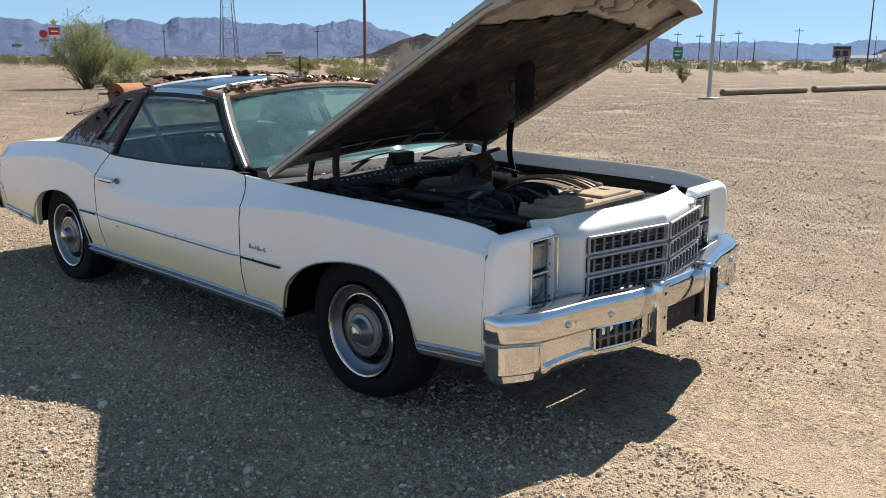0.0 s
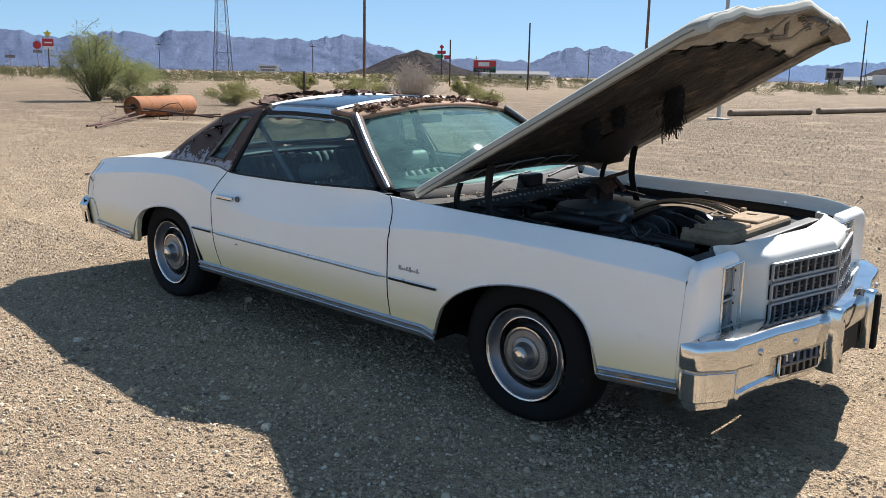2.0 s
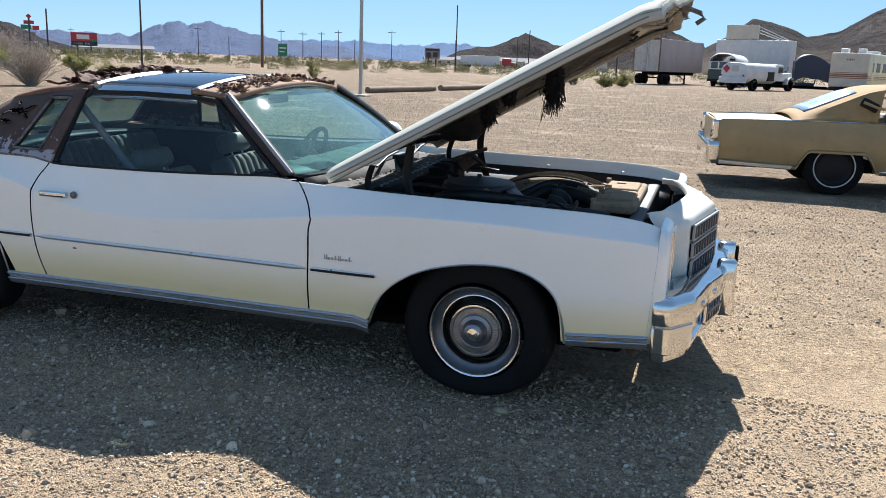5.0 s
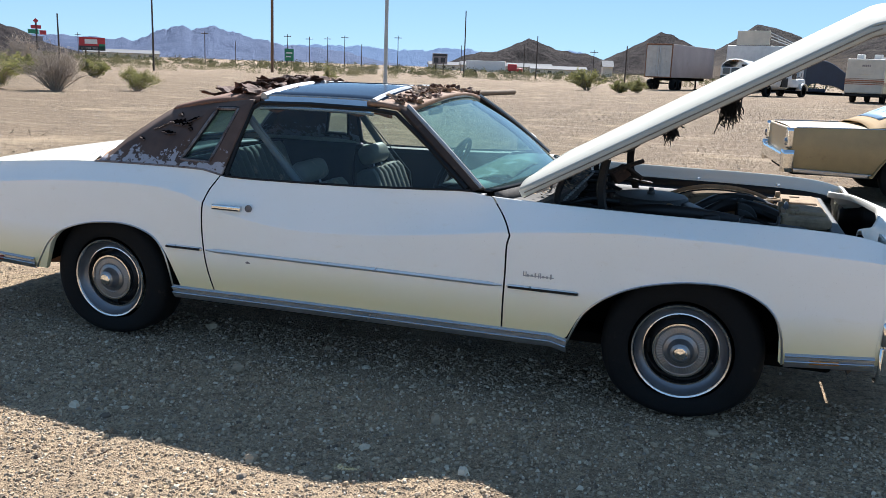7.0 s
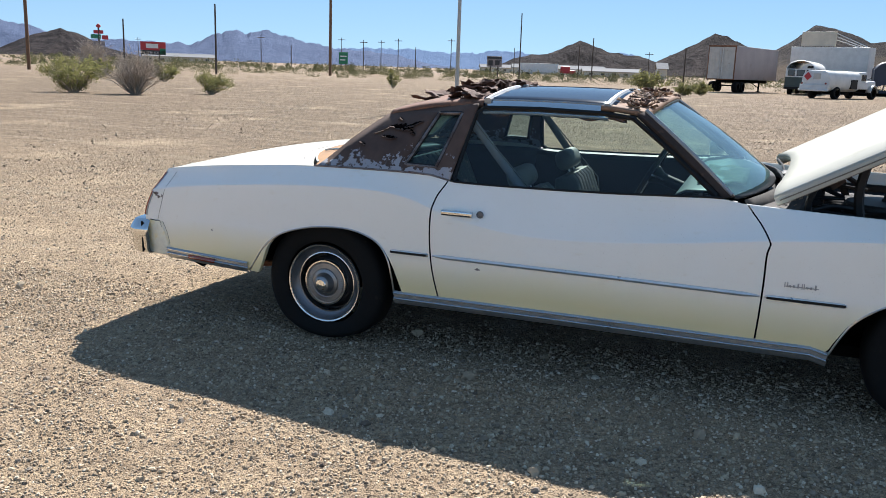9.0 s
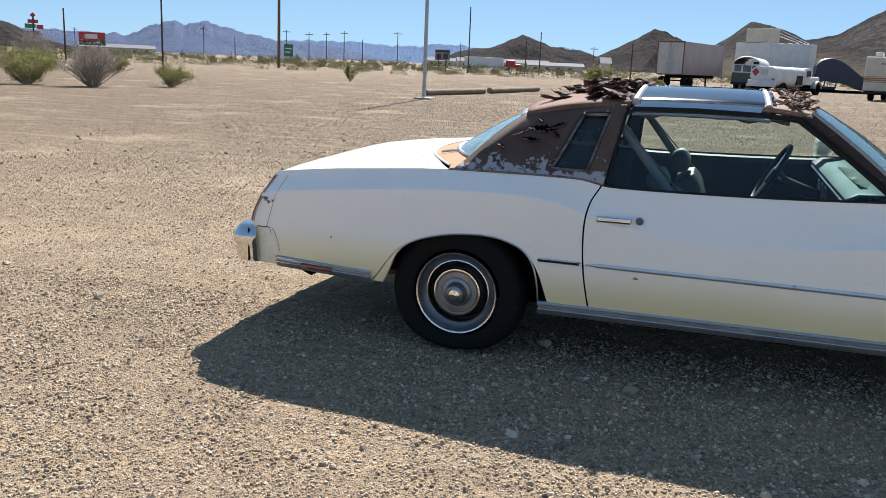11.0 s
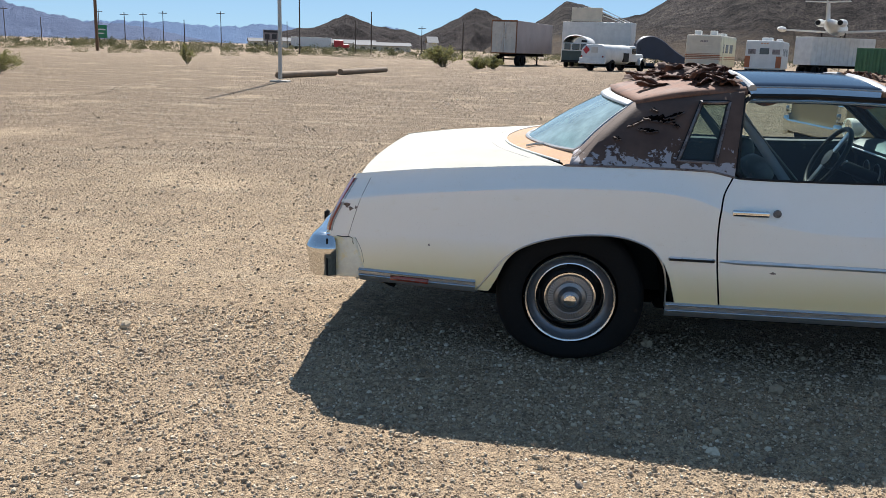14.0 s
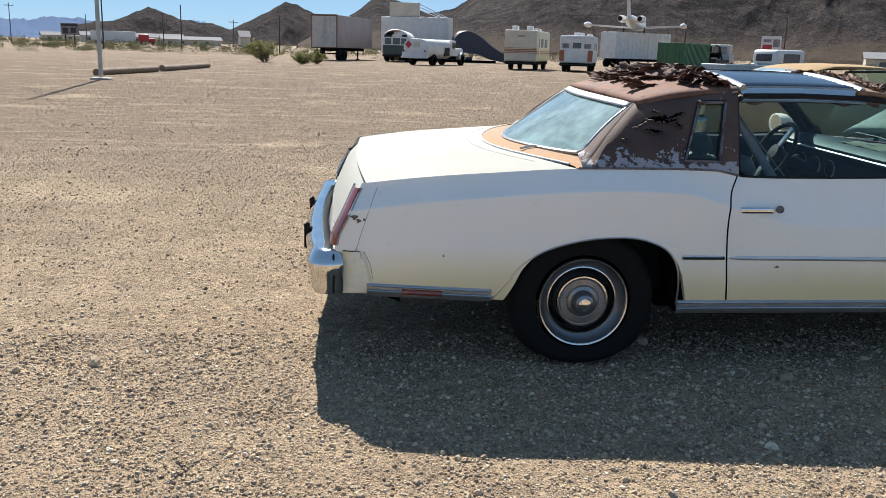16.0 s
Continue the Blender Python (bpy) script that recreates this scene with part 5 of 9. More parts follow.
for k in range(14):
    x0, y0 = rnd.uniform(0.80, 1.7), rnd.uniform(-0.5, 0.3)
    pts = [Vector((x0, y0, rnd.uniform(0.74, 0.80)))]
    for j in range(5):
        pts.append(pts[-1] + Vector((rnd.uniform(0.01, 0.09), rnd.uniform(-0.09, 0.09), rnd.uniform(-0.03, 0.04))))
    tube("cable", [Vector((spl([(i, p.x) for i, p in enumerate(pts)], t), spl([(i, p.y) for i, p in enumerate(pts)], t), spl([(i, p.z) for i, p in enumerate(pts)], t))) for t in lin(0, 5, 24)], rnd.choice((0.005, 0.008, 0.011)), rnd.choice((M_HOSE, M_HOSE, M_DUST, M_STEEL)), CAR, "", 6)
# dry leaves blown onto the cowl
bm = bmesh.new()
for k in range(110):
    y = rnd.uniform(-0.62, 0.62)
    c = Vector((0.66 + 0.13 * (1 - (y / 0.785) ** 2) + rnd.uniform(0, 0.10), y, 0.893 + rnd.uniform(0, 0.012)))
    a = rnd.uniform(0, 6.28)
    d, e = Vector((math.cos(a), math.sin(a), rnd.uniform(-0.5, 0.5))) * rnd.uniform(0.008, 0.022), Vector((-math.sin(a), math.cos(a), rnd.uniform(-0.4, 0.4))) * rnd.uniform(0.003, 0.008)
    bm.faces.new([bm.verts.new(c + v) for v in (-d, e, d, -e)])
tagged(part("leaf_litter", bm, M_DUST, CAR), "dry leaves and grit on the cowl", kind="stuff")
bm = bmesh.new()
box(bm, (0.74, -0.60, 0.68), (0.98, -0.30, 0.835), 0.02)
box(bm, (0.98, -0.56, 0.70), (1.12, -0.36, 0.80), 0.02)
part("heater_box", bm, M_BLACK, CAR, "black heater box")
bm = bmesh.new()
box(bm, (1.62, -0.62, 0.62), (1.88, -0.45, 0.79), 0.012)
for k in range(6):
    box(bm, (1.64 + 0.04 * k, -0.61, 0.785), (1.665 + 0.04 * k, -0.46, 0.800), 0.006)
part("battery", bm, M_HOSE, CAR, "ribbed black battery")
bm = bmesh.new()
box(bm, (0.80, 0.44, 0.70), (0.98, 0.60, 0.88), 0.02)
part("brake_booster", bm, M_BLACK, CAR)
lathe("booster_drum", [(0.0, 0.96), (0.11, 0.955), (0.12, 0.92), (0.12, 0.80), (0.09, 0.76)], M_HOSE, CAR, "black round brake booster", 28, "x", (0, 0.40, 0.76))
bm = bmesh.new()
box(bm, (-0.05, -0.025, -0.04), (0.05, 0.025, 0.04), 0.010, pose(1.02, 0.46, 0.885, 0, -35, 30))
box(bm, (-0.11, -0.018, -0.010), (0.11, 0.018, 0.010), 0.005, pose(1.05, 0.42, 0.935, 0, -20, 12))
box(bm, (-0.06, -0.012, -0.010), (0.06, 0.012, 0.010), 0.004, pose(1.10, 0.44, 0.90, 20, 30, -20))
part("hinge_bracket", bm, mat("rusty_bracket", (0.075, 0.042, 0.028), 0.9, 0, 0.5, 14, 80, 0.4, 0.003, (0.20, 0.10, 0.06), 0.6), CAR, "rusty bent bracket")
for k, y in enumerate((-0.30, 0.24)):
    tube("wiper_arm", [(0.76, y, 0.93), (0.74, y + 0.2, 0.958), (0.715, y + 0.42, 0.962)], 0.006, M_BLACK, CAR, "black wiper arm", 6)
block("wiper_motor", (0.735, -0.02, 0.895), (0.82, 0.11, 0.965), M_BLACK, CAR, "black wiper motor box", 0.012)

# ---- nose, grille and headlamps ----
def nose_x(y):
    return spl([(0, 2.440), (0.15, 2.409), (0.30, 2.376), (0.44, 2.345), (0.468, 2.333), (0.488, 2.305), (0.515, 2.262), (0.545, 2.240), (0.60, 2.238)], abs(y))


def nose_z(y):
    return spl([(0, 0.846), (0.15, 0.844), (0.40, 0.836), (0.445, 0.828), (0.480, 0.808), (0.515, 0.796), (0.545, 0.790), (0.60, 0.790)], abs(y))


rows = []
for y in lin(-0.585, 0.585, 141):
    x, z = nose_x(y), nose_z(y)
    a = abs(y)
    xb = spl([(0, 2.300), (0.15, 2.282), (0.30, 2.256), (0.44, 2.222), (0.50, 2.200), (0.545, 2.150), (0.60, 2.145)], a)
    zb = spl([(0, 0.872), (0.40, 0.868), (0.47, 0.862), (0.54, 0.856), (0.60, 0.856)], a)
    r = 0.042
    arc = [(x - r + r * math.sin(t), y, z - r + r * math.cos(t)) for t in lin(0.12, math.pi / 2, 8)]
    rows.append([(xb, y, zb - 0.030), (xb + 0.001, y, zb - 0.010), (xb + 0.005, y, zb - 0.003), (xb + 0.014, y, zb), (xb * 0.55 + (x - r) * 0.45, y, zb * 0.55 + z * 0.45 + 0.006)] + arc + [(x, y, z - 0.07), (x + 0.002, y, 0.66), (x, y, 0.535), (x - 0.04, y, 0.50)])
sheet("nose_panel", rows, M_PAINT, CAR, "white pointed nose panel round the grille")
rows = [[(min(nose_x(y), 2.40) - 0.030, y, nose_z(y) - dz) for dz in (0.020, 0.10, 0.18, 0.30)] for y in lin(-0.56, 0.56, 41)]
sheet("nose_backing", rows, M_BLACK, CAR, "black backing inside the nose", 0.004)

# rounded fender end caps that carry the headlamps
CAP_TOP = [(2.10, 0.874), (2.17, 0.866), (2.22, 0.856), (2.255, 0.850), (2.30, 0.846)]
for side in (-1, 1):
    rows = []
    for k, (x, inset, sink) in enumerate(((2.233, 0.006, 0.006), (2.2332, 0.0005, 0.0), (2.237, 0.0, 0.0), (2.245, 0.001, 0.0), (2.252, 0.003, 0.0), (2.259, 0.006, 0.0), (2.266, 0.012, 0.0), (2.272, 0.019, 0.0), (2.275, 0.030, 0.0))):
        zt, row = spl(CAP_TOP, x) - inset - sink, []
        for z in lin(0.372, zt - 0.055, 16):
            xx = x + (spl(NOSE, z) - 2.2326) * min(1.0, max(0.0, (6 - k) / 4))
            row.append((xx, flank(min(xx, 2.25), z) - inset, z))
        yo, zo = row[-1][1], row[-1][2]
        for t in lin(0.15, 1.0, 7):
            row.append((x, yo - 0.060 * (1 - math.cos(t * math.pi / 2)), zo + 0.055 * math.sin(t * math.pi / 2)))
        for u in lin(0.12, 1.0, 8):
            row.append((x, row[22][1] + (0.585 + inset - row[22][1]) * u, zt - 0.004 * u))
        for t in lin(0.2, 1.0, 6):
            row.append((x, 0.585 + inset - 0.035 * math.sin(t * math.pi / 2), zt - 0.004 - 0.035 * (1 - math.cos(t * math.pi / 2))))
        row.append((x, 0.550 + inset, 0.53))
        rows.append([(a, side * b, c) for a, b, c in row])
    # front face running in to the lamp frame
    front = rows[-1]
    ring = []
    for a, b, c in front:
        ring.append((2.274, side * min(0.728, max(0.548, abs(b))), min(0.812, max(0.528, c))))
    rows += [ring, [(2.240, b, c) for a, b, c in ring]]
    sheet("fender_cap", rows, M_SIDE, CAR, "white rounded fender end round the headlamps")

M_GRILLE = mat("grille_grey", (0.16, 0.16, 0.165), 0.45, 0.6, 0.3, 12, 80, 0.1, 0.002, (0.25, 0.19, 0.13), 0.62)
slat_me = part("slat", box(bmesh.new(), (-0.004, -0.006, -0.026), (0.016, 0.006, 0.026), 0.002), M_GRILLE, None)
slat_me.parent = CAR
SLAT = slat_me.data
bpy.data.objects.remove(slat_me)
for side in (-1, 1):
    for k in range(3):
        zc = 0.759 - 0.082 * k
        P = lambda y, o=0.0, dz=0.0: Vector((nose_x(y) + 0.004 + o, side * y, zc + dz))
        back = sheet("grille_insert", [[P(y, 0.001, d) for y in (0.012, 0.455)] for d in (-0.030, 0.030)], M_BLACK, CAR, "egg-crate grille row in a bright frame", 0.004)
        loop = [P(0.012, 0.012, -0.032), P(0.455, 0.012, -0.032), P(0.455, 0.012, 0.032), P(0.012, 0.012, 0.032)]
        for a, b in zip(loop, loop[1:] + loop[:1]):
            tube("frame", [a, b], 0.0070, M_PALETRIM, back, "", 6)
        for i in range(9):
            y = 0.012 + 0.443 * (i + 0.5) / 9
            o = new("slat", SLAT)
            o.parent = back
            o.matrix_basis = Matrix.Translation(P(y, 0.004)) @ Matrix.Rotation(side * 0.21, 4, "Z")
        tube("bar", [P(0.014, 0.008), P(0.453, 0.008)], 0.0045, M_GRILLE, back, "", 5)
        tube("bar", [P(0.014, 0.005, -0.016), P(0.453, 0.005, -0.016)], 0.003, M_GRILLE, back, "", 5)
bm = bmesh.new()
for k in range(4):
    box(bm, (2.352 + 0.0, 0.33 + 0.02 * k, 0.806), (2.366, 0.342 + 0.02 * k, 0.822), 0.003)
part("nose_badge", bm, M_STEEL, CAR, "small bright badge")
M_LAMP = mat("headlamp_glass", (0.26, 0.27, 0.28), 0.10, 0.85, 0.45, 30, 90, 0.35, 0.004, (0.10, 0.10, 0.10), 0.55, coat=1.0, rvar=0.05)
for side in (-1, 1):
    ym = side * 0.638
    bez = bmesh.new()
    for y0, y1 in ((-0.089, -0.080), (0.080, 0.089)):
        box(bez, (2.236, ym + y0, 0.530), (2.282, ym + y1, 0.812), 0.004)
    for z in (0.527, 0.803):
        box(bez, (2.236, ym - 0.089, z), (2.281, ym + 0.089, z + 0.010), 0.004)
    hl = part("headlamp_bezel", bez, M_CHROME, CAR, "chrome frame of two stacked square headlamps")
    block("lamp_recess", (2.225, ym - 0.082, 0.536), (2.240, ym + 0.082, 0.804), M_BLACK, hl, "", 0.004)
    block("inner_strip", (2.238, min(ym - side * 0.050, ym - side * 0.074), 0.545), (2.256, max(ym - side * 0.050, ym - side * 0.074), 0.798), M_PALETRIM, hl, "pale strip beside the lamps", 0.004)
    block("cross_bar", (2.238, ym - 0.080, 0.664), (2.266, ym + 0.080, 0.674), M_STEEL, hl, "", 0.003)
    for z in (0.603, 0.735):
        bm = bmesh.new()
        box(bm, (2.234, min(ym + side * 0.074, ym - side * 0.040), z - 0.054), (2.258, max(ym + side * 0.074, ym - side * 0.040), z + 0.054), 0.012, None, 3)
        lamp = part("headlamp", bm, M_LAMP, hl, "square sealed-beam headlamp", True)
        for dz in (-0.040, 0.040):
            lathe("lamp_screw", [(0.0, 2.262), (0.006, 2.261), (0.007, 2.252)], M_BLACK, hl, "", 8, "x", (0, ym - side * 0.062, z + dz))


# ---- bumpers ----
def bumper(name, path, prof, label, flip=1, crisp=False):
    """Lofts a profile of (outward, z, droop) along a half path and its mirror."""
    full = [Vector((x, -y, 0)) for x, y in path] + [Vector((x, y, 0)) for x, y in path[::-1][1:]]
    ser = [0.0]
    for a, b in zip(full, full[1:]):
        ser.append(ser[-1] + (b - a).length)
    if crisp:
        pts = [Vector((np.interp(t, ser, [p.x for p in full]), np.interp(t, ser, [p.y for p in full]), 0)) for t in lin(0, ser[-1], 150)]
    else:
        pts = [Vector((spl([(s, p.x) for s, p in zip(ser, full)], t), spl([(s, p.y) for s, p in zip(ser, full)], t), 0)) for t in lin(0, ser[-1], 90)]
    rows = []
    for i, p in enumerate(pts):
        d = (pts[min(i + 1, len(pts) - 1)] - pts[max(i - 1, 0)]).normalized()
        out = Vector((d.y, -d.x, 0)) * flip
        rows.append([p + out * o + Vector((0, 0, z)) for o, z in prof(p)])
    return sheet(name, rows, M_CHROME, CAR, label, 0.006)


def front_prof(p):
    a = abs(p.y)
    low = float(np.interp(a, [0, 0.2, 0.26, 0.60, 0.72, 0.85, 1.0], [0.345, 0.345, 0.322, 0.320, 0.312, 0.290, 0.286]))
    top = float(np.interp(a, [0, 0.5, 0.72, 0.9, 1.0], [0.572, 0.572, 0.570, 0.572, 0.570]))
    rec = float(np.interp(a, [0.50, 0.54, 0.76, 0.80], [0.0, 0.014, 0.014, 0.0]))
    end = float(np.interp(a, [0.79, 0.815], [0.0, 1.0]))
    step = 0.010 + 0.012 * end
    return [(-0.14, top - 0.010), (-0.085, top - 0.006), (-0.078, top + 0.003), (-0.014, top), (-0.004, top - 0.004), (0.004 + 0.006 * end, top - 0.014), (0.008 + 0.008 * end, top - 0.026), (0.008 + 0.008 * end, top - 0.100), (0.002 + 0.008 * end, top - 0.110), (-0.008 + 0.008 * end, top - 0.113), (-0.010 + step * end - rec, top - 0.124), (-0.011 + step * end - rec, low + 0.055), (-0.012 + 0.006 * end, low + 0.044), (-0.016 + 0.004 * end, low + 0.016), (-0.026, low + 0.004), (-0.07, low), (-0.09, low + 0.004)]


FB = bumper("front_bumper", [(2.232, 0.932), (2.285, 0.934), (2.303, 0.926), (2.382, 0.812), (2.390, 0.796), (2.404, 0.74), (2.440, 0.54), (2.496, 0.33), (2.512, 0.22), (2.516, 0.0)], front_prof, "dusty chrome front bumper with stepped face", 1, True)
for y in (-0.205, 0.205):
    bm = bmesh.new()
    box(bm, (2.474, y - 0.036, 0.325), (2.565, y + 0.036, 0.600), 0.016)
    gd = part("bumper_guard", bm, M_CHROME, FB, "chrome bumper guard", True)
    if y > 0:
        block("guard_rubber", (2.562, y - 0.021, 0.335), (2.580, y + 0.021, 0.585), M_RUBBER, gd, "black rubber facing", 0.006)
    else:
        for z in (0.38, 0.45, 0.55):
            lathe("bolt_hole", [(0.0, 2.5662), (0.007, 2.5660), (0.008, 2.564)], M_BLACK, gd, "", 10, "x", (0, y, z))
for y in (-0.87, -0.68, -0.46, 0.46, 0.68, 0.87):
    x = float(np.interp(abs(y), [0.46, 0.68, 0.87], [2.466, 2.421, 2.345]))
    lathe("bumper_bolt", [(0.0, 0.014), (0.010, 0.013), (0.014, 0.008), (0.015, 0.0)], M_STEEL, FB, "", 14, "x", (x, y, 0.505 if abs(y) < 0.8 else 0.49))
pl = block("plate_bracket", (2.492, -0.165, 0.345), (2.512, 0.165, 0.470), M_BLACK, FB, "rusted dark plate bracket", 0.006)
block("blank_panel", (2.510, -0.150, 0.352), (2.518, 0.150, 0.462), mat("rusted_black_plate", (0.03, 0.024, 0.02), 0.8, 0.2, 0.5, 12, 60, 0.3, 0.003, (0.14, 0.075, 0.04), 0.58), pl, "", 0.003)
for side in (-1, 1):
    y0, y1 = 0.275, 0.515
    face = lambda y, o, z: Vector((float(np.interp(y, [0.2, 0.33, 0.55, 0.74], [2.512, 2.492, 2.432, 2.402])) - 0.010 + o, side * y, z))
    lg = sheet("lower_lamp_grille", [[face(y, 0.004, z) for y in lin(y0, y1, 5)] for z in (0.368, 0.448)], M_BLACK, FB, "small grille opening in the bumper", 0.006)
    ring = [face(y, 0.008, 0.362) for y in lin(y0, y1, 6)] + [face(y1 + 0.006, 0.008, z) for z in (0.37, 0.446)] + [face(y, 0.008, 0.454) for y in lin(y1, y0, 6)] + [face(y0 - 0.006, 0.008, z) for z in (0.446, 0.37)]
    tube("frame", ring + ring[:2], 0.007, M_CHROME, lg, "bright rounded frame", 6)
    for i in range(6):
        y = y0 + (y1 - y0) * (i + 0.5) / 6
        sheet("slat", [[face(y + d, 0.010, z) for d in (-0.006, 0.006)] for z in (0.370, 0.446)], M_GRILLE, lg, "", 0.008)
    tube("bar", [face(y0, 0.014, 0.408), face(y1, 0.014, 0.408)], 0.006, M_GRILLE, lg, "", 5)
# body-coloured filler between nose and bumper, and the valance below
rows = []
for y in lin(-0.90, 0.90, 50):
    x0 = nose_x(y) if abs(y) < 0.56 else 2.24
    xb = float(np.interp(abs(y), [0, 0.2, 0.33, 0.55, 0.74, 0.9], [2.465, 2.46, 2.44, 2.385, 2.355, 2.31]))
    rows.append([(x0 - 0.05, y, 0.545), (x0 + 0.01, y, 0.552), (xb - 0.04, y, 0.568), (xb, y, 0.562), (xb, y, 0.535)])
sheet("bumper_filler", rows, M_PAINT, CAR, "cream filler panel behind the bumper")
rows = [[(x, y, z) for x, z in ((2.40 - 0.25 * (abs(y) / 0.9) ** 3, 0.40), (2.36 - 0.25 * (abs(y) / 0.9) ** 3, 0.33), (2.15, 0.27))] for y in lin(-0.88, 0.88, 20)]
sheet("front_valance", rows, M_BLACK, CAR)


def rear_prof(p):
    top = 0.566
    return [(-0.10, top - 0.006), (-0.035, top), (-0.020, top - 0.006), (0.010, top - 0.050), (0.012, top - 0.062), (0.004, top - 0.100), (0.000, top - 0.106), (-0.004, top - 0.165), (-0.010, 0.384), (-0.022, 0.372), (-0.08, 0.371)]


RB = bumper("rear_bumper", [(-2.56, 0.925), (-2.64, 0.935), (-2.685, 0.915), (-2.705, 0.86), (-2.71, 0.70), (-2.73, 0.40), (-2.74, 0.0)], rear_prof, "bent chrome rear bumper", -1)
for y in (-0.34, 0.34):
    block("bumper_guard", (-2.750, y - 0.012, 0.425), (-2.728, y + 0.012, 0.570), M_BLACK, RB, "dark rear guard", 0.014)
    block("guard_rubber", (-2.757, y - 0.008, 0.435), (-2.748, y + 0.008, 0.560), M_RUBBER, RB, "", 0.005)
for side in (-1, 1):
    bm = bmesh.new()
    box(bm, (-2.606, side * 0.932 - 0.005, 0.378), (-2.597, side * 0.932 + 0.005, 0.556), 0.003)
    part("bumper_end_strip", bm, M_RUBBER, RB, "dark rubber strip at the bumper end")
    edge = lambda z: -2.470 + 0.055 * (0.564 - z) / 0.2
    rows = [[(x, side * (flank(max(x, -2.53), z) + 0.0008 - 0.07 * max(0.0, -2.53 - x)), z + 0.010 * (x + 2.5)) for z in (0.366, 0.372, 0.41, 0.46, 0.52, 0.560, 0.564) for x in (-2.598 + (edge(z) + 2.598) * u,)] for u in lin(0, 1, 10)]
    sheet("bumper_filler_end", rows, M_FILLER, CAR, "yellowed stained plastic filler beside the bumper", 0.001)
    # the seam where the tail cap meets the quarter panel, and the cracked edge of the filler
    for seam in ([(-2.412, 0.838), (-2.440, 0.77), (-2.468, 0.69), (-2.505, 0.568)], [(-2.470, 0.564), (-2.452, 0.53), (-2.438, 0.49), (-2.430, 0.440)]):
        tube("panel_seam", [(x, side * (flank(x, z) + 0.0008), z) for u in lin(0, 1, 12) for x, z in ((spl([(i / 3, q[0]) for i, q in enumerate(seam)], u), spl([(i / 3, q[1]) for i, q in enumerate(seam)], u)),)], 0.0011, M_SEAM, CAR, "", 5)
# tail panel
rows = []
for y in lin(-0.90, 0.90, 30):
    a = abs(y) / 0.9
    rows.append([(-2.445 - 0.04 * (1 - a * a) + dx, y * s, z) for dx, z, s in ((0.02, 0.862, 0.86), (0.0, 0.853, 0.865), (-0.080, 0.76, 0.95), (-0.135, 0.63, 0.98), (-0.120, 0.58, 0.98), (-0.02, 0.42, 0.97))])
sheet("tail_filler", [[(-2.50, y, 0.536), (-2.60, y, 0.538), (-2.67, y, 0.533)] for y in lin(-0.88, 0.88, 12)], M_BLACK, CAR, "dark gap filler over the rear bumper", 0.01)
sheet("rear_valance", [[(-2.70, y, 0.43), (-2.55, y, 0.40), (-2.30, y, 0.30)] for y in lin(-0.80, 0.80, 12)], M_DARK, CAR, "", 0.01)
sheet("tail_panel", rows, M_CHALK_SUNLIT, CAR, "white tail panel")
M_RED = mat("red_lens", (0.26, 0.045, 0.025), 0.22, 0, 0.3, 20, 90, 0.1, 0.001, coat=0.8)
M_AMBER = mat("amber_lens", (0.55, 0.20, 0.02), 0.25, 0, 0.3, 20, 90, 0.1, 0.001, coat=0.8)
for side in (-1, 1):
    rows = []
    for z in lin(0.590, 0.832 if side < 0 else 0.78, 12):
        x = spl(TAIL, z) - 0.006
        y = flank(x, z)
        rows.append([(x + 0.016, side * (y + 0.002), z), (x + 0.002, side * (y + 0.002), z), (x - 0.012, side * (y - 0.022), z), (x - 0.020, side * (y - 0.07), z), (x - 0.012, side * (y - 0.105), z)])
    tl = sheet("tail_lamp", rows, M_RED, CAR, "tall slanting red tail lamp with bright frame")
    tube("tail_lamp_frame", [r[0] for r in rows], 0.0045, M_PALETRIM, tl, "", 6)
    tube("tail_lamp_frame", [r[4] for r in rows], 0.008, M_CHROME, tl, "", 6)
    x0 = -2.27
    rows = [[(x, side * (flank(x, sill(x) + 0.03) + 0.010), sill(x) + z) for z in (0.012, 0.034)] for x in lin(-2.30, -2.12, 4)]
    sheet("red_side_marker", rows, M_RED, CAR, "long red marker lens in the lower trim", 0.012)
    rows = [[(x, side * (flank(x, sill(x) + 0.03) + 0.009), sill(x) + z) for z in (0.014, 0.028)] for x in lin(1.98, 2.09, 4)]
    sheet("amber_side_marker", rows, M_AMBER, CAR, "amber marker lens in the lower trim", 0.010)
    # script badge as plain strokes
    bm = bmesh.new()
    y = side * flank(0.83, 0.61)
    for k, (w, h, dz) in enumerate(((0.030, 0.022, 0.006), (0.016, 0.010, 0.0), (0.014, 0.010, 0.001), (0.008, 0.020, 0.005), (0.022, 0.024, 0.004), (0.014, 0.010, 0.0), (0.010, 0.010, 0.0), (0.008, 0.022, 0.004))):
        x = 0.785 + 0.017 * k
        for a in (0.0, w * 0.36):
            box(bm, (x + a, y - 0.004, 0.605 + dz - h * 0.5), (x + a + 0.0035, y + 0.004, 0.605 + dz + h * 0.5), 0.0, None, 1)
        box(bm, (x, y - 0.004, 0.603), (x + 0.017, y + 0.004, 0.606), 0.0, None, 1)
    part("fender_script", bm, M_PALETRIM, CAR, "small bright script badge")
tube("exhaust_pipe", [(-1.2, -0.45, 0.27), (-1.7, -0.55, 0.33), (-2.1, -0.60, 0.30), (-2.35, -0.62, 0.33)], 0.024, M_RUST, CAR, "rusty exhaust pipe", 8)

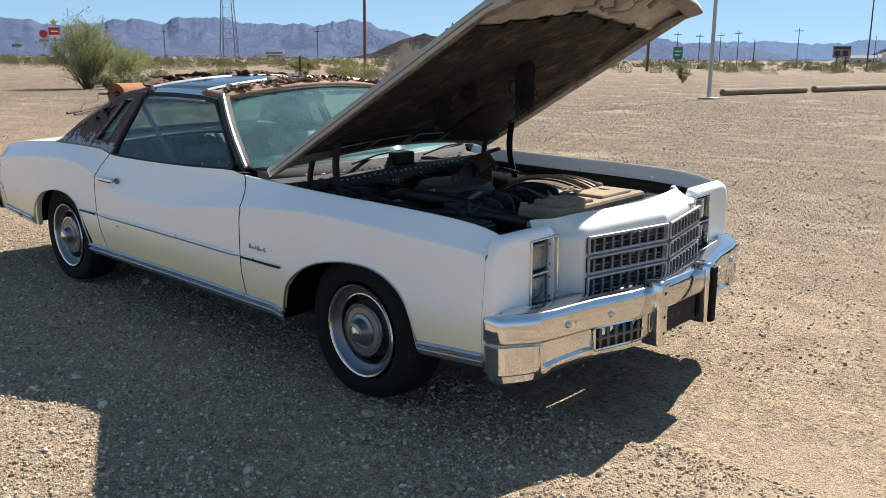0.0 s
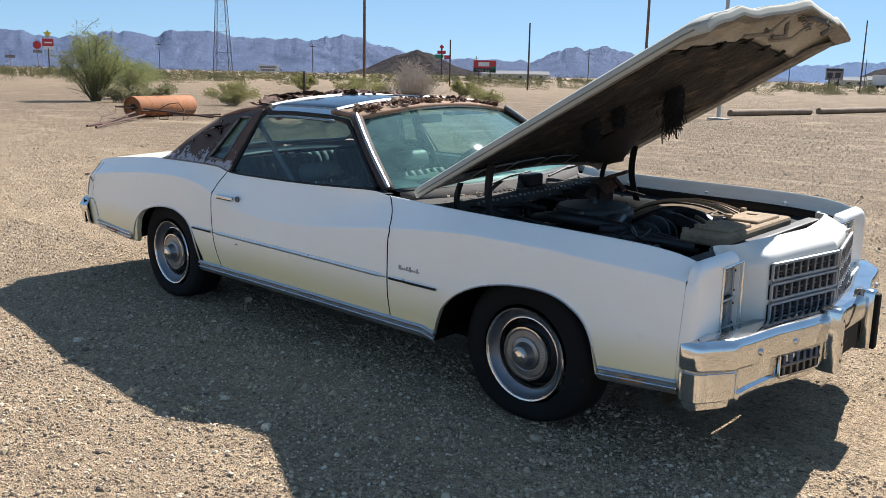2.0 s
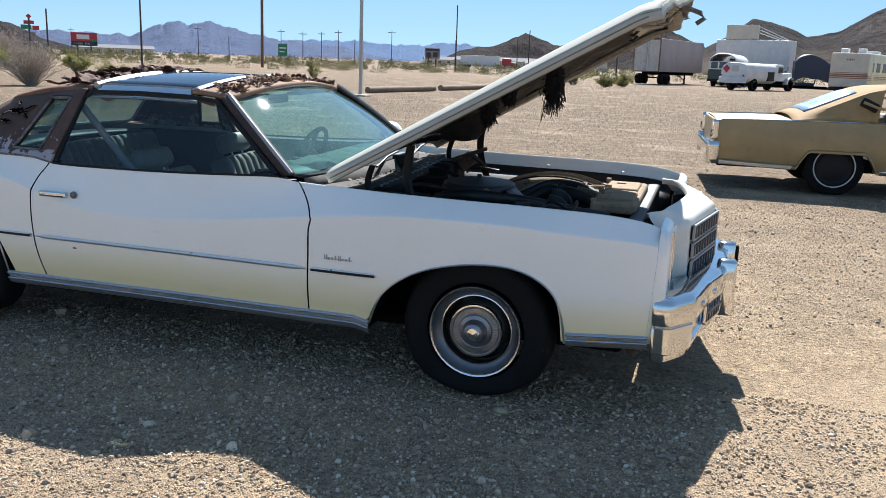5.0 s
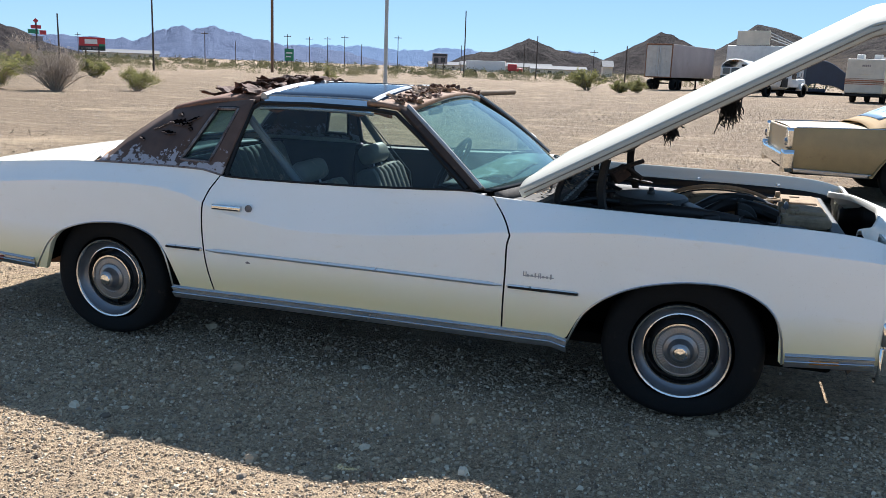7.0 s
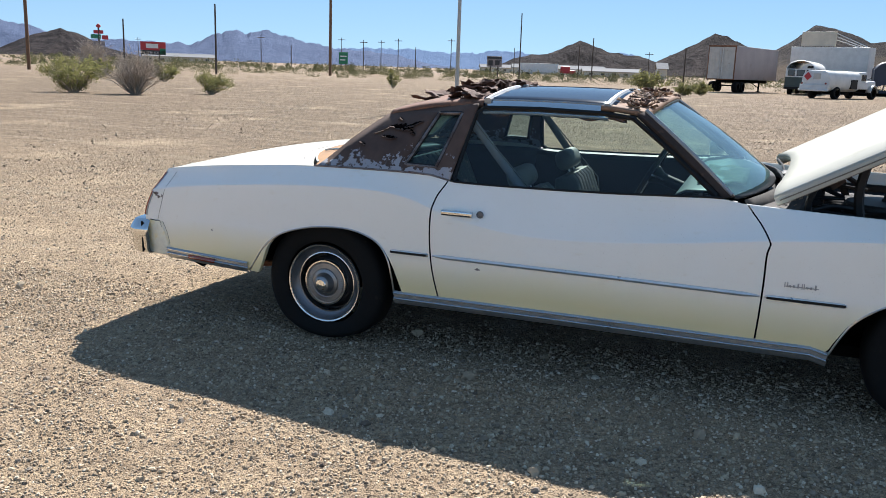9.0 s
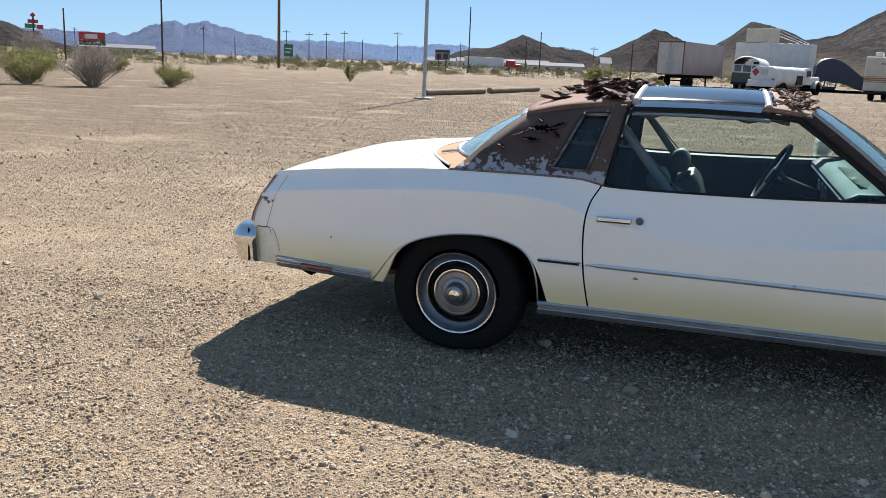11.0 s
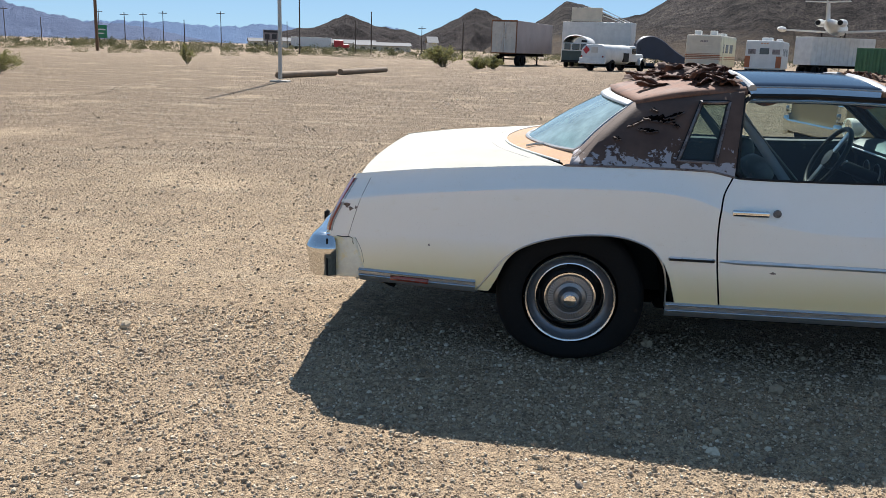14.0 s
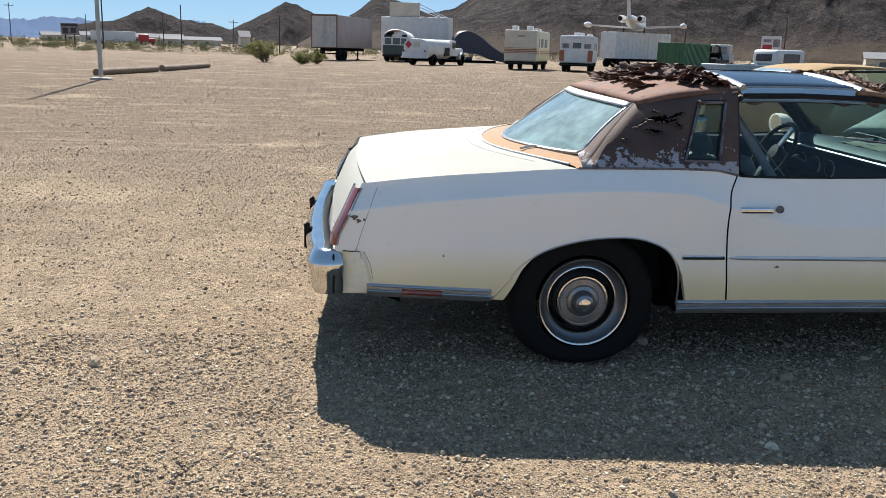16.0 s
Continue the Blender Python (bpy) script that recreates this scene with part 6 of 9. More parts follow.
# cracked filler and chipped paint at the rear corner
CR = [(-2.56, 0.567), (-2.52, 0.564), (-2.500, 0.567), (-2.488, 0.563), (-2.482, 0.553), (-2.484, 0.543), (-2.478, 0.532)]
rows = [[(x, -(flank(x, z) + 0.0015), z + d * (0.0018 if i < 3 else 0.0005)), (x + (0.0 if i < 4 else 0.0015), -(flank(x, z) + 0.0025), z - d * (0.0018 if i < 3 else 0.0005))] for i, (x, z) in enumerate(CR) for d in (1,)]
sheet("body_crack", rows, M_HOLE, CAR, "dark crack in the quarter panel filler", 0.002)
for k, (x, z, w, h) in enumerate(((-2.512, 0.715, 0.020, 0.012), (-2.495, 0.700, 0.014, 0.010), (-2.47, 0.708, 0.008, 0.008), (-0.585, 0.515, 0.016, 0.006), (-2.12, 0.555, 0.006, 0.006))):
    bm = bmesh.new()
    vs = [bm.verts.new((x + w * math.cos(t) * (0.7 + 0.5 * math.sin(3 * t + k)), -(flank(x, z) + 0.002), z + h * math.sin(t))) for t in lin(0, 2 * math.pi, 10)[:-1]]
    bm.faces.new(vs)
    part("paint_chip", bm, M_DULL, CAR, "chip of bare metal in the paint")


# ---- cabin ----
def pleated(name, thick, high, width, n, m, parent):
    """A padded panel with n upright pleats: width along y, height along z."""
    rows = []
    k = n * 6
    for i in range(k + 1):
        u = i / k
        f = 0.72 + 0.28 * abs(math.sin(math.pi * n * u)) ** 0.6
        end = 0.55 if i in (0, k) else 1.0
        t, h = thick * f * end, high * (0.985 + 0.015 * f)
        y = -width / 2 + width * u
        rows.append([m @ Vector((dx * t, y, z)) for dx, z in ((-0.42, 0.0), (0.42, 0.0), (0.55, 0.06 * high), (0.55, 0.5 * high), (0.52, h - 0.05), (0.38, h - 0.012), (0.0, h), (-0.38, h - 0.012), (-0.5, h - 0.06))])
    return sheet(name, rows, M_SEAT, parent, "", close_u=True, caps=True)


def seat(x, y, lean, width, label):
    """A vinyl bucket seat with upright pleats and a head rest."""
    s = root("seat", (x, y, 0.22), label, "")
    s.parent = CAR
    pleated("cushion", 0.17, 0.50, width, 7, pose(0.5, 0, 0.11, 0, -96), s)
    v = pose(0.0, 0, 0.12, 0, -lean)
    pleated("backrest", 0.14, 0.54, width, 7, v, s)
    bm = bmesh.new()
    box(bm, (-0.055, -0.15, 0.555), (0.05, 0.15, 0.675), 0.045, v, 3)
    part("head_rest", bm, M_SEAT, s, "", True)
    for dy in (-0.06, 0.06):
        tube("post", [v @ Vector((0, dy, 0.50)), v @ Vector((0, dy, 0.57))], 0.006, M_STEEL, s, "", 6)
    return s


seat(-0.28, -0.36, 26, 0.50, "faded green pleated bucket seat")
seat(-0.26, 0.36, 20, 0.50, "faded green pleated bucket seat")
RS = root("rear_bench", (-1.10, 0, 0.30), "faded green pleated rear bench", "")
RS.parent = CAR
pleated("cushion", 0.17, 0.46, 1.26, 18, pose(0.46, 0, 0.12, 0, -95), RS)
pleated("backrest", 0.13, 0.54, 1.26, 18, pose(0, 0, 0.12, 0, -22), RS)
rows = [[(x - 0.12 * (1 - (y / 0.68) ** 2), y, 0.915 + 0.02 * (1 - (y / 0.75) ** 2)) for y in lin(-0.66, 0.66, 10)] for x in (-1.46, -1.25)]
sheet("parcel_shelf", rows, M_TRIMBLUE, CAR, "dark rear parcel shelf", 0.02)
for side in (-1, 1):
    sheet("rear_side_trim", [[(x, side * y, z) for y, z in ((0.80, 0.92), (0.74, 0.80), (0.73, 0.34))] for x in lin(-1.42, -0.78, 8)], M_TRIMBLUE, CAR, "dark trim beside the rear bench", 0.01)
    tube("seat_belt", [(-0.745, side * 0.665, 1.215), (-0.66, side * 0.665, 1.12), (-0.50, side * 0.660, 0.95), (-0.34, side * 0.655, 0.78), (-0.30, side * 0.64, 0.55)], 0.004, M_SEAT, CAR, "", 4)
    rows = []
    for a in lin(0, 1, 12):
        p = Vector((-0.745, side * 0.665, 1.20)).lerp(Vector((-0.36, side * 0.62, 0.72)), a)
        rows.append([p + Vector((-0.018, 0, -0.012)), p + Vector((0.018, 0, 0.012))])
    sheet("seat_belt_strap", rows, mat("belt_webbing", (0.20, 0.22, 0.23), 0.7, 0, 0.2, 20, 200, 0.2, 0.001), CAR, "grey shoulder belt", 0.003)
    block("sun_visor", (0.02, side * 0.34 - 0.20, 1.245), (0.10, side * 0.34 + 0.20, 1.262), M_TRIMBLUE, CAR, "", 0.006)
rows = [[(x, y, roof_z(x, y) - 0.035) for y in lin(-0.60, 0.60, 12)] for x in lin(-1.18, T0, 6)]
M_LINER = mat("dark_headliner", (0.045, 0.05, 0.05), 0.9, 0, 0.4, 5, 60, 0.3, 0.003, (0.12, 0.09, 0.06), 0.6)
sheet("headliner", rows, M_LINER, CAR, "sagging dark headliner", 0.01)
# rag of liner hanging at the door opening
rows = []
for i, x in enumerate(lin(-0.66, 0.02, 36)):
    d = 0.018 + 0.028 * max(0, noise.noise((x * 9, 2, 1)) + 0.25)
    rows.append([(x, -0.622, roof_z(x, 0.6) - 0.03), (x, -0.615, roof_z(x, 0.6) - 0.035 - d)])
sheet("torn_liner_edge", rows, M_RUST, CAR, "ragged brown edge of torn liner", 0.004)
# dashboard
rows = []
for y in lin(-0.76, 0.76, 25):
    c = 1 - (y / 0.78) ** 2
    rows.append([(0.55 + 0.16 * c, y, 0.925), (0.45, y, 0.945 + 0.012 * noise.noise((y * 6, 1, 0))), (0.33, y, 0.940), (0.285, y, 0.915), (0.285, y, 0.885), (0.315, y, 0.85), (0.32, y, 0.70), (0.42, y, 0.62)])
D = sheet("dashboard", rows, M_TRIMBLUE, CAR, "cracked dusty dark dashboard", 0.01)
tube("dash_trim", [(0.281, y, 0.895) for y in lin(-0.72, 0.72, 10)], 0.006, M_STEEL, D, "bright strip across the dashboard", 6)
for y in (0.22, 0.38, 0.54):
    lathe("gauge", [(0.05, 0.305), (0.055, 0.312), (0.052, 0.330)], M_STEEL, D, "", 20, "x", (0, y, 0.79))
rows = [[(x, y, 0.95 + 0.03 * noise.noise((x * 14, y * 7, 3))) for y in lin(-0.55, 0.25, 16)] for x in lin(0.36, 0.58, 8)]
sheet("loose_papers", rows, mat("sun_bleached_cloth", (0.20, 0.19, 0.14), 0.9, 0, 0.4, 9, 50, 0.2, 0.003), CAR, "sun-bleached sheet lying on the dashboard", 0.004)
block("console", (-0.35, -0.10, 0.33), (0.30, 0.10, 0.56), M_TRIMBLUE, CAR, "", 0.03)
# steering wheel
W = root("steering_wheel", (0.03, 0.38, 0.865), "black steering wheel", "")
W.parent = CAR
W.matrix_basis = pose(0.03, 0.38, 0.865, 0, -62, 0)
tube("rim", [(0.19 * math.cos(t), 0.19 * math.sin(t), 0) for t in lin(0, 2 * math.pi, 49)], 0.014, M_HOSE, W, "", 10)
lathe("hub", [(0.0, 0.012), (0.05, 0.008), (0.06, -0.02), (0.04, -0.06)], M_HOSE, W, "", 20, "z")
for a in (0.25, math.pi - 0.25):
    bm = bmesh.new()
    box(bm, (0.03, -0.022, -0.012), (0.185, 0.022, 0.004), 0.006, Matrix.Rotation(-a if a < 1 else a, 4, "Z"))
    part("spoke", bm, M_STEEL, W, "worn metal spoke")
tube("steering_column", [(0.05, 0.38, 0.85), (0.35, 0.38, 0.74)], 0.035, M_TRIMBLUE, CAR, "", 12)
tube("shift_lever", [(0.10, 0.36, 0.83), (0.06, 0.16, 0.88)], 0.006, M_STEEL, CAR, "", 6)
# mirrors
bm = bmesh.new()
box(bm, (0.03, -0.11, 1.205), (0.05, 0.11, 1.255), 0.01, None, 2)
part("inside_mirror", bm, M_BLACK, CAR)
MR = root("door_mirror", (0.36, 0.955, 0.985), "cream oval door mirror", "")
MR.parent = CAR
rows = []
for u, r in ((-0.06, 0.2), (-0.05, 0.62), (-0.02, 0.92), (0.02, 1.0), (0.045, 0.98), (0.05, 0.90), (0.042, 0.86)):
    rows.append([(-u, 0.095 * r * math.cos(t), 0.065 * r * math.sin(t)) for t in lin(0, 2 * math.pi, 25)[:-1]])
sheet("shell", rows, M_PAINT, MR, "", close_u=True)
M_MIRROR = mat("mirror_glass", (0.85, 0.87, 0.86), 0.03, 1.0, 0.03, 5, 40, 0)
rows = [[(-0.043, 0.095 * r * math.cos(t), 0.065 * r * math.sin(t)) for t in lin(0, 2 * math.pi, 25)[:-1]] for r in (0.01, 0.87)]
sheet("mirror_face", rows, M_MIRROR, MR, "", close_u=True)
tube("mirror_stalk", [(0.02, -0.02, -0.05), (0.02, -0.09, -0.07)], 0.016, M_PAINT, MR, "", 8)


# ---- tatters of vinyl curled up on the roof ----
def tatter(x, y, size, seed, material, lift=1.0):
    """A thin torn flake of vinyl, jagged at its edge and curled up along one side."""
    rnd = random.Random(seed)
    turn, n, m = rnd.uniform(0, 6.28), 10, 7
    ln, wd = size * rnd.uniform(0.9, 1.7), size * rnd.uniform(0.45, 0.9)
    curl = rnd.uniform(0.5, 1.9)
    rows = []
    for i in range(n):
        t = i / (n - 1)
        w = wd * (0.55 + 0.45 * math.sin(math.pi * (0.15 + 0.8 * t))) * rnd.uniform(0.7, 1.15)
        off = wd * 0.18 * rnd.uniform(-1, 1)
        row = []
        for k in range(m):
            q = k / (m - 1)
            a = curl * max(0.0, q - 0.35) * 1.6
            side = w * (q - 0.5) * (1 - 0.22 * a) + off
            row.append((ln * (t - 0.5) + rnd.uniform(-1, 1) * 0.006, side, lift * (w * 0.34 * math.sin(a) + 0.010 * noise.noise((t * 4, q * 3, seed)) + 0.006 * abs(t - 0.5) * 4)))
        rows.append(row)
    ob = sheet("vinyl_tatter", rows, material, CAR, "", 0.0025)
    ob.matrix_basis = pose(x, y, roof_z(x, y) + 0.008, rnd.uniform(-7, 7), rnd.uniform(-7, 7), math.degrees(turn))
    return ob


M_TATTER = mat("curled_vinyl", (0.115, 0.052, 0.032), 0.85, 0, 0.55, 9, 60, 0.4, 0.003, (0.23, 0.115, 0.066), 0.58)
M_TATTER2 = mat("pale_vinyl_backing", (0.36, 0.22, 0.13), 0.85, 0, 0.5, 9, 60, 0.4, 0.003, (0.16, 0.075, 0.04), 0.5)
rnd = random.Random(5)
for k in range(110):
    # heaped along the front and far edges of the bare patch, and by the rear pillar
    u = rnd.random()
    if u < 0.50:
        x, y = rnd.uniform(-0.93, -0.73), rnd.uniform(-0.55, 0.60)
    elif u < 0.8:
        x, y = rnd.uniform(-1.05, -0.75), rnd.uniform(0.10, 0.54)
    else:
        x, y = rnd.uniform(-1.10, -1.00), rnd.uniform(-0.50, 0.5)
    tatter(x, y, rnd.uniform(0.07, 0.17), 100 + k, M_TATTER, 1.15 if u < 0.5 else 0.9)
for k in range(80):
    x, y = rnd.uniform(0.0, 0.12), rnd.uniform(-0.58, 0.60)
    tatter(x, y, rnd.uniform(0.035, 0.085), 300 + k, M_TATTER2 if rnd.random() < 0.5 else M_TATTER, 1.25)


# ---- the gold convertible behind ----
M_GOLD = mat("faded_gold_paint", (0.34, 0.235, 0.105), 0.42, 0.15, 0.22, 3, 90, 0.04, 0.001, (0.24, 0.16, 0.07), 0.60, coat=0.1)
M_CANVAS = mat("tan_canvas", (0.36, 0.23, 0.10), 0.9, 0, 0.25, 5, 120, 0.4, 0.003, (0.20, 0.12, 0.05), 0.62)
M_PLASTICWIN = mat("hazy_plastic_window", (0.22, 0.32, 0.42), 0.3, 0, 0.2, 4, 40, 0.1, 0.002, coat=0.2)
M_WHITEWALL = mat("white_band", (0.55, 0.53, 0.48), 0.7, 0, 0.2, 8, 60, 0.1, 0.002)


def plain_wheel(parent, x, y, r, w, out, hub=None, band=False, squash=0.02):
    """A tyre with rim and hub on the y side given by out (+1 or -1); z at its contact with the ground."""
    t = root("wheel", (x, y, r - squash), "", "")
    t.parent = parent
    prof = [(r * 0.60, -w / 2 * out), (r * 0.86, -w / 2 * out), (r * 0.97, -w * 0.38 * out), (r, -w * 0.2 * out), (r, w * 0.2 * out), (r * 0.97, w * 0.38 * out), (r * 0.86, w / 2 * out), (r * 0.62, w / 2 * out), (r * 0.60, w * 0.38 * out)]
    rows = []
    for rr, h in prof:
        rows.append([(rr * math.cos(a), h, max(-(r - squash), rr * math.sin(a))) for a in lin(0, 2 * math.pi, 37)[:-1]])
    sheet("tyre", rows, M_RUBBER, t, "", close_u=True)
    lathe("rim", [(r * 0.61, w * 0.40 * out), (r * 0.50, w * 0.30 * out), (r * 0.3, w * 0.36 * out), (0.0, w * 0.40 * out)], hub or M_BLACK, t, "", 28)
    if band:
        lathe("white_ring", [(r * 0.655, w * 0.505 * out), (r * 0.665, w * 0.520 * out), (r * 0.69, w * 0.520 * out), (r * 0.70, w * 0.505 * out)], M_WHITEWALL, t, "", 48)
    return t


def gold_car():
    g = root("gold_convertible", (2.42, 7.08, 0), "faded gold convertible with tan canvas top, parked on gravel", "car", 5)
    W = 2.0
    def top(x):
        return spl([(0, 0.872), (0.25, 0.88), (1.0, 0.895), (2.2, 0.905), (3.6, 0.905), (4.6, 0.885), (5.5, 0.86), (5.7, 0.85)], x)
    def low(x):
        if 1.00 < x < 1.92:
            u = abs((x - 1.46) / 0.46)
            return 0.52 - 0.20 * max(0, (u - 0.72) / 0.28) ** 1.2
        if 4.30 < x < 5.20:
            u = abs((x - 4.75) / 0.45)
            return 0.60 - 0.28 * u ** 3
        return spl([(0, 0.33), (1.0, 0.30), (4.0, 0.29), (5.7, 0.34)], x)
    for side, y0 in ((-1, 0.0), (1, W)):
        rows = []
        for x in sorted({*lin(0.0, 5.68, 70), 1.0, 1.005, 1.12, 1.80, 1.915, 1.92, 4.3, 4.305, 5.195, 5.2}):
            zb, zt = low(x), top(x)
            pinch = 0.03 * (abs(x - 2.8) / 2.8) ** 3
            row = []
            for v in lin(0, 1, 12):
                z = zb + (zt - zb) * v
                bow = 0.05 * (1 - ((z - 0.62) / 0.36) ** 2)
                row.append((x, y0 - side * (0.05 + pinch - bow * 0.9), z))
            rows.append([(x, row[0][1] - side * 0.10, zb + 0.01)] + row + [(x, row[-1][1] - side * 0.06, zt - 0.006)])
        sheet("body_side", rows, M_GOLD, g, "slab-sided gold body panel")
        tube("fin_edge_trim", [(x, y0 - side * (0.045 + 0.03 * (abs(x - 2.8) / 2.8) ** 3), top(x) + 0.004) for x in lin(0.05, 5.6, 30)], 0.008, M_CHROME, g, "", 5)
        for xa, xb in ((0.06, 0.98), (1.96, 4.25)):
            rows = [[(x, y0 + side * (0.0 + dy), low(x) + dz) for dy, dz in ((-0.035, -0.01), (-0.012, 0.0), (-0.008, 0.035), (-0.015, 0.045))] for x in lin(xa, xb, 12)]
            sheet("lower_trim", rows, M_STEEL, g, "bright lower trim strip", 0.006)
        # bright tail blade with lamp
        rows = [[(x, y0 - side * yy, z) for x, yy in ((0.02, 0.03), (-0.045, 0.045), (-0.05, 0.15), (0.0, 0.19))] for z in lin(0.62, 0.872, 8)]
        tb = sheet("tail_blade", rows, M_CHROME, g, "chrome tail blade", 0.006)
        lathe("back_lamp", [(0.0, -0.075), (0.04, -0.07), (0.048, -0.055), (0.048, -0.04)], M_LAMP, tb, "", 20, "x", (0, y0 - side * 0.10, 0.70))
        rows = [[(x, y0 - side * yy, z) for x, yy in ((0.05, 0.01), (-0.07, 0.02), (-0.09, 0.12), (-0.06, 0.22))] for z in lin(0.32, 0.60, 6)]
        sheet("bumper_end", rows, M_CHROME, g, "chrome bumper end", 0.006)
        # lighter flare over the skirted rear wheel
        rows = [[(x, y0 + side * (0.002 + dy), low(x) + dz) for dy, dz in ((-0.02, -0.004), (0.004, 0.0), (0.004, 0.022), (-0.012, 0.034))] for x in lin(0.95, 1.97, 26)]
        sheet("wheel_skirt_lip", rows, M_GOLD, g, "", 0.006)
        plain_wheel(g, 1.46, y0 - side * 0.19, 0.36, 0.2, side, M_BLACK, True)
        plain_wheel(g, 4.75, y0 - side * 0.17, 0.36, 0.2, side, M_BLACK, True)
    rows = [[(x, y, top(x) - 0.012 + 0.028 * (1 - (abs(y - 1) / 0.93) ** 4)) for y in lin(0.07, 1.93, 14)] for x in lin(0.0, 1.75, 14)]
    sheet("trunk_deck", rows, M_GOLD, g, "pale sunlit gold trunk deck")
    rows = [[(x, y, top(x) - 0.01 + 0.03 * (1 - (abs(y - 1) / 0.93) ** 2)) for y in lin(0.07, 1.93, 14)] for x in lin(3.85, 5.66, 14)]
    sheet("hood", rows, M_GOLD, g, "gold hood")
    for nm, x0, x1 in (("tail_panel", -0.02, 0.03), ("front_panel", 5.62, 5.70)):
        block(nm, (x0, 0.10, 0.36), (x1, 1.90, 0.87), M_GOLD if x0 < 1 else M_CHROME, g, "", 0.02)
    block("rear_bumper", (-0.09, 0.15, 0.38), (0.0, 1.85, 0.56), M_CHROME, g, "chrome rear bumper", 0.03)
    block("front_bumper", (5.68, 0.10, 0.36), (5.80, 1.90, 0.56), M_CHROME, g, "", 0.03)
    block("floor_pan", (0.05, 0.18, 0.28), (5.6, 1.82, 0.40), M_DARK, g, "", 0.02)
    block("bulkhead", (1.70, 0.10, 0.30), (1.76, 1.90, 0.92), M_DARK, g, "", 0.01)
    # folding top
    def cover(x, y):
        crown = spl([(0.92, 0.955), (1.10, 1.02), (1.55, 1.22), (1.86, 1.335), (2.3, 1.375), (3.0, 1.365), (3.45, 1.32)], x)
        e = abs(y - 1) / 0.80
        return crown - 0.055 * e ** 3
    rows = []
    for x in lin(0.92, 3.45, 30):
        half = spl([(0.92, 0.78), (1.4, 0.80), (1.9, 0.76), (3.45, 0.70)], x)
        row = [(x, 1 + half * u, cover(x, 1 + half * u) + 0.006 * noise.noise((x * 3, u * 3, 9))) for u in lin(-1, 1, 17)]
        if x < 1.95:
            # side cloth falling to the body
            for sgn, at in ((-1, 0), (1, len(row))):
                e = row[0] if sgn < 0 else row[-1]
                foot = (x, 1 + sgn * 0.925, max(0.90, top(x)))
                seq = [tuple(a + (b - a) * k for a, b in zip(e, foot)) for k in (0.33, 0.66, 1.0)]
                row = (seq[::-1] + row) if sgn < 0 else (row + seq)
        else:
            row = [row[0]] * 3 + row + [row[-1]] * 3
        rows.append(row)
    sheet("canvas_top", rows, M_CANVAS, g, "tan canvas folding top, torn at the side", 0.012)
    rows = [[(x, y, cover(x, y) + 0.014) for y in lin(0.42, 1.58, 9)] for x in lin(1.08, 1.68, 8)]
    sheet("rear_plastic_window", rows, M_PLASTICWIN, g, "sky-lit plastic rear window", 0.004)
    for s in (-1, 1):
        bm = bmesh.new()
        box(bm, (-0.11, -0.012, -0.06), (0.11, 0.012, 0.05), 0.02, pose(1.78, 1 + s * 0.885, 1.13, s * 14, 25, 0))
        part("tear_in_canvas", bm, M_BLACK, g, "dark tear in the canvas")
        tube("frayed_flap", [(1.70, 1 + s * 0.91, 1.16), (1.85, 1 + s * 0.935, 1.10), (1.97, 1 + s * 0.945, 1.08)], 0.018, M_CANVAS, g, "", 6)
        tube("windscreen_pillar", [(3.42, 1 + s * 0.70, 1.31), (3.95, 1 + s * 0.86, 0.96)], 0.022, M_CHROME, g, "", 8)
        tube("top_frame", [(2.02, 1 + s * 0.90, 0.97), (2.30, 1 + s * 0.78, 1.27), (3.4, 1 + s * 0.72, 1.30)], 0.018, M_BLACK, g, "", 6)
    put("windscreen", mesh_data("windscreen", [(3.95, 0.16, 0.96), (3.95, 1.84, 0.96), (3.42, 1.70, 1.31), (3.42, 0.30, 1.31)], [(0, 1, 2, 3)]), M_GLASS, g, "curved windscreen")
    for y in (0.55, 1.45):
        block("seat_back", (2.25, y - 0.38, 0.5), (2.42, y + 0.38, 0.98), mat("pale_leather", (0.42, 0.38, 0.30), 0.6), g, "pale leather seat back", 0.05)


gold_car()

# ---- vehicles and boxes across the lot ----
M_WHITE = mat("chalky_white_paint", (0.66, 0.65, 0.62), 0.55, 0, 0.15, 1.5, 40, 0.05, 0.002, (0.48, 0.43, 0.36), 0.62)
M_BEIGE = mat("beige_siding", (0.60, 0.53, 0.42), 0.6, 0, 0.15, 1.5, 40, 0.05, 0.002, (0.45, 0.38, 0.28), 0.62)
M_CREAM = mat("pale_yellow_siding", (0.62, 0.58, 0.40), 0.6, 0, 0.15, 1.5, 40, 0.05, 0.002)
M_ORANGE = mat("rust_orange_stripe", (0.36, 0.12, 0.05), 0.6, 0, 0.2, 3, 40, 0.05, 0.002)
M_BROWNST = mat("brown_stripe", (0.28, 0.15, 0.085), 0.6, 0, 0.2, 3, 40, 0.05, 0.002)
M_WINDOW = mat("dark_vehicle_window", (0.035, 0.04, 0.045), 0.12, 0, 0.3, 3, 40, 0, coat=0.6)
M_PINK = mat("dusty_trailer_side", (0.36, 0.29, 0.27), 0.6, 0.1, 0.2, 0.6, 20, 0.05, 0.002, (0.28, 0.20, 0.17), 0.60)
M_GREYDOOR = mat("weathered_trailer_door", (0.52, 0.49, 0.44), 0.6, 0.1, 0.25, 2, 40, 0.1, 0.002, (0.28, 0.18, 0.12), 0.60)
M_GREEN = mat("green_container_paint", (0.065, 0.16, 0.075), 0.6, 0, 0.25, 2, 40, 0.05, 0.002, (0.16, 0.20, 0.11), 0.60)
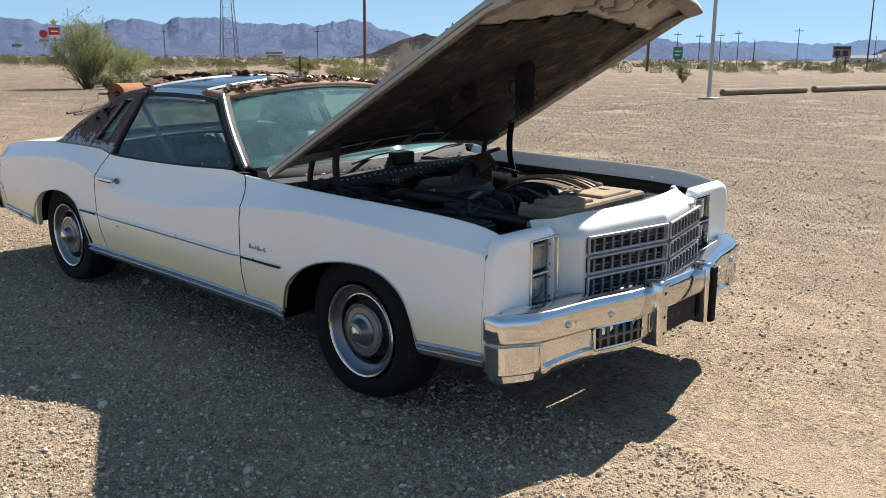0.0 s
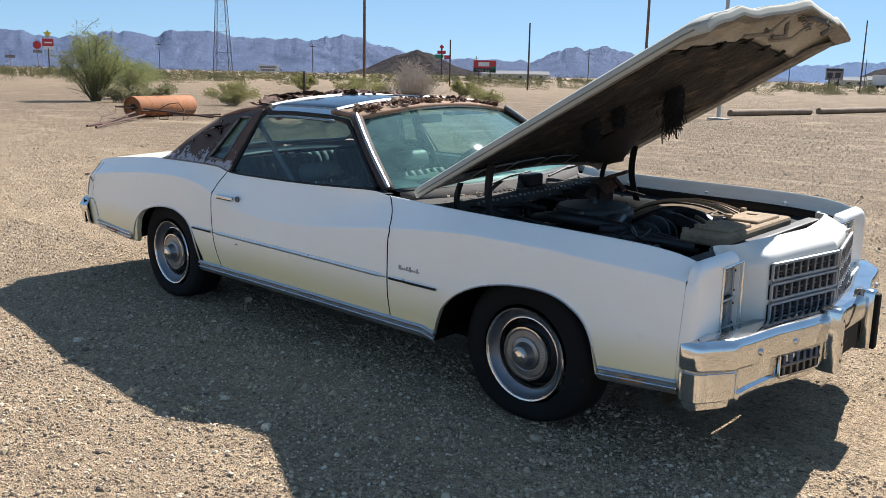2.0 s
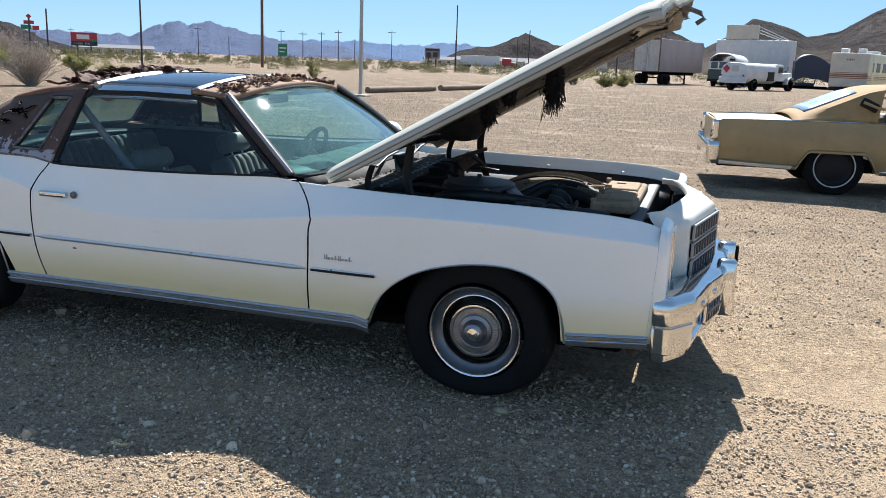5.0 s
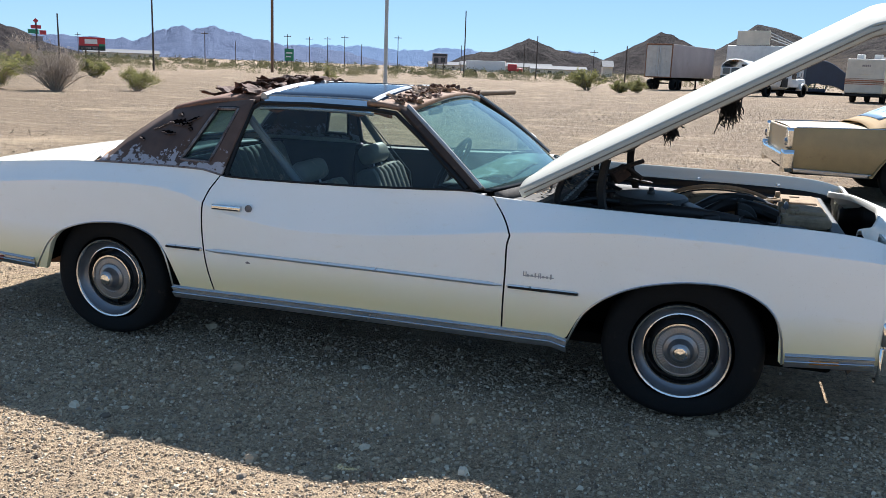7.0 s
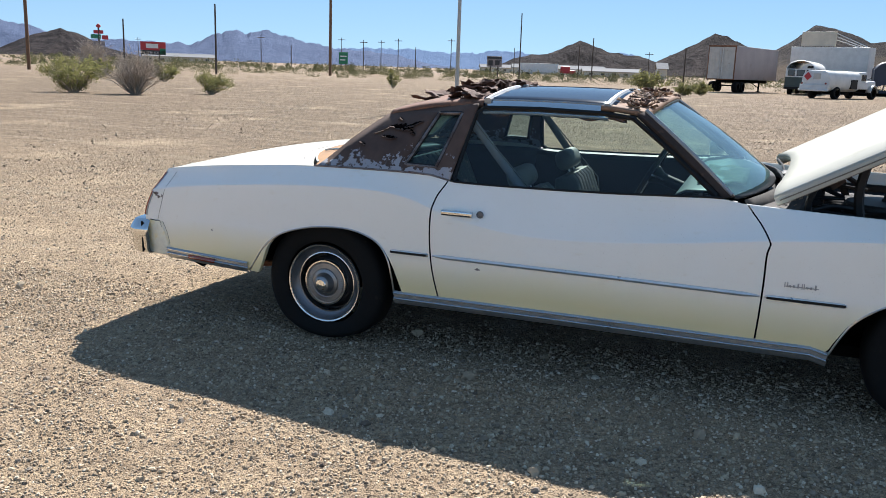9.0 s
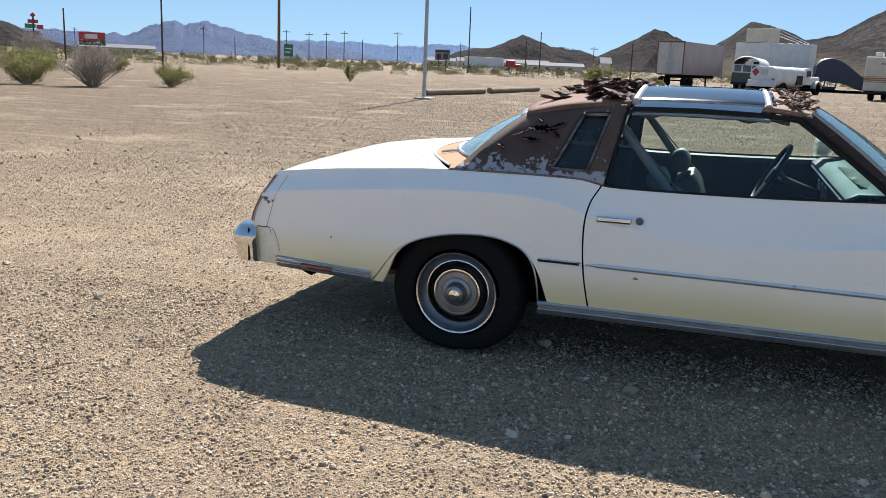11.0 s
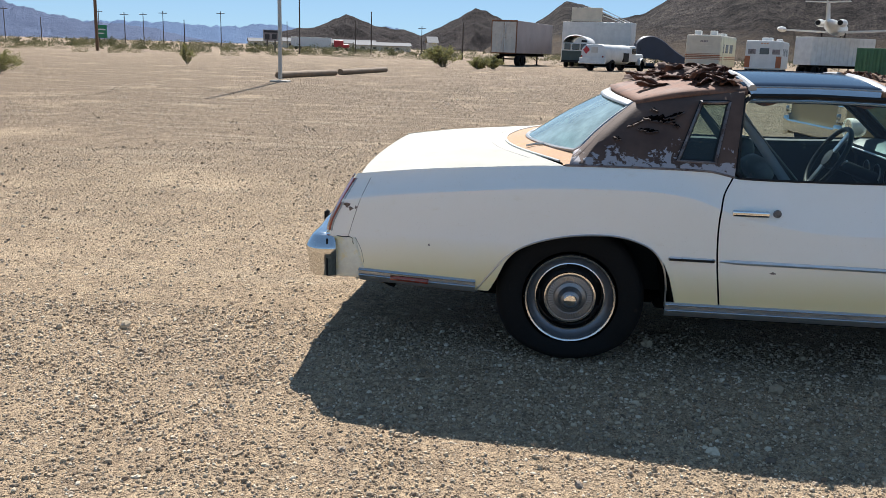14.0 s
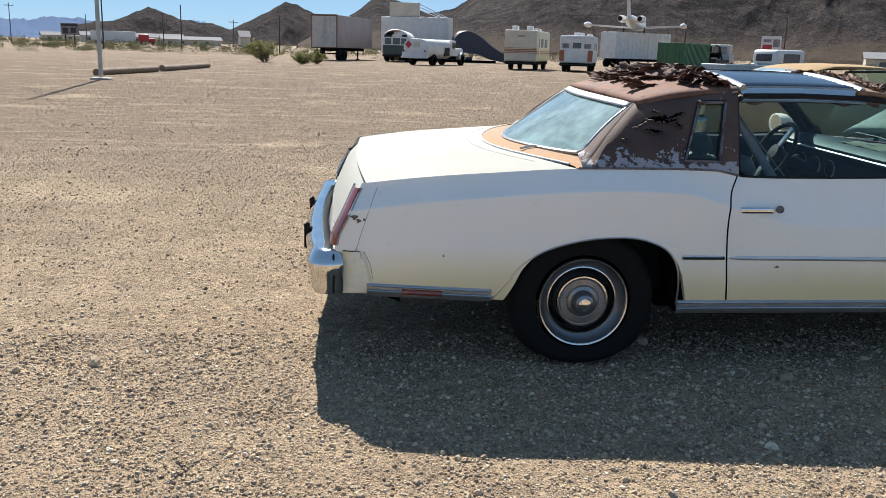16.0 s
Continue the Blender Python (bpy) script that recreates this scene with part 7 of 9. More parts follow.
M_BUSGREEN = mat("dull_bus_green", (0.055, 0.075, 0.065), 0.55, 0, 0.25, 2, 40, 0.05, 0.002)
M_NAVY = mat("dark_blue_fibreglass", (0.02, 0.03, 0.055), 0.45, 0, 0.3, 1, 30, 0.05, 0.002)
M_WOOD = mat("weathered_wood_pole", (0.20, 0.11, 0.06), 0.9, 0, 0.35, 3, 30, 0.4, 0.01, (0.10, 0.06, 0.035), 0.5, stretch=(8, 8, 0.5))
M_GREYPOLE = mat("grey_steel_pole", (0.48, 0.46, 0.42), 0.6, 0.2, 0.2, 3, 40, 0.1, 0.002, (0.25, 0.17, 0.11), 0.62)
M_DARKPOLE = mat("dark_pole", (0.07, 0.055, 0.045), 0.9, 0, 0.3, 3, 30, 0.2, 0.004)
M_CONCRETE = mat("concrete", (0.40, 0.36, 0.30), 0.95, 0, 0.25, 4, 60, 0.4, 0.004)
M_LIGHTBLUE = mat("pale_blue_paint", (0.30, 0.37, 0.40), 0.5, 0, 0.2, 3, 40, 0.05, 0.002, (0.32, 0.24, 0.17), 0.62)
M_REDSIGN = mat("red_sign", (0.42, 0.03, 0.035), 0.5, 0, 0.15, 2, 40, 0, 0.001)
M_GREENSIGN = mat("green_sign", (0.02, 0.19, 0.09), 0.5, 0, 0.15, 2, 40, 0, 0.001)
M_SIGNGREY = mat("faded_sign_print", (0.26, 0.22, 0.21), 0.6, 0, 0.6, 1.2, 9, 0, 0.001, (0.07, 0.06, 0.06), 0.52)


def semi_trailer():
    t = root("semi_trailer", (-4.75, 79.0, 0), "dusty box semi-trailer with corrugated rear doors", "trailer", -17)
    block("box", (-1.25, 0.05, 1.15), (1.25, 12.2, 4.15), M_PINK, t, "faded pinkish trailer side", 0.04)
    fr = block("rear_frame", (-1.28, 0.0, 1.10), (1.28, 0.08, 4.18), M_RUST, t, "rusty rear door frame", 0.02)
    for i in (0, 1):
        d = block("rear_door", (-1.18 + 1.19 * i, -0.03, 1.20), (-0.01 + 1.19 * i, 0.02, 4.02), M_GREYDOOR, t, "weathered grey trailer door", 0.01)
        for k in range(3):
            x = -1.18 + 1.19 * i + 0.2 + 0.36 * k
            block("door_rib", (x, -0.055, 1.22), (x + 0.05, -0.03, 4.0), M_GREYDOOR, d, "", 0.006)
        tube("lock_rod", [(-0.12 + 0.24 * i, -0.07, 1.2), (-0.12 + 0.24 * i, -0.07, 4.0)], 0.022, M_STEEL, d, "", 6)
    block("under_frame", (-0.5, 0.3, 0.85), (0.5, 11.8, 1.14), M_DARK, t, "", 0.02)
    block("rear_guard", (-1.1, 0.02, 0.55), (1.1, 0.12, 0.68), M_DARK, t, "", 0.01)
    for x in (-1.1, 1.1):
        for y in (1.2, 2.5):
            plain_wheel(t, x, y, 0.50, 0.5, 1 if x > 0 else -1).rotation_euler = (0, 0, math.radians(90 if x > 0 else 90))
    for x in (-0.8, 0.8):
        tube("landing_leg", [(x, 8.4, 1.1), (x, 8.4, 0.06)], 0.08, M_DARK, t, "", 8)
        block("leg_foot", (x - 0.18, 8.25, 0.0), (x + 0.18, 8.55, 0.08), M_DARK, t, "", 0.01)
        tube("leg_brace", [(x, 8.4, 0.4), (x * 0.6, 6.6, 1.0)], 0.04, M_DARK, t, "", 6)


def bus():
    b = root("old_bus", (2.0, 80.0, 0), "old white and dull green school bus, seen from behind", "bus", -8)
    rows = []
    for y, k in ((0.0, 0.93), (0.06, 0.98), (0.25, 1.0), (9.2, 1.0), (9.4, 0.9)):
        rows.append([(1.22 * k * math.cos(a) * (1 if abs(math.cos(a)) < 0.95 else 1), y, 2.25 + 0.80 * k * math.sin(a)) for a in lin(0, math.pi, 17)])
    sheet("roof", rows, M_WHITE, b, "rounded white bus roof")
    block("upper_body", (-1.22, 0.02, 1.55), (1.22, 9.3, 2.30), M_WHITE, b, "", 0.04)
    block("lower_body", (-1.24, 0.0, 0.55), (1.24, 9.32, 1.56), M_BUSGREEN, b, "dull green lower body", 0.05)
    for x0, x1 in ((-1.02, -0.42), (-0.28, 0.42), (0.52, 1.02)):
        block("rear_window", (x0, -0.02, 1.66), (x1, 0.04, 2.22), M_WINDOW, b, "", 0.04)
    for x in (-0.85, 0.62):
        block("sign_light_panel", (x - 0.05, -0.03, 2.36), (x + 0.45, 0.05, 2.56), M_BLACK, b, "", 0.03)
    for i in range(7):
        for x in (-1.235, 1.215):
            block("side_window", (x, 0.6 + 1.2 * i, 1.66), (x + 0.02, 1.55 + 1.2 * i, 2.22), M_WINDOW, b, "", 0.008)
    block("rear_bumper", (-1.25, -0.14, 0.48), (1.25, 0.02, 0.70), M_BLACK, b, "", 0.03)
    for k in range(3):
        block("marker_lamp", (-0.25 + 0.2 * k, -0.01, 2.80), (-0.15 + 0.2 * k, 0.08, 2.90), M_AMBER, b, "", 0.02)
    for x in (-1.0, 1.0):
        for y in (2.2, 7.8):
            plain_wheel(b, x, y, 0.48, 0.4, 1).rotation_euler = (0, 0, math.radians(90))


def tanker():
    b = root("fuel_truck", (2.85, 66.2, 0), "small white fuel tanker truck with dark tyres", "truck", -33)
    rows = []
    for y, k in ((0.0, 0.90), (0.05, 0.98), (0.15, 1.0), (4.4, 1.0), (4.55, 0.95)):
        rows.append([(1.12 * k * math.copysign(abs(math.cos(a)) ** 0.55, math.cos(a)), y, 1.30 + 0.78 * k * math.copysign(abs(math.sin(a)) ** 0.7, math.sin(a))) for a in lin(0, 2 * math.pi, 33)[:-1]])
    sheet("tank_body", rows, M_WHITE, b, "white rounded tank body", close_u=True, caps=True)
    block("rear_skirt", (-1.15, -0.16, 0.62), (1.15, 0.10, 1.02), M_WHITE, b, "", 0.03)
    block("rear_step", (-1.18, -0.28, 0.55), (1.18, -0.10, 0.70), M_STEEL, b, "", 0.02)
    bm = bmesh.new()
    box(bm, (-0.22, -0.012, -0.22), (0.22, 0.012, 0.22), 0.0, pose(-0.62, -0.03, 1.62, 0, 45, 0))
    part("warning_placard", bm, M_REDSIGN, b, "red diamond warning plate")
    block("rear_panel", (-0.18, -0.03, 1.42), (0.42, 0.02, 1.85), M_GREYDOOR, b, "", 0.02)
    for x in (-0.95, 0.95):
        lathe("tail_light", [(0.0, -0.2), (0.07, -0.19), (0.08, -0.15)], M_RED, b, "", 14, "y", (x, 0, 1.12))
    block("hose_bay", (0.85, 3.0, 0.75), (1.16, 3.9, 1.45), M_BLACK, b, "open dark hose locker", 0.02)
    bm = bmesh.new()
    box(bm, (-0.95, 4.6, 0.75), (0.95, 5.9, 1.30), 0.06)
    box(bm, (-0.90, 4.62, 1.28), (0.90, 5.7, 2.05), 0.14)
    part("cab", bm, M_WHITE, b, "white truck cab")
    for x in (-0.91, 0.885):
        block("cab_window", (x, 4.85, 1.40), (x + 0.03, 5.55, 1.85), M_WINDOW, b, "", 0.01)
    bm = bmesh.new()
    box(bm, (-0.78, 5.85, 0.80), (0.78, 7.35, 1.42), 0.16)
    part("bonnet", bm, M_WHITE, b, "rounded white bonnet")
    for x in (-0.92, 0.92):
        rows = [[(x + d, 6.55 + r * math.cos(a), 0.50 + r * math.sin(a)) for d, r in ((-0.2, 0.55), (0.2, 0.57), (0.22, 0.52))] for a in lin(0.0, math.pi, 14)]
        sheet("front_fender", rows, M_WHITE, b, "", 0.03)
        for y in (1.3, 6.55):
            plain_wheel(b, x, y, 0.48, 0.36, 1).rotation_euler = (0, 0, math.radians(90))
    block("chassis", (-0.45, 0.2, 0.50), (0.45, 7.2, 0.80), M_DARK, b, "", 0.02)
    tube("mirror_arm", [(0.95, 5.65, 1.5), (1.25, 5.65, 1.62), (1.25, 5.65, 1.9)], 0.03, M_BLACK, b, "", 6)


def motorhome(name, at, turn, w, L, h, main, side_m, lab, kind):
    b = root(name, at, lab, "motorhome", turn)
    block("body", (-w / 2, 0.0, 0.62), (w / 2, L, h), main, b, "", 0.10, None, 3)
    block("side_skin", (w / 2 - 0.01, 0.15, 0.70), (w / 2 + 0.02, L - 0.1, h - 0.12), side_m, b, "", 0.008)
    block("skirt", (-w / 2 + 0.05, 0.1, 0.40), (w / 2 - 0.05, L - 0.4, 0.64), M_DARK, b, "", 0.03)
    block("rear_bumper", (-w / 2, -0.16, 0.45), (w / 2, 0.02, 0.58), M_BLACK, b, "", 0.02)
    for x in (-w / 2 + 0.25, w / 2 - 0.25):
        for y in (1.6, L - 1.2):
            plain_wheel(b, x, y, 0.38, 0.3, 1).rotation_euler = (0, 0, math.radians(90))
    if kind == 1:
        for z0, z1, m in ((1.42, 1.50, M_ORANGE), (1.30, 1.39, M_BROWNST), (1.20, 1.25, M_ORANGE), (1.56, 1.59, M_BROWNST)):
            block("stripe", (-w / 2 - 0.004, -0.008, z0), (w / 2 + 0.028, 0.02, z1), m, b, "", 0.0)
            block("stripe", (w / 2 + 0.005, 0.05, z0 - 0.1), (w / 2 + 0.028, L - 0.1, z1 - 0.12), m, b, "", 0.0)
        bm = bmesh.new()
        for k in range(5):
            box(bm, (-0.20 + 0.11 * k, -0.012, 2.36), (-0.12 + 0.11 * k, 0.01, 2.48), 0.0)
        part("faded_lettering", bm, M_SIGNGREY, b)
        block("rear_window", (-0.5, -0.012, 1.85), (0.55, 0.01, 2.15), M_BEIGE, b, "", 0.01)
        block("door", (w / 2 + 0.015, 1.0, 0.75), (w / 2 + 0.035, 1.65, 2.55), side_m, b, "", 0.01)
        for y0, y1 in ((1.1, 1.5), (2.2, 3.2), (4.0, 5.2)):
            block("side_window", (w / 2 + 0.02, y0, 1.65), (w / 2 + 0.04, y1, 2.25), M_WINDOW, b, "", 0.01)
        for x, y in ((-0.6, 0.8), (0.5, 0.7)):
            block("roof_vent", (x - 0.2, y, h), (x + 0.25, y + 0.5, h + 0.30), M_WHITE, b, "", 0.04)
        block("roof_unit", (0.1, 3.8, h), (0.8, 4.8, h + 0.2), M_WHITE, b, "", 0.05)
    else:
        for x0, x1, m in ((-1.0, -0.5, M_SIGNGREY), (-0.25, 0.35, M_WINDOW), (0.55, 1.05, M_SIGNGREY)):
            wn = block("rear_window", (x0, -0.02, 1.65), (x1, 0.01, 2.05 if x0 > -0.3 and x0 < 0.3 else 1.98), m, b, "", 0.02)
        for x in (-w / 2 - 0.005, w / 2 - 0.34):
            block("corner_stripe", (x, -0.012, 0.75), (x + 0.345, 0.02, 1.52), M_ORANGE, b, "rust-orange corner band", 0.0)
        for y0, y1 in ((0.8, 1.3), (2.0, 3.0), (4.0, 5.2)):
            block("side_window", (w / 2 + 0.015, y0, 1.55), (w / 2 + 0.035, y1, 2.05), M_WINDOW, b, "", 0.01)
        block("roof_unit", (-0.3, 1.2, h), (0.4, 2.0, h + 0.22), M_WHITE, b, "", 0.05)
        block("roof_vent", (0.5, 3.4, h), (0.9, 3.9, h + 0.18), M_WHITE, b, "", 0.04)
        for k in range(3):
            block("marker_lamp", (-0.2 + 0.18 * k, -0.02, h - 0.22), (-0.1 + 0.18 * k, 0.01, h - 0.15), M_AMBER, b, "", 0.01)


def jet():
    b = root("small_jet", (31.2, 97.5, 5.05), "white old business jet with tip tanks, mounted on a trailer", "aeroplane", -28)
    rows = []
    for y, r, z in ((-5.2, 0.10, 0.55), (-4.2, 0.38, 0.45), (-2.6, 0.68, 0.2), (-0.5, 0.78, 0.05), (2.6, 0.78, 0.0), (4.2, 0.66, -0.02), (5.4, 0.42, -0.10), (6.2, 0.10, -0.18)):
        rows.append([(r * math.cos(a), y, z + r * math.sin(a)) for a in lin(0, 2 * math.pi, 25)[:-1]])
    sheet("fuselage", rows, M_WHITE, b, "white fuselage", close_u=True, caps=True)
    def plate(name, pts, th, lab=""):
        bm = bmesh.new()
        lo = [bm.verts.new(p) for p in pts]
        bm.faces.new(lo)
        ob = part(name, bm, M_WHITE, b, lab)
        s = ob.modifiers.new("thickness", "SOLIDIFY")
        s.thickness, s.offset = th, 0
        return ob
    for s in (-1, 1):
        plate("wing", [(s * 0.6, -1.2, -0.45), (s * 0.6, 1.4, -0.45), (s * 5.4, 0.7, -0.22), (s * 5.4, -0.7, -0.22)], 0.16, "straight white wing")
        rows = [[(s * 5.6 + r * math.cos(a), y, -0.18 + r * math.sin(a)) for a in lin(0, 2 * math.pi, 15)[:-1]] for y, r in ((-2.0, 0.03), (-1.4, 0.22), (-0.2, 0.33), (0.8, 0.30), (1.7, 0.05))]
        sheet("tip_tank", rows, M_WHITE, b, "torpedo-shaped tip tank", close_u=True, caps=True)
        en = lathe("engine", [(0.0, -3.6), (0.30, -3.7), (0.36, -3.2), (0.42, -2.2), (0.40, -1.5), (0.33, -1.4), (0.30, -1.6), (0.0, -1.7)], M_WHITE, b, "white engine pod", 20, "y", (s * 1.12, 0, 0.45))
        lathe("exhaust", [(0.0, -3.72), (0.27, -3.73), (0.29, -3.6)], M_BLACK, en, "", 16, "y", (s * 1.12, 0, 0.45))
        plate("tailplane", [(s * 0.05, -5.6, 2.5), (s * 0.05, -4.6, 2.5), (s * 2.2, -5.2, 2.55), (s * 2.2, -5.8, 2.55)], 0.10, "T-tail plane")
        for y in (-0.4,):
            tube("gear_leg", [(s * 1.2, y, -0.45), (s * 1.2, y, -1.0)], 0.07, M_DARK, b, "", 8)
    plate("fin", [(0, -3.4, 0.6), (0, -5.2, 0.6), (0, -5.9, 2.6), (0, -4.7, 2.6)], 0.14, "tall swept fin")
    tube("gear_leg", [(0, 3.8, -0.6), (0, 3.8, -1.0)], 0.07, M_DARK, b, "", 8)
    block("cockpit_window", (-0.55, 4.35, 0.28), (0.55, 4.9, 0.52), M_WINDOW, b, "", 0.05)


def box_trailer():
    b = root("white_box_trailer", (31.2, 97.5, 0), "long white ribbed box trailer carrying the jet", "trailer", -62)
    block("box", (-1.25, -4.2, 1.0), (1.25, 5.0, 4.0), M_WHITE, b, "", 0.03)
    for i in range(14):
        for x in (-1.28, 1.25):
            block("wall_rib", (x, -4.1 + 0.66 * i, 1.05), (x + 0.03, -4.02 + 0.66 * i, 3.95), M_WHITE, b, "", 0.0)
    block("under_frame", (-0.6, -4.0, 0.7), (0.6, 4.8, 1.0), M_DARK, b, "", 0.02)
    for y in (-3.2, -2.0):
        for x in (-1.05, 1.05):
            plain_wheel(b, x, y, 0.5, 0.4, 1).rotation_euler = (0, 0, math.radians(90))
    for y in (3.6,):
        for x in (-0.8, 0.8):
            tube("landing_leg", [(x, y, 1.0), (x, y, 0.0)], 0.08, M_DARK, b, "", 6)


def container():
    b = root("green_container", (25.0, 68.6, 0), "green corrugated shipping container on the lot", "container", -43)
    block("core", (-1.18, 0.05, 0.08), (1.18, 6.0, 2.58), M_GREEN, b, "", 0.02)
    for x in (-1.22, 1.12):
        for y in (0.0, 5.95):
            block("corner_post", (x, y, 0.0), (x + 0.10, y + 0.10, 2.60), M_GREEN, b, "", 0.01)
    for i in range(20):
        for x in (-1.215, 1.18):
            block("side_rib", (x, 0.2 + 0.29 * i, 0.2), (x + 0.035, 0.34 + 0.29 * i, 2.48), M_GREEN, b, "", 0.0)
    for i in range(8):
        block("door_rib", (-1.05 + 0.27 * i, 0.015, 0.2), (-0.93 + 0.27 * i, 0.05, 2.48), M_GREEN, b, "", 0.0)
    for x in (-0.35, 0.35, -0.75, 0.75):
        tube("lock_rod", [(x, -0.01, 0.15), (x, -0.01, 2.5)], 0.02, M_GREEN, b, "", 6)


def flatbed():
    b = root("dark_flatbed_truck", (33.0, 79.5, 0), "dark old truck with cab and winch frame", "truck", -40)
    bm = bmesh.new()
    box(bm, (-1.1, 3.4, 0.9), (1.1, 5.2, 1.7), 0.08)
    box(bm, (-1.0, 3.5, 1.6), (1.0, 4.9, 2.75), 0.15)
    part("cab", bm, M_GREYDOOR, b)
    block("rear_cab_window", (-0.7, 3.46, 1.9), (0.7, 3.52, 2.5), M_WINDOW, b, "", 0.02)
    block("bed", (-1.15, -1.2, 0.95), (1.15, 3.3, 1.25), M_BLACK, b, "", 0.03)
    for x in (-0.6, 0.6):
        tube("winch_frame", [(x, 2.6, 1.2), (x * 0.7, 2.0, 2.5), (x * 0.7, 1.0, 2.6)], 0.09, M_BLACK, b, "", 8)
        for y in (0.0, 4.4):
            plain_wheel(b, x * 1.7, y, 0.5, 0.4, 1).rotation_euler = (0, 0, math.radians(90))
    lathe("winch_drum", [(0.0, -0.6), (0.4, -0.6), (0.4, -0.5), (0.25, -0.45), (0.25, 0.45), (0.4, 0.5), (0.4, 0.6), (0.0, 0.6)], M_DARK, b, "", 20, "x", (0, 1.6, 1.7))
    block("tail_board", (-1.15, -1.25, 0.6), (1.15, -1.15, 1.3), M_BLACK, b, "", 0.02)


def slide():
    b = root("dark_slide", (12.6, 100.5, 0), "dark blue curved fibreglass slide on a low flat frame", "slide", 0)
    rows = []
    for u in lin(0, 1, 24):
        x = -2.6 + 6.4 * u
        z = spl([(0, 2.9), (0.10, 3.5), (0.25, 3.7), (0.45, 3.2), (0.7, 2.0), (1, 0.9)], u)
        lo = max(0.08, z - float(np.interp(u, [0, 0.3, 1], [2.3, 2.6, 0.8])))
        rows.append([(x, y, zz) for y, zz in ((-1.5, lo), (-1.55, z - 0.1), (-1.4, z), (-1.1, z - 0.12), (1.1, z - 0.12), (1.4, z), (1.55, z - 0.1), (1.5, lo))])
    sheet("chute", rows, M_NAVY, b, "dark blue arched chute", close_u=True, caps=True)
    for x in (-1.6, -0.4):
        tube("prop", [(x, 0, 0.0), (x + 0.5, 0, 2.7)], 0.08, M_GREYPOLE, b, "", 6)
    bm = bmesh.new()
    box(bm, (-4.6, -1.2, 0.25), (-0.4, 1.0, 0.62), 0.12)
    part("flat_base", bm, M_NAVY, b)
    block("base_skid", (-4.4, -0.9, 0.0), (2.5, 0.9, 0.26), M_DARK, b, "", 0.03)


def pickup():
    b = root("old_pickup", (14.2, 34.0, 0), "old pale blue pickup with white cab roof", "truck", -78)
    bm = bmesh.new()
    box(bm, (-0.95, -0.2, 0.55), (0.95, 2.45, 1.16), 0.05)
    bed = part("bed", bm, M_LIGHTBLUE, b, "dented pale blue truck bed")
    block("bed_well", (-0.82, -0.05, 0.85), (0.82, 2.35, 1.172), M_DARK, bed, "", 0.02)
    bm = bmesh.new()
    box(bm, (-0.97, 2.5, 0.50), (0.97, 4.3, 1.22), 0.08)
    box(bm, (-0.90, 4.2, 0.55), (0.90, 5.5, 1.12), 0.12)
    part("body", bm, M_LIGHTBLUE, b)
    bm = bmesh.new()
    box(bm, (-0.86, 2.55, 1.18), (0.86, 4.15, 1.86), 0.14, None, 3)
    cab = part("cab_roof", bm, M_WHITE, b, "white painted cab", True)
    block("rear_window", (-0.55, 2.525, 1.34), (0.55, 2.56, 1.66), M_WINDOW, cab, "", 0.03)
    for x in (-0.875, 0.855):
        block("door_window", (x, 2.95, 1.28), (x + 0.02, 3.85, 1.68), M_WINDOW, cab, "", 0.01)
    for x in (-0.85, 0.85):
        for y in (0.9, 4.9):
            plain_wheel(b, x, y, 0.36, 0.22, 1).rotation_euler = (0, 0, math.radians(90))


semi_trailer()
bus()
tanker()
motorhome("motorhome", (9.9, 58.6, 0), -21, 2.35, 6.8, 2.85, M_BEIGE, M_CREAM, "beige motorhome with orange and brown stripes", 1)
motorhome("motorhome", (13.7, 57.2, 0), -19, 2.35, 6.6, 2.55, M_WHITE, M_WHITE, "white motorhome with rust-orange corner bands", 2)
jet()
box_trailer()
container()
flatbed()
slide()
pickup()
# tall white box and its raised hoarding behind the bus
HB = root("box_truck", (5.2, 104, 0), "big white truck box with a hoarding on top", "truck", -20)
block("box", (-3.9, 0.0, 0.9), (4.6, 2.5, 5.2), M_WHITE, HB, "", 0.05)
block("hoarding", (-2.9, 0.2, 5.3), (0.9, 0.35, 6.9), M_BEIGE, HB, "faded tilted hoarding", 0.02, pose(0, 0, 0))
block("under_frame", (-3.6, 0.2, 0.0), (4.2, 2.3, 0.92), M_DARK, HB, "", 0.05)
for k in range(3):
    tube("stay_rod", [(0.9, 0.4 + 0.1 * k, 6.7 - 0.35 * k), (4.2 - 0.5 * k, 0.6, 5.25)], 0.05, M_WHITE, HB, "", 5)


for far_one in ("semi_trailer", "old_bus", "fuel_truck", "motorhome", "motorhome.001"):
    ob = bpy.data.objects[far_one]
    ob.location = Vector((-2.5, -4.6, 0)).lerp(ob.location, 1.10)
    ob.scale = (1.10, 1.10, 1.10)

# ---- poles, signs and tower ----
def pole(name, x, y, h, r, material, label, arm=False, group=""):
    p = root(name, (x, y, 0), label, "pole", group=group)
    tube("shaft", [(0, 0, -0.2), (0.01 * h * 0.2, 0, h * 0.5), (0.0, 0, h)], [r, r * 0.9, r * 0.75], material, p, "", 10)
    if arm:
        block("cross_arm", (-1.1, -0.06, h - 0.7), (1.1, 0.06, h - 0.55), material, p, "", 0.01)
        for k in (-1.0, -0.4, 0.4, 1.0):
            lathe("insulator", [(0.0, 0.18), (0.05, 0.15), (0.05, 0.0)], M_GREYPOLE, p, "", 8, "z", (k, 0, h - 0.55))
    return p


def at(az, d):
    return d * math.sin(radians(az)), d * math.cos(radians(az))


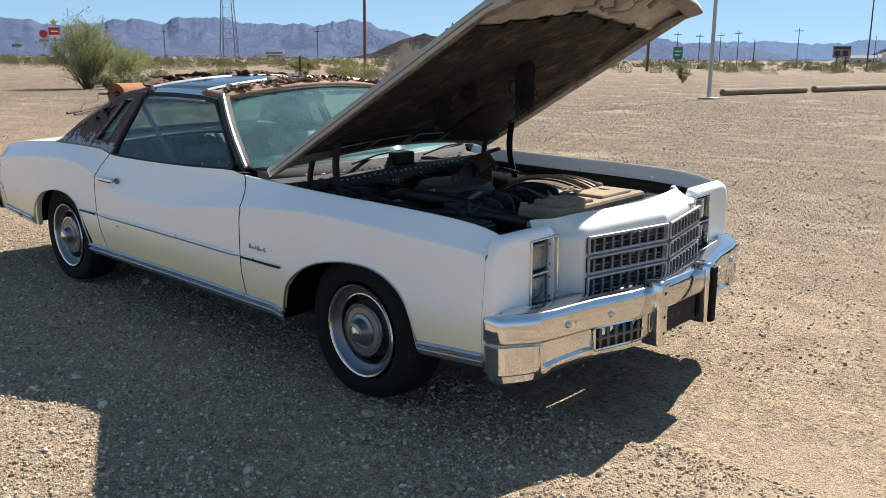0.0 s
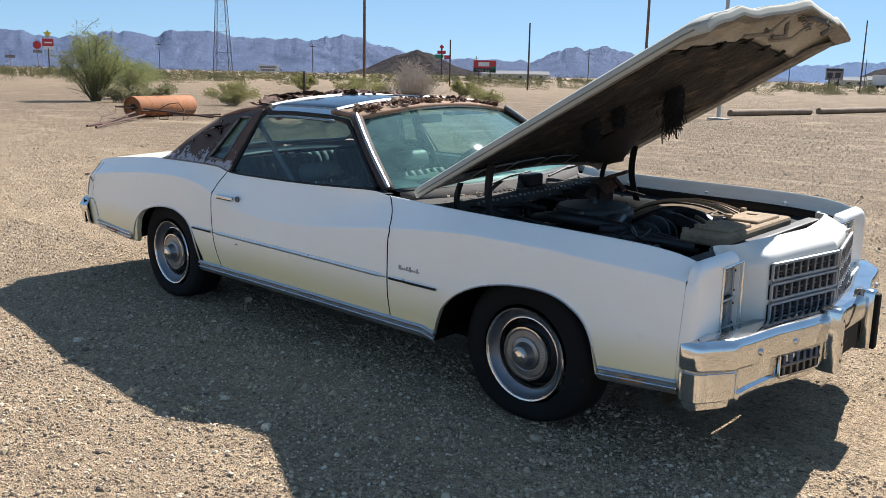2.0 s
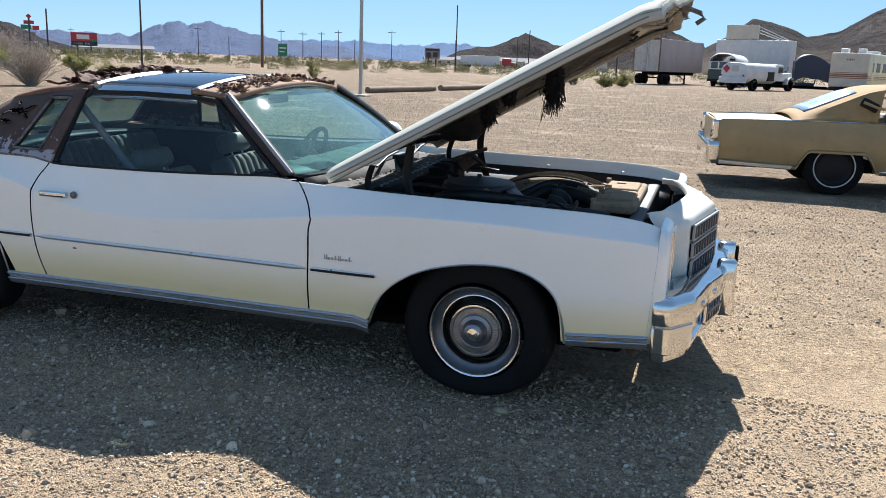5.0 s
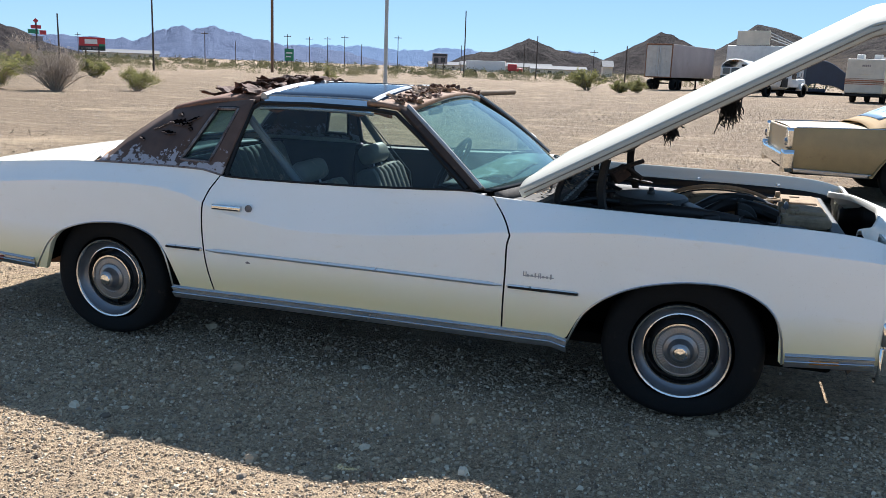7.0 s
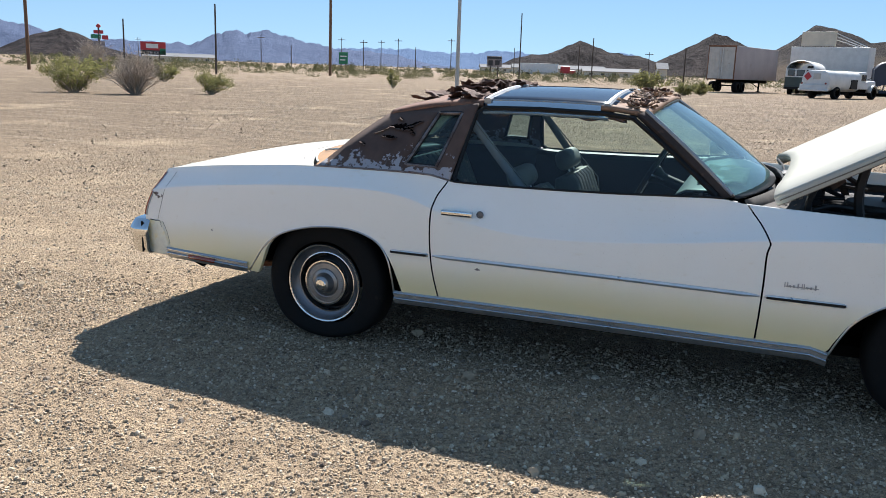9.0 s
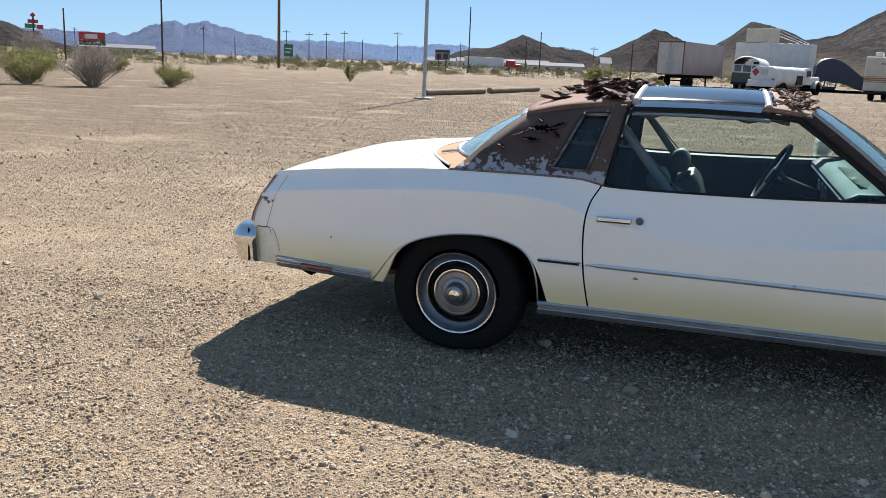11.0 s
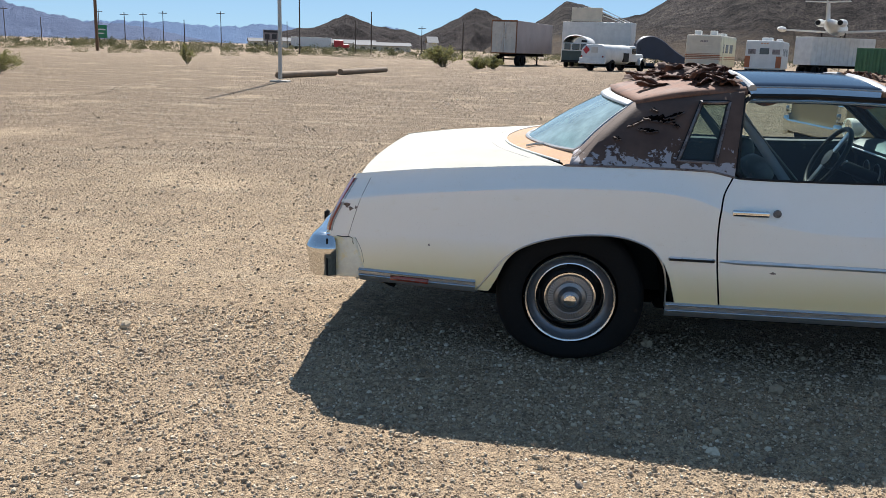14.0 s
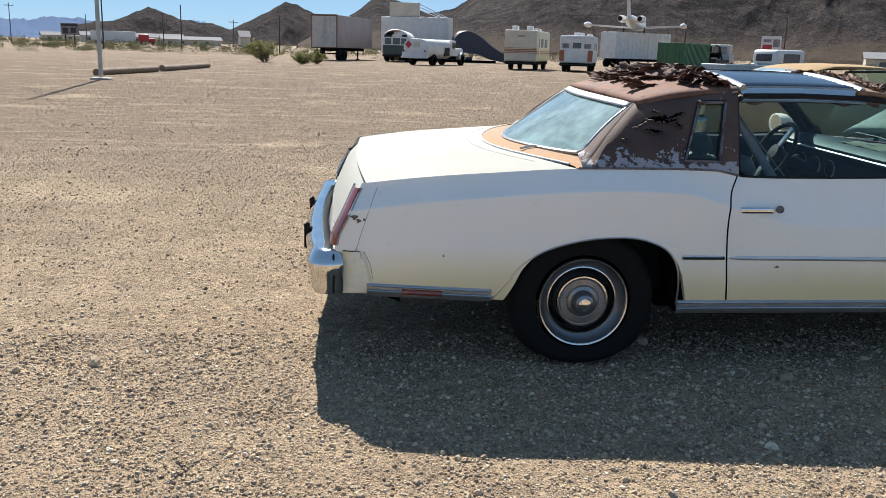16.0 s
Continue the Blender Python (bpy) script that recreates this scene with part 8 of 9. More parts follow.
LP = root("lamp_pole", (-11.4, 28.2, 0), "pale steel pole in a concrete foot on the lot", "pole")
tube("shaft", [(0, 0, 0.1), (0, 0, 4), (0.02, 0, 11)], [0.078, 0.07, 0.055], M_GREYPOLE, LP, "", 14)
block("concrete_foot", (-0.34, -0.3, -0.05), (0.34, 0.3, 0.07), M_CONCRETE, LP, "cracked concrete foot", 0.04)
M_LOG = mat("bleached_log", (0.24, 0.17, 0.11), 0.9, 0, 0.4, 4, 40, 0.4, 0.006, (0.22, 0.15, 0.10), 0.55)
for (xa, ya), (xb, yb) in (((-12.5, 31.6), (-11.5, 38.0)), ((-11.45, 39.0), (-10.6, 47.5))):
    lg = root("parking_log", (xa, ya, 0), "weathered log laid as a parking stop", "log", group="logs on the lot")
    n = 14
    tube("log", [((xb - xa) * k / n + 0.05 * noise.noise((k, xa, 0)), (yb - ya) * k / n, 0.135 + 0.02 * noise.noise((k, 3, xa))) for k in range(n + 1)], [0.15 + 0.025 * noise.noise((k * 0.7, 9, ya)) for k in range(n + 1)], M_LOG, lg, "", 12)
pole("wooden_pole", -66.5, 59.5, 14, 0.17, M_WOOD, "tall brown wooden utility pole")
pole("wooden_pole", -54.0, 96.5, 17, 0.20, M_WOOD, "tall brown wooden utility pole")
GP = "utility poles along the road"
for az, d, h, arm in ((-36.9, 92, 7.2, False), (-33.2, 240, 8.5, True), (-31.3, 230, 6, False), (-28.0, 250, 9, True), (-26.6, 230, 8, True), (-25.4, 260, 9, True), (-24.3, 240, 9, True), (-23.2, 200, 6, False), (-20.8, 240, 9.5, True), (-16.6, 260, 8, False), (-16.36, 139, 10.5, False), (-12.4, 190, 7, False), (-11.54, 156, 7.6, False), (-7.9, 240, 7.5, True), (-5.6, 130, 5.5, False), (-51.4, 240, 9, True), (-61.0, 260, 9, True), (-64.4, 230, 9, True), (21.2, 180, 10, False), (27.2, 150, 8, False), (-40.6, 300, 8, True), (-42.3, 110, 6, False)):
    pole("utility_pole", *at(az, d), h, 0.11, M_DARKPOLE, "thin dark utility pole beside the road", arm, GP)
pole("fence_post", -40.3, 30.8, 1.55, 0.10, M_DARKPOLE, "short dark post standing on the lot")

M_TOWER = mat("weathered_tower_steel", (0.13, 0.135, 0.15), 0.7, 0.3, 0.2, 1, 8, 0, 0.001)
TW = root("lattice_tower", (*at(-57.0, 520), 0), "steel lattice radio tower on the plain", "tower", -20)
for sx, sy in ((-1, -1), (1, -1), (1, 1), (-1, 1)):
    tube("leg", [(sx * 4.6, sy * 4.6, 0), (sx * 1.2, sy * 1.2, 70)], 0.20, M_TOWER, TW, "", 6)
for k in range(12):
    z0, z1 = 70 * k / 12, 70 * (k + 1) / 12
    a, b2 = 4.6 - 3.4 * z0 / 70, 4.6 - 3.4 * z1 / 70
    for (sx, sy), (tx, ty) in (((-1, -1), (1, -1)), ((1, -1), (1, 1)), ((1, 1), (-1, 1)), ((-1, 1), (-1, -1))):
        tube("brace", [(sx * a, sy * a, z0), (tx * b2, ty * b2, z1)], 0.075, M_TOWER, TW, "", 4)
        tube("brace", [(tx * a, ty * a, z0), (sx * b2, sy * b2, z1)], 0.075, M_TOWER, TW, "", 4)
        tube("ring", [(sx * b2, sy * b2, z1), (tx * b2, ty * b2, z1)], 0.075, M_TOWER, TW, "", 4)


def billboard(az, d, w, h, z, face, label, bars, posts=2, turn=None):
    x, y = at(az, d)
    b = root("billboard", (x, y, 0), label, "billboard", -az if turn is None else turn)
    p = block("panel", (-w / 2, -0.1, z), (w / 2, 0.1, z + h), face, b, "", 0.02)
    for x0, z0, x1, z1, m in bars:
        block("printed_bar", (-w / 2 + w * x0, -0.125, z + h * z0), (-w / 2 + w * x1, -0.098, z + h * z1), m, p, "", 0.0)
    for k in range(posts):
        px = -w / 2 + w * (k + 0.5) / posts
        tube("post", [(px, 0, -0.2), (px, 0, z + 0.2)], 0.14, M_DARKPOLE, b, "", 8)


M_DKPANEL = mat("dark_panel", (0.03, 0.03, 0.032), 0.5, 0, 0.2, 2, 30, 0, 0.001)
billboard(-40.0, 190, 5.0, 2.6, 2.2, M_REDSIGN, "red roadside billboard with a black strip below", ((0.22, 0.50, 0.70, 0.85, M_WHITE), (0.0, 0.0, 1.0, 0.34, M_DKPANEL), (0.08, 0.08, 0.45, 0.24, M_WHITE), (0.52, 0.08, 0.72, 0.24, M_WHITE), (0.76, 0.05, 1.0, 0.5, M_GREENSIGN)))
billboard(-18.0, 165, 2.9, 2.0, 2.0, M_SIGNGREY, "faded billboard with dark print", ((0.05, 0.75, 0.95, 0.95, M_DKPANEL), (0.1, 0.12, 0.4, 0.6, M_DKPANEL), (0.55, 0.15, 0.85, 0.62, M_DKPANEL)))
billboard(26.4, 140, 2.9, 2.3, 2.6, M_WHITE, "white billboard with a red and grey picture", ((0.08, 0.15, 0.55, 0.45, M_REDSIGN), (0.6, 0.3, 0.92, 0.8, M_SIGNGREY), (0.1, 0.6, 0.5, 0.8, M_SIGNGREY)))
billboard(-54.2, 430, 10, 3.6, 1.0, M_WHITE, "white sign board near the tower", ((0.1, 0.55, 0.9, 0.8, M_SIGNGREY), (0.15, 0.2, 0.85, 0.42, M_SIGNGREY)))
billboard(-27.9, 236, 2.4, 3.2, 1.6, M_GREENSIGN, "green road sign beside the far road", ((0.15, 0.6, 0.85, 0.7, M_WHITE), (0.15, 0.3, 0.7, 0.4, M_WHITE)))
ST = root("roadside_sign_tower", (*at(-42.9, 275), 0), "tall roadside sign with stacked red and green panels", "sign", 42)
tube("mast", [(0, 0, 0), (0, 0, 9.6)], 0.25, M_DARKPOLE, ST, "", 8)
for z0, z1, x0, x1, m in ((8.0, 9.0, -1.4, 1.3, M_REDSIGN), (6.6, 7.8, -2.2, 0.6, M_GREENSIGN), (6.4, 7.6, 0.8, 2.6, M_REDSIGN), (4.6, 5.9, -1.6, 1.6, M_SIGNGREY)):
    block("panel", (x0, -0.2, z0), (x1, 0.2, z1), m, ST, "", 0.03)
bm = bmesh.new()
box(bm, (-0.55, -0.15, -0.55), (0.55, 0.15, 0.55), 0.1, pose(0, 0, 10.2, 0, 45, 0))
part("top_ornament", bm, M_REDSIGN, ST)
M_STAR = mat("yellow_sign", (0.55, 0.42, 0.05), 0.5, 0, 0.15, 2, 40, 0, 0.001)
SG = root("star_sign", (*at(-67.2, 420), 0), "red and white sign with a yellow star on a dark mast", "sign", 67)
tube("mast", [(0, 0, 0), (0, 0, 9.5)], 0.3, M_DARKPOLE, SG, "", 6)
block("red_panel", (-2.3, -0.2, 10.4), (2.3, 0.2, 13.6), M_REDSIGN, SG, "", 0.03)
block("white_panel", (-1.9, -0.2, 9.0), (2.3, 0.2, 10.3), M_WHITE, SG, "", 0.03)
block("print_bar", (-1.4, -0.25, 11.6), (1.5, -0.19, 12.2), M_WHITE, SG, "", 0.0)
bm = bmesh.new()
tips = [Vector((r * math.sin(k * math.pi / 5), 0, 15.6 + r * math.cos(k * math.pi / 5))) for k in range(10) for r in ((2.0, 0.85)[k % 2],)]
front, rear = [bm.verts.new(q + Vector((0, -0.2, 0))) for q in tips], [bm.verts.new(q + Vector((0, 0.2, 0))) for q in tips]
bm.faces.new(front)
bm.faces.new(rear[::-1])
for k in range(10):
    bm.faces.new((front[k], rear[k], rear[(k + 1) % 10], front[(k + 1) % 10]))
part("star", bm, M_STAR, SG, "yellow star on top")
for az, d, h, lab, m in ((-67.8, 420, 7.4, "round red sign on a thin mast far off", M_REDSIGN), (-69.3, 420, 5.0, "small dark sign on a mast far off", M_SIGNGREY)):
    sg = root("distant_sign", (*at(az, d), 0), lab, "sign", -az)
    tube("mast", [(0, 0, 0), (0, 0, h + 2.2)], 0.2, M_SIGNGREY, sg, "", 6)
    block("panel", (-1.9, -0.2, h), (1.9, 0.2, h + 1.3), M_SIGNGREY, sg, "", 0.03)
    if m is M_REDSIGN:
        lathe("disc", [(0.0, -0.25), (1.5, -0.2), (1.7, -0.05), (1.7, 0.15), (0.0, 0.2)], m, sg, "round red disc", 20, "y", (0, 0, h + 3.4))

M_SHEETROOF = mat("dull_sheet_roof", (0.20, 0.20, 0.20), 0.9, 0.0, 0.2, 1, 8, 0)
# low buildings, road traffic standing far off
for az, d, w, h, lab, m in ((-13.6, 420, 44, 4.6, "long low building with a pale metal roof", M_WHITE), (-10.2, 380, 24, 3.6, "low pale roadside building", M_BEIGE), (-38.0, 420, 32, 4.0, "low pale roadside building", M_WHITE), (-17.5, 480, 20, 4.4, "low pale roadside building", M_BEIGE), (34, 190, 14, 3.4, "low white building below the hill", M_WHITE), (-7.0, 330, 3.4, 6.0, "white water tank on the plain", M_WHITE)):
    x, y = at(az, d)
    hb = root("low_building", (x, y, 0), lab, "building", -az + 6)
    block("wall", (-w / 2, 0, 0), (w / 2, 8, h * 0.62), M_BEIGE, hb, "", 0.05)
    rows = [[(xx, yy, zz) for yy, zz in ((-0.6, h * 0.62), (4, h), (8.6, h * 0.62))] for xx in (-w / 2 - 0.5, w / 2 + 0.5)]
    sheet("roof", rows, M_SHEETROOF, hb, "", 0.15, smooth=False)
    for k in range(max(1, int(w / 5))):
        xx = -w / 2 + 2.5 + 5 * k
        if xx + 1.5 < w / 2:
            block("window", (xx, -0.06, h * 0.2), (xx + 1.5, 0.02, h * 0.45), M_WINDOW, hb, "", 0.0)
SM = root("red_semi_truck", (*at(-13.2, 300), 0), "red semi truck with a white trailer on the road", "truck", 100)
block("trailer", (-1.3, 2.5, 1.1), (1.3, 16, 4.1), M_WHITE, SM, "white trailer", 0.05)
bm = bmesh.new()
box(bm, (-1.2, -1.6, 1.0), (1.2, 1.6, 3.4), 0.25)
box(bm, (-1.0, -3.6, 0.8), (1.0, -1.4, 2.1), 0.3)
part("tractor", bm, M_REDSIGN, SM, "red tractor")
for y in (-2.8, 0.8, 13.0, 14.4):
    for x in (-1.0, 1.0):
        plain_wheel(SM, x, y, 0.5, 0.4, 1).rotation_euler = (0, 0, math.radians(90))

# rusty tank with pipes on the lot
TK = root("rusty_tank", (-21.95, 10.6, 0), "rusty cylindrical tank lying among rusty pipes", "tank", 112)
rows = []
for x, r in ((-1.33, 0.02), (-1.34, 0.27), (-1.36, 0.295), (-1.40, 0.30), (-1.40, 0.325), (-1.37, 0.330), (0.0, 0.328), (1.37, 0.330), (1.40, 0.31), (1.40, 0.02)):
    rows.append([(x + 0.006 * math.sin(5 * a), r * math.cos(a), 0.33 + r * math.sin(a)) for a in lin(0, 2 * math.pi, 33)[:-1]])
M_OLDPIPE = mat("dark_rusty_pipe", (0.085, 0.042, 0.028), 0.9, 0, 0.4, 12, 70, 0.3, 0.003, (0.15, 0.07, 0.04), 0.58)
M_TANK = mat("orange_rust", (0.34, 0.13, 0.048), 0.85, 0, 0.4, 3, 40, 0.3, 0.004, (0.17, 0.06, 0.03), 0.55)
sheet("shell", rows, M_TANK, TK, "orange rusty shell", close_u=True)
sheet("hub_plate", [[(x, r * math.cos(a), 0.33 + r * math.sin(a)) for a in lin(0, 2 * math.pi, 17)[:-1]] for x, r in ((-1.33, 0.11), (-1.37, 0.10), (-1.38, 0.01))], M_BLACK, TK, "dark hub of the end plate", close_u=True)
tube("axle_pipe", [(-1.85, 0.25, 0.36), (-1.40, 0.0, 0.33), (-0.37, -2.22, 0.06)], 0.030, M_OLDPIPE, TK, "", 8)
for a, b2 in (((-5.9, -2.7, 0.05), (-1.5, -0.55, 0.12)), ((-5.1, -2.15, 0.05), (-1.7, -0.35, 0.20)), ((-5.5, -2.05, 0.04), (-2.3, -0.75, 0.06)), ((-1.5, -0.42, 0.24), (0.5, -0.9, 0.20)), ((-0.9, -0.9, 0.16), (0.2, -2.4, 0.05)), ((-0.2, -0.55, 0.05), (1.6, -1.1, 0.05))):
    tube("loose_pipe", [a, b2], 0.027, M_OLDPIPE, TK, "rusty loose pipe", 8)
for rod in ([(-4.6, -1.6, 0.03), (-4.2, -1.4, 0.20), (-3.0, -0.75, 0.22), (-2.6, -0.45, 0.38), (-2.2, -0.7, 0.36)], [(-2.0, -1.0, 0.25), (-1.9, -1.25, 0.04), (-2.3, -1.0, 0.05), (-2.5, -0.7, 0.22)], [(-1.8, -1.3, 0.30), (-1.7, -1.6, 0.48), (-1.5, -1.8, 0.52), (-1.5, -2.0, 0.30), (-1.7, -2.1, 0.05), (-1.55, -2.15, 0.06), (-1.4, -2.1, 0.30)], [(-1.9, -1.3, 0.22), (-2.1, -1.6, 0.05), (-1.9, -1.7, 0.04), (-1.85, -1.75, 0.28)]):
    tube("bent_rod", rod, 0.013, M_OLDPIPE, TK, "bent rusty rod", 6)


# ---- plants ----
M_PALO = leafy("palo_verde_leaf", [(0.16, 0.185, 0.070), (0.22, 0.245, 0.095), (0.28, 0.29, 0.13), (0.19, 0.205, 0.08)])
M_CREO = leafy("creosote_leaf", [(0.15, 0.150, 0.050), (0.21, 0.205, 0.075), (0.28, 0.255, 0.105), (0.17, 0.165, 0.058)])
M_GREYLEAF = leafy("pale_sage_leaf", [(0.17, 0.165, 0.085), (0.22, 0.21, 0.12), (0.19, 0.17, 0.09)])
M_TWIG = mat("dry_twig", (0.42, 0.35, 0.28), 0.9, 0, 0.3, 12, 80, 0.2, 0.002)
M_BARK = mat("desert_bark", (0.13, 0.115, 0.06), 0.9, 0, 0.3, 9, 60, 0.3, 0.004)


def twig_mesh(paths, sides=4):
    verts, faces = [], []
    for pts, rad in paths:
        rows = tube_rows(pts, rad, sides)
        v, f = grid(rows, close_u=True)
        o = len(verts)
        verts += v
        faces += [tuple(i + o for i in q) for q in f]
    return verts, faces


def shrub(name, x, y, w, h, stems, leaves, material, seed, label, category="bush", dead=False, leaf=0.03, open_=0.5):
    """Stems fan out from one foot and fork; small leaves sit round the outer twigs."""
    rnd = random.Random(seed)
    s = root(name, (x, y, 0), label, category)
    paths, tips = [], []
    for k in range(stems):
        a, spread = rnd.uniform(0, 6.283), rnd.uniform(0.15, 1.0) ** 0.7
        top = Vector((w / 2 * spread * math.cos(a), w / 2 * spread * math.sin(a), h * (1 - 0.55 * spread ** 2) * rnd.uniform(0.7, 1.0)))
        foot = Vector((0.05 * w * math.cos(a), 0.05 * w * math.sin(a), 0))
        midp = foot.lerp(top, 0.5) + Vector((0, 0, h * 0.10)) + Vector((rnd.uniform(-1, 1), rnd.uniform(-1, 1), 0)) * w * 0.05
        pts = [foot, foot.lerp(midp, 0.5), midp, midp.lerp(top, 0.5), top]
        r0 = 0.012 * h ** 0.8
        paths.append((pts, [r0 * 1.0, r0 * 0.8, r0 * 0.6, r0 * 0.4, r0 * 0.2]))
        for j in range(4 if not dead else 9):
            t = rnd.uniform(0.12, 0.95)
            i = min(3, int(t * 4))
            p = pts[i].lerp(pts[i + 1], t * 4 - i)
            d = Vector((rnd.uniform(-1, 1), rnd.uniform(-1, 1), rnd.uniform(0.0, 1.0))).normalized() * (h * rnd.uniform(0.12, 0.3))
            e = p + d
            paths.append(([p, p.lerp(e, 0.5) + Vector((0, 0, 0.02 * h)), e], [r0 * 0.4, r0 * 0.3, r0 * 0.12]))
            tips.append((p, e))
            if dead:
                for q in range(3):
                    f = p.lerp(e, rnd.uniform(0.4, 1.0))
                    g = f + Vector((rnd.uniform(-1, 1), rnd.uniform(-1, 1), rnd.uniform(-0.3, 0.8))).normalized() * h * 0.12
                    paths.append(([f, g], [r0 * 0.22, r0 * 0.08]))
        tips.append((pts[3], top))
    put("branchwork", mesh_data("branchwork", *twig_mesh(paths)), M_TWIG if dead or category == "bush" else M_BARK, s, "thin forking stems")
    if not dead:
        verts, faces = [], []
        for k in range(leaves):
            p, e = rnd.choice(tips)
            c = p.lerp(e, rnd.random()) + Vector((rnd.gauss(0, 1), rnd.gauss(0, 1), rnd.gauss(0, 0.8))) * (0.045 * w * open_ + 0.02)
            if c.z < 0.02:
                continue
            u = Vector((rnd.gauss(0, 1), rnd.gauss(0, 1), rnd.gauss(0, 1))).normalized()
            v = u.orthogonal().normalized()
            sz = leaf * rnd.uniform(0.6, 1.5)
            o = len(verts)
            verts += [c - u * sz, c + v * sz * 0.5, c + u * sz, c - v * sz * 0.5]
            faces.append((o, o + 1, o + 2, o + 3))
        me = bpy.data.meshes.new("crown")
        me.from_pydata([tuple(q) for q in verts], [], faces)
        put("crown", me, material, s, "feathery crown of small leaves")
    return s


shrub("palo_verde", -35.35, 14.85, 3.5, 3.6, 60, 16000, M_PALO, 1, "airy yellow-green palo verde tree", "tree", leaf=0.032, open_=0.75)
shrub("palo_verde", -37.9, 18.1, 3.7, 2.2, 56, 15000, M_PALO, 2, "low rounded yellow-green desert bush", leaf=0.030, open_=0.75)
shrub("sage_bush", -33.6, 15.4, 2.4, 0.8, 24, 2200, M_GREYLEAF, 3, "low pale grey-green bush", leaf=0.05)
shrub("sage_bush", -34.6, 17.6, 2.6, 0.9, 24, 2200, M_GREYLEAF, 4, "low pale grey-green bush", leaf=0.05)
shrub("creosote_bush", -28.9, 17.9, 2.5, 1.15, 44, 6500, M_CREO, 5, "open green creosote bush", leaf=0.028)
shrub("creosote_bush", -25.7, 22.6, 2.9, 1.55, 54, 9500, M_CREO, 6, "full green creosote bush", leaf=0.030)
shrub("dead_bush", -23.3, 23.4, 2.9, 1.85, 85, 0, M_TWIG, 7, "bare dry grey bush", dead=True)
shrub("dead_bush", -51.0, 51.0, 3.4, 2.9, 70, 0, M_TWIG, 8, "bare dry grey bush", dead=True)
shrub("creosote_bush", -36.3, 41.5, 2.2, 1.3, 24, 2200, M_CREO, 9, "open green creosote bush", leaf=0.06)
shrub("creosote_bush", -22.0, 26.6, 1.9, 1.0, 36, 5000, M_CREO, 16, "open green creosote bush", leaf=0.028)
shrub("ocotillo", -23.4, 48.6, 0.9, 1.4, 14, 900, M_CREO, 10, "small upright desert plant", leaf=0.05)
shrub("creosote_bush", -9.3, 68.5, 3.4, 2.0, 30, 3200, M_CREO, 11, "full green creosote bush", leaf=0.08)
shrub("creosote_bush", -6.0, 63.5, 2.0, 1.0, 24, 2000, M_CREO, 12, "low green creosote bush", leaf=0.06)
shrub("creosote_bush", -5.0, 66.5, 2.2, 1.1, 24, 2000, M_CREO, 13, "low green creosote bush", leaf=0.06)
shrub("creosote_bush", -44.0, 44.0, 3.0, 1.4, 26, 2400, M_CREO, 14, "open green creosote bush", leaf=0.07)
shrub("creosote_bush", -52.0, 40.0, 3.0, 1.4, 26, 2400, M_CREO, 15, "open green creosote bush", leaf=0.07)


def brush(name, material, seed, count, az0, az1, d0, d1, label):
    """Scrub along the road and over the plain, too many to count."""
    rnd = random.Random(seed)
    verts, faces = [], []
    for k in range(count):
        az, d = rnd.uniform(az0, az1), d0 * (d1 / d0) ** rnd.random()
        cx, cy = at(az, d)
        w, h = rnd.uniform(0.9, 2.6) * (1 + d / 500), rnd.uniform(0.5, 1.7) * (1 + d / 700)
        n = 260 if d < 140 else 90 if d < 330 else 42
        big = 0.055 if d < 140 else 0.13 if d < 330 else 0.24
        for j in range(n):
            a, r = rnd.uniform(0, 6.283), rnd.random() ** 0.5
            z = h * rnd.random() * (1 - 0.6 * r * r)
            c = Vector((cx + w / 2 * r * math.cos(a), cy + w / 2 * r * math.sin(a), z))
            u = Vector((rnd.gauss(0, 1), rnd.gauss(0, 1), rnd.gauss(0, 1))).normalized()
            v = u.orthogonal().normalized()
            sz = big * rnd.uniform(0.6, 1.5)
            o = len(verts)
            verts += [c - u * sz, c + v * sz * 0.6, c + u * sz, c - v * sz * 0.6]
            faces.append((o, o + 1, o + 2, o + 3))
    me = bpy.data.meshes.new(name)
    me.from_pydata([tuple(q) for q in verts], [], faces)
    tagged(put(name, me, material), label, "scrub", kind="stuff")


M_SCRUB = leafy("olive_scrub_leaf", [(0.042, 0.046, 0.019), (0.062, 0.066, 0.028), (0.090, 0.086, 0.040), (0.050, 0.056, 0.024)])
M_DRYSCRUB = leafy("dry_scrub_leaf", [(0.10, 0.10, 0.045), (0.14, 0.13, 0.065), (0.12, 0.105, 0.05)])
brush("roadside_scrub", M_SCRUB, 21, 300, -80, -6, 110, 320, "green scrub bushes along the distant road")
brush("plain_scrub", M_DRYSCRUB, 22, 420, -80, 2, 95, 420, "pale dry scrub over the plain")
brush("far_scrub", M_SCRUB, 23, 900, -90, 60, 320, 1500, "dark scrub spread over the far plain")
brush("hill_scrub", M_SCRUB, 24, 160, 3, 45, 130, 320, "scattered scrub below the hill")

# distant road as a paler strip
M_ROAD = mat("pale_road", (0.16, 0.15, 0.14), 1.0, 0, 0.15, 0.3, 5, 0, 0.001)
rows = [[(d * math.sin(radians(az)), d * math.cos(radians(az)), 0.03) for d in (262, 272)] for az in lin(-85, 20, 60)]
tagged(sheet("road", rows, M_ROAD), "pale straight road crossing the plain", "road", kind="structure")


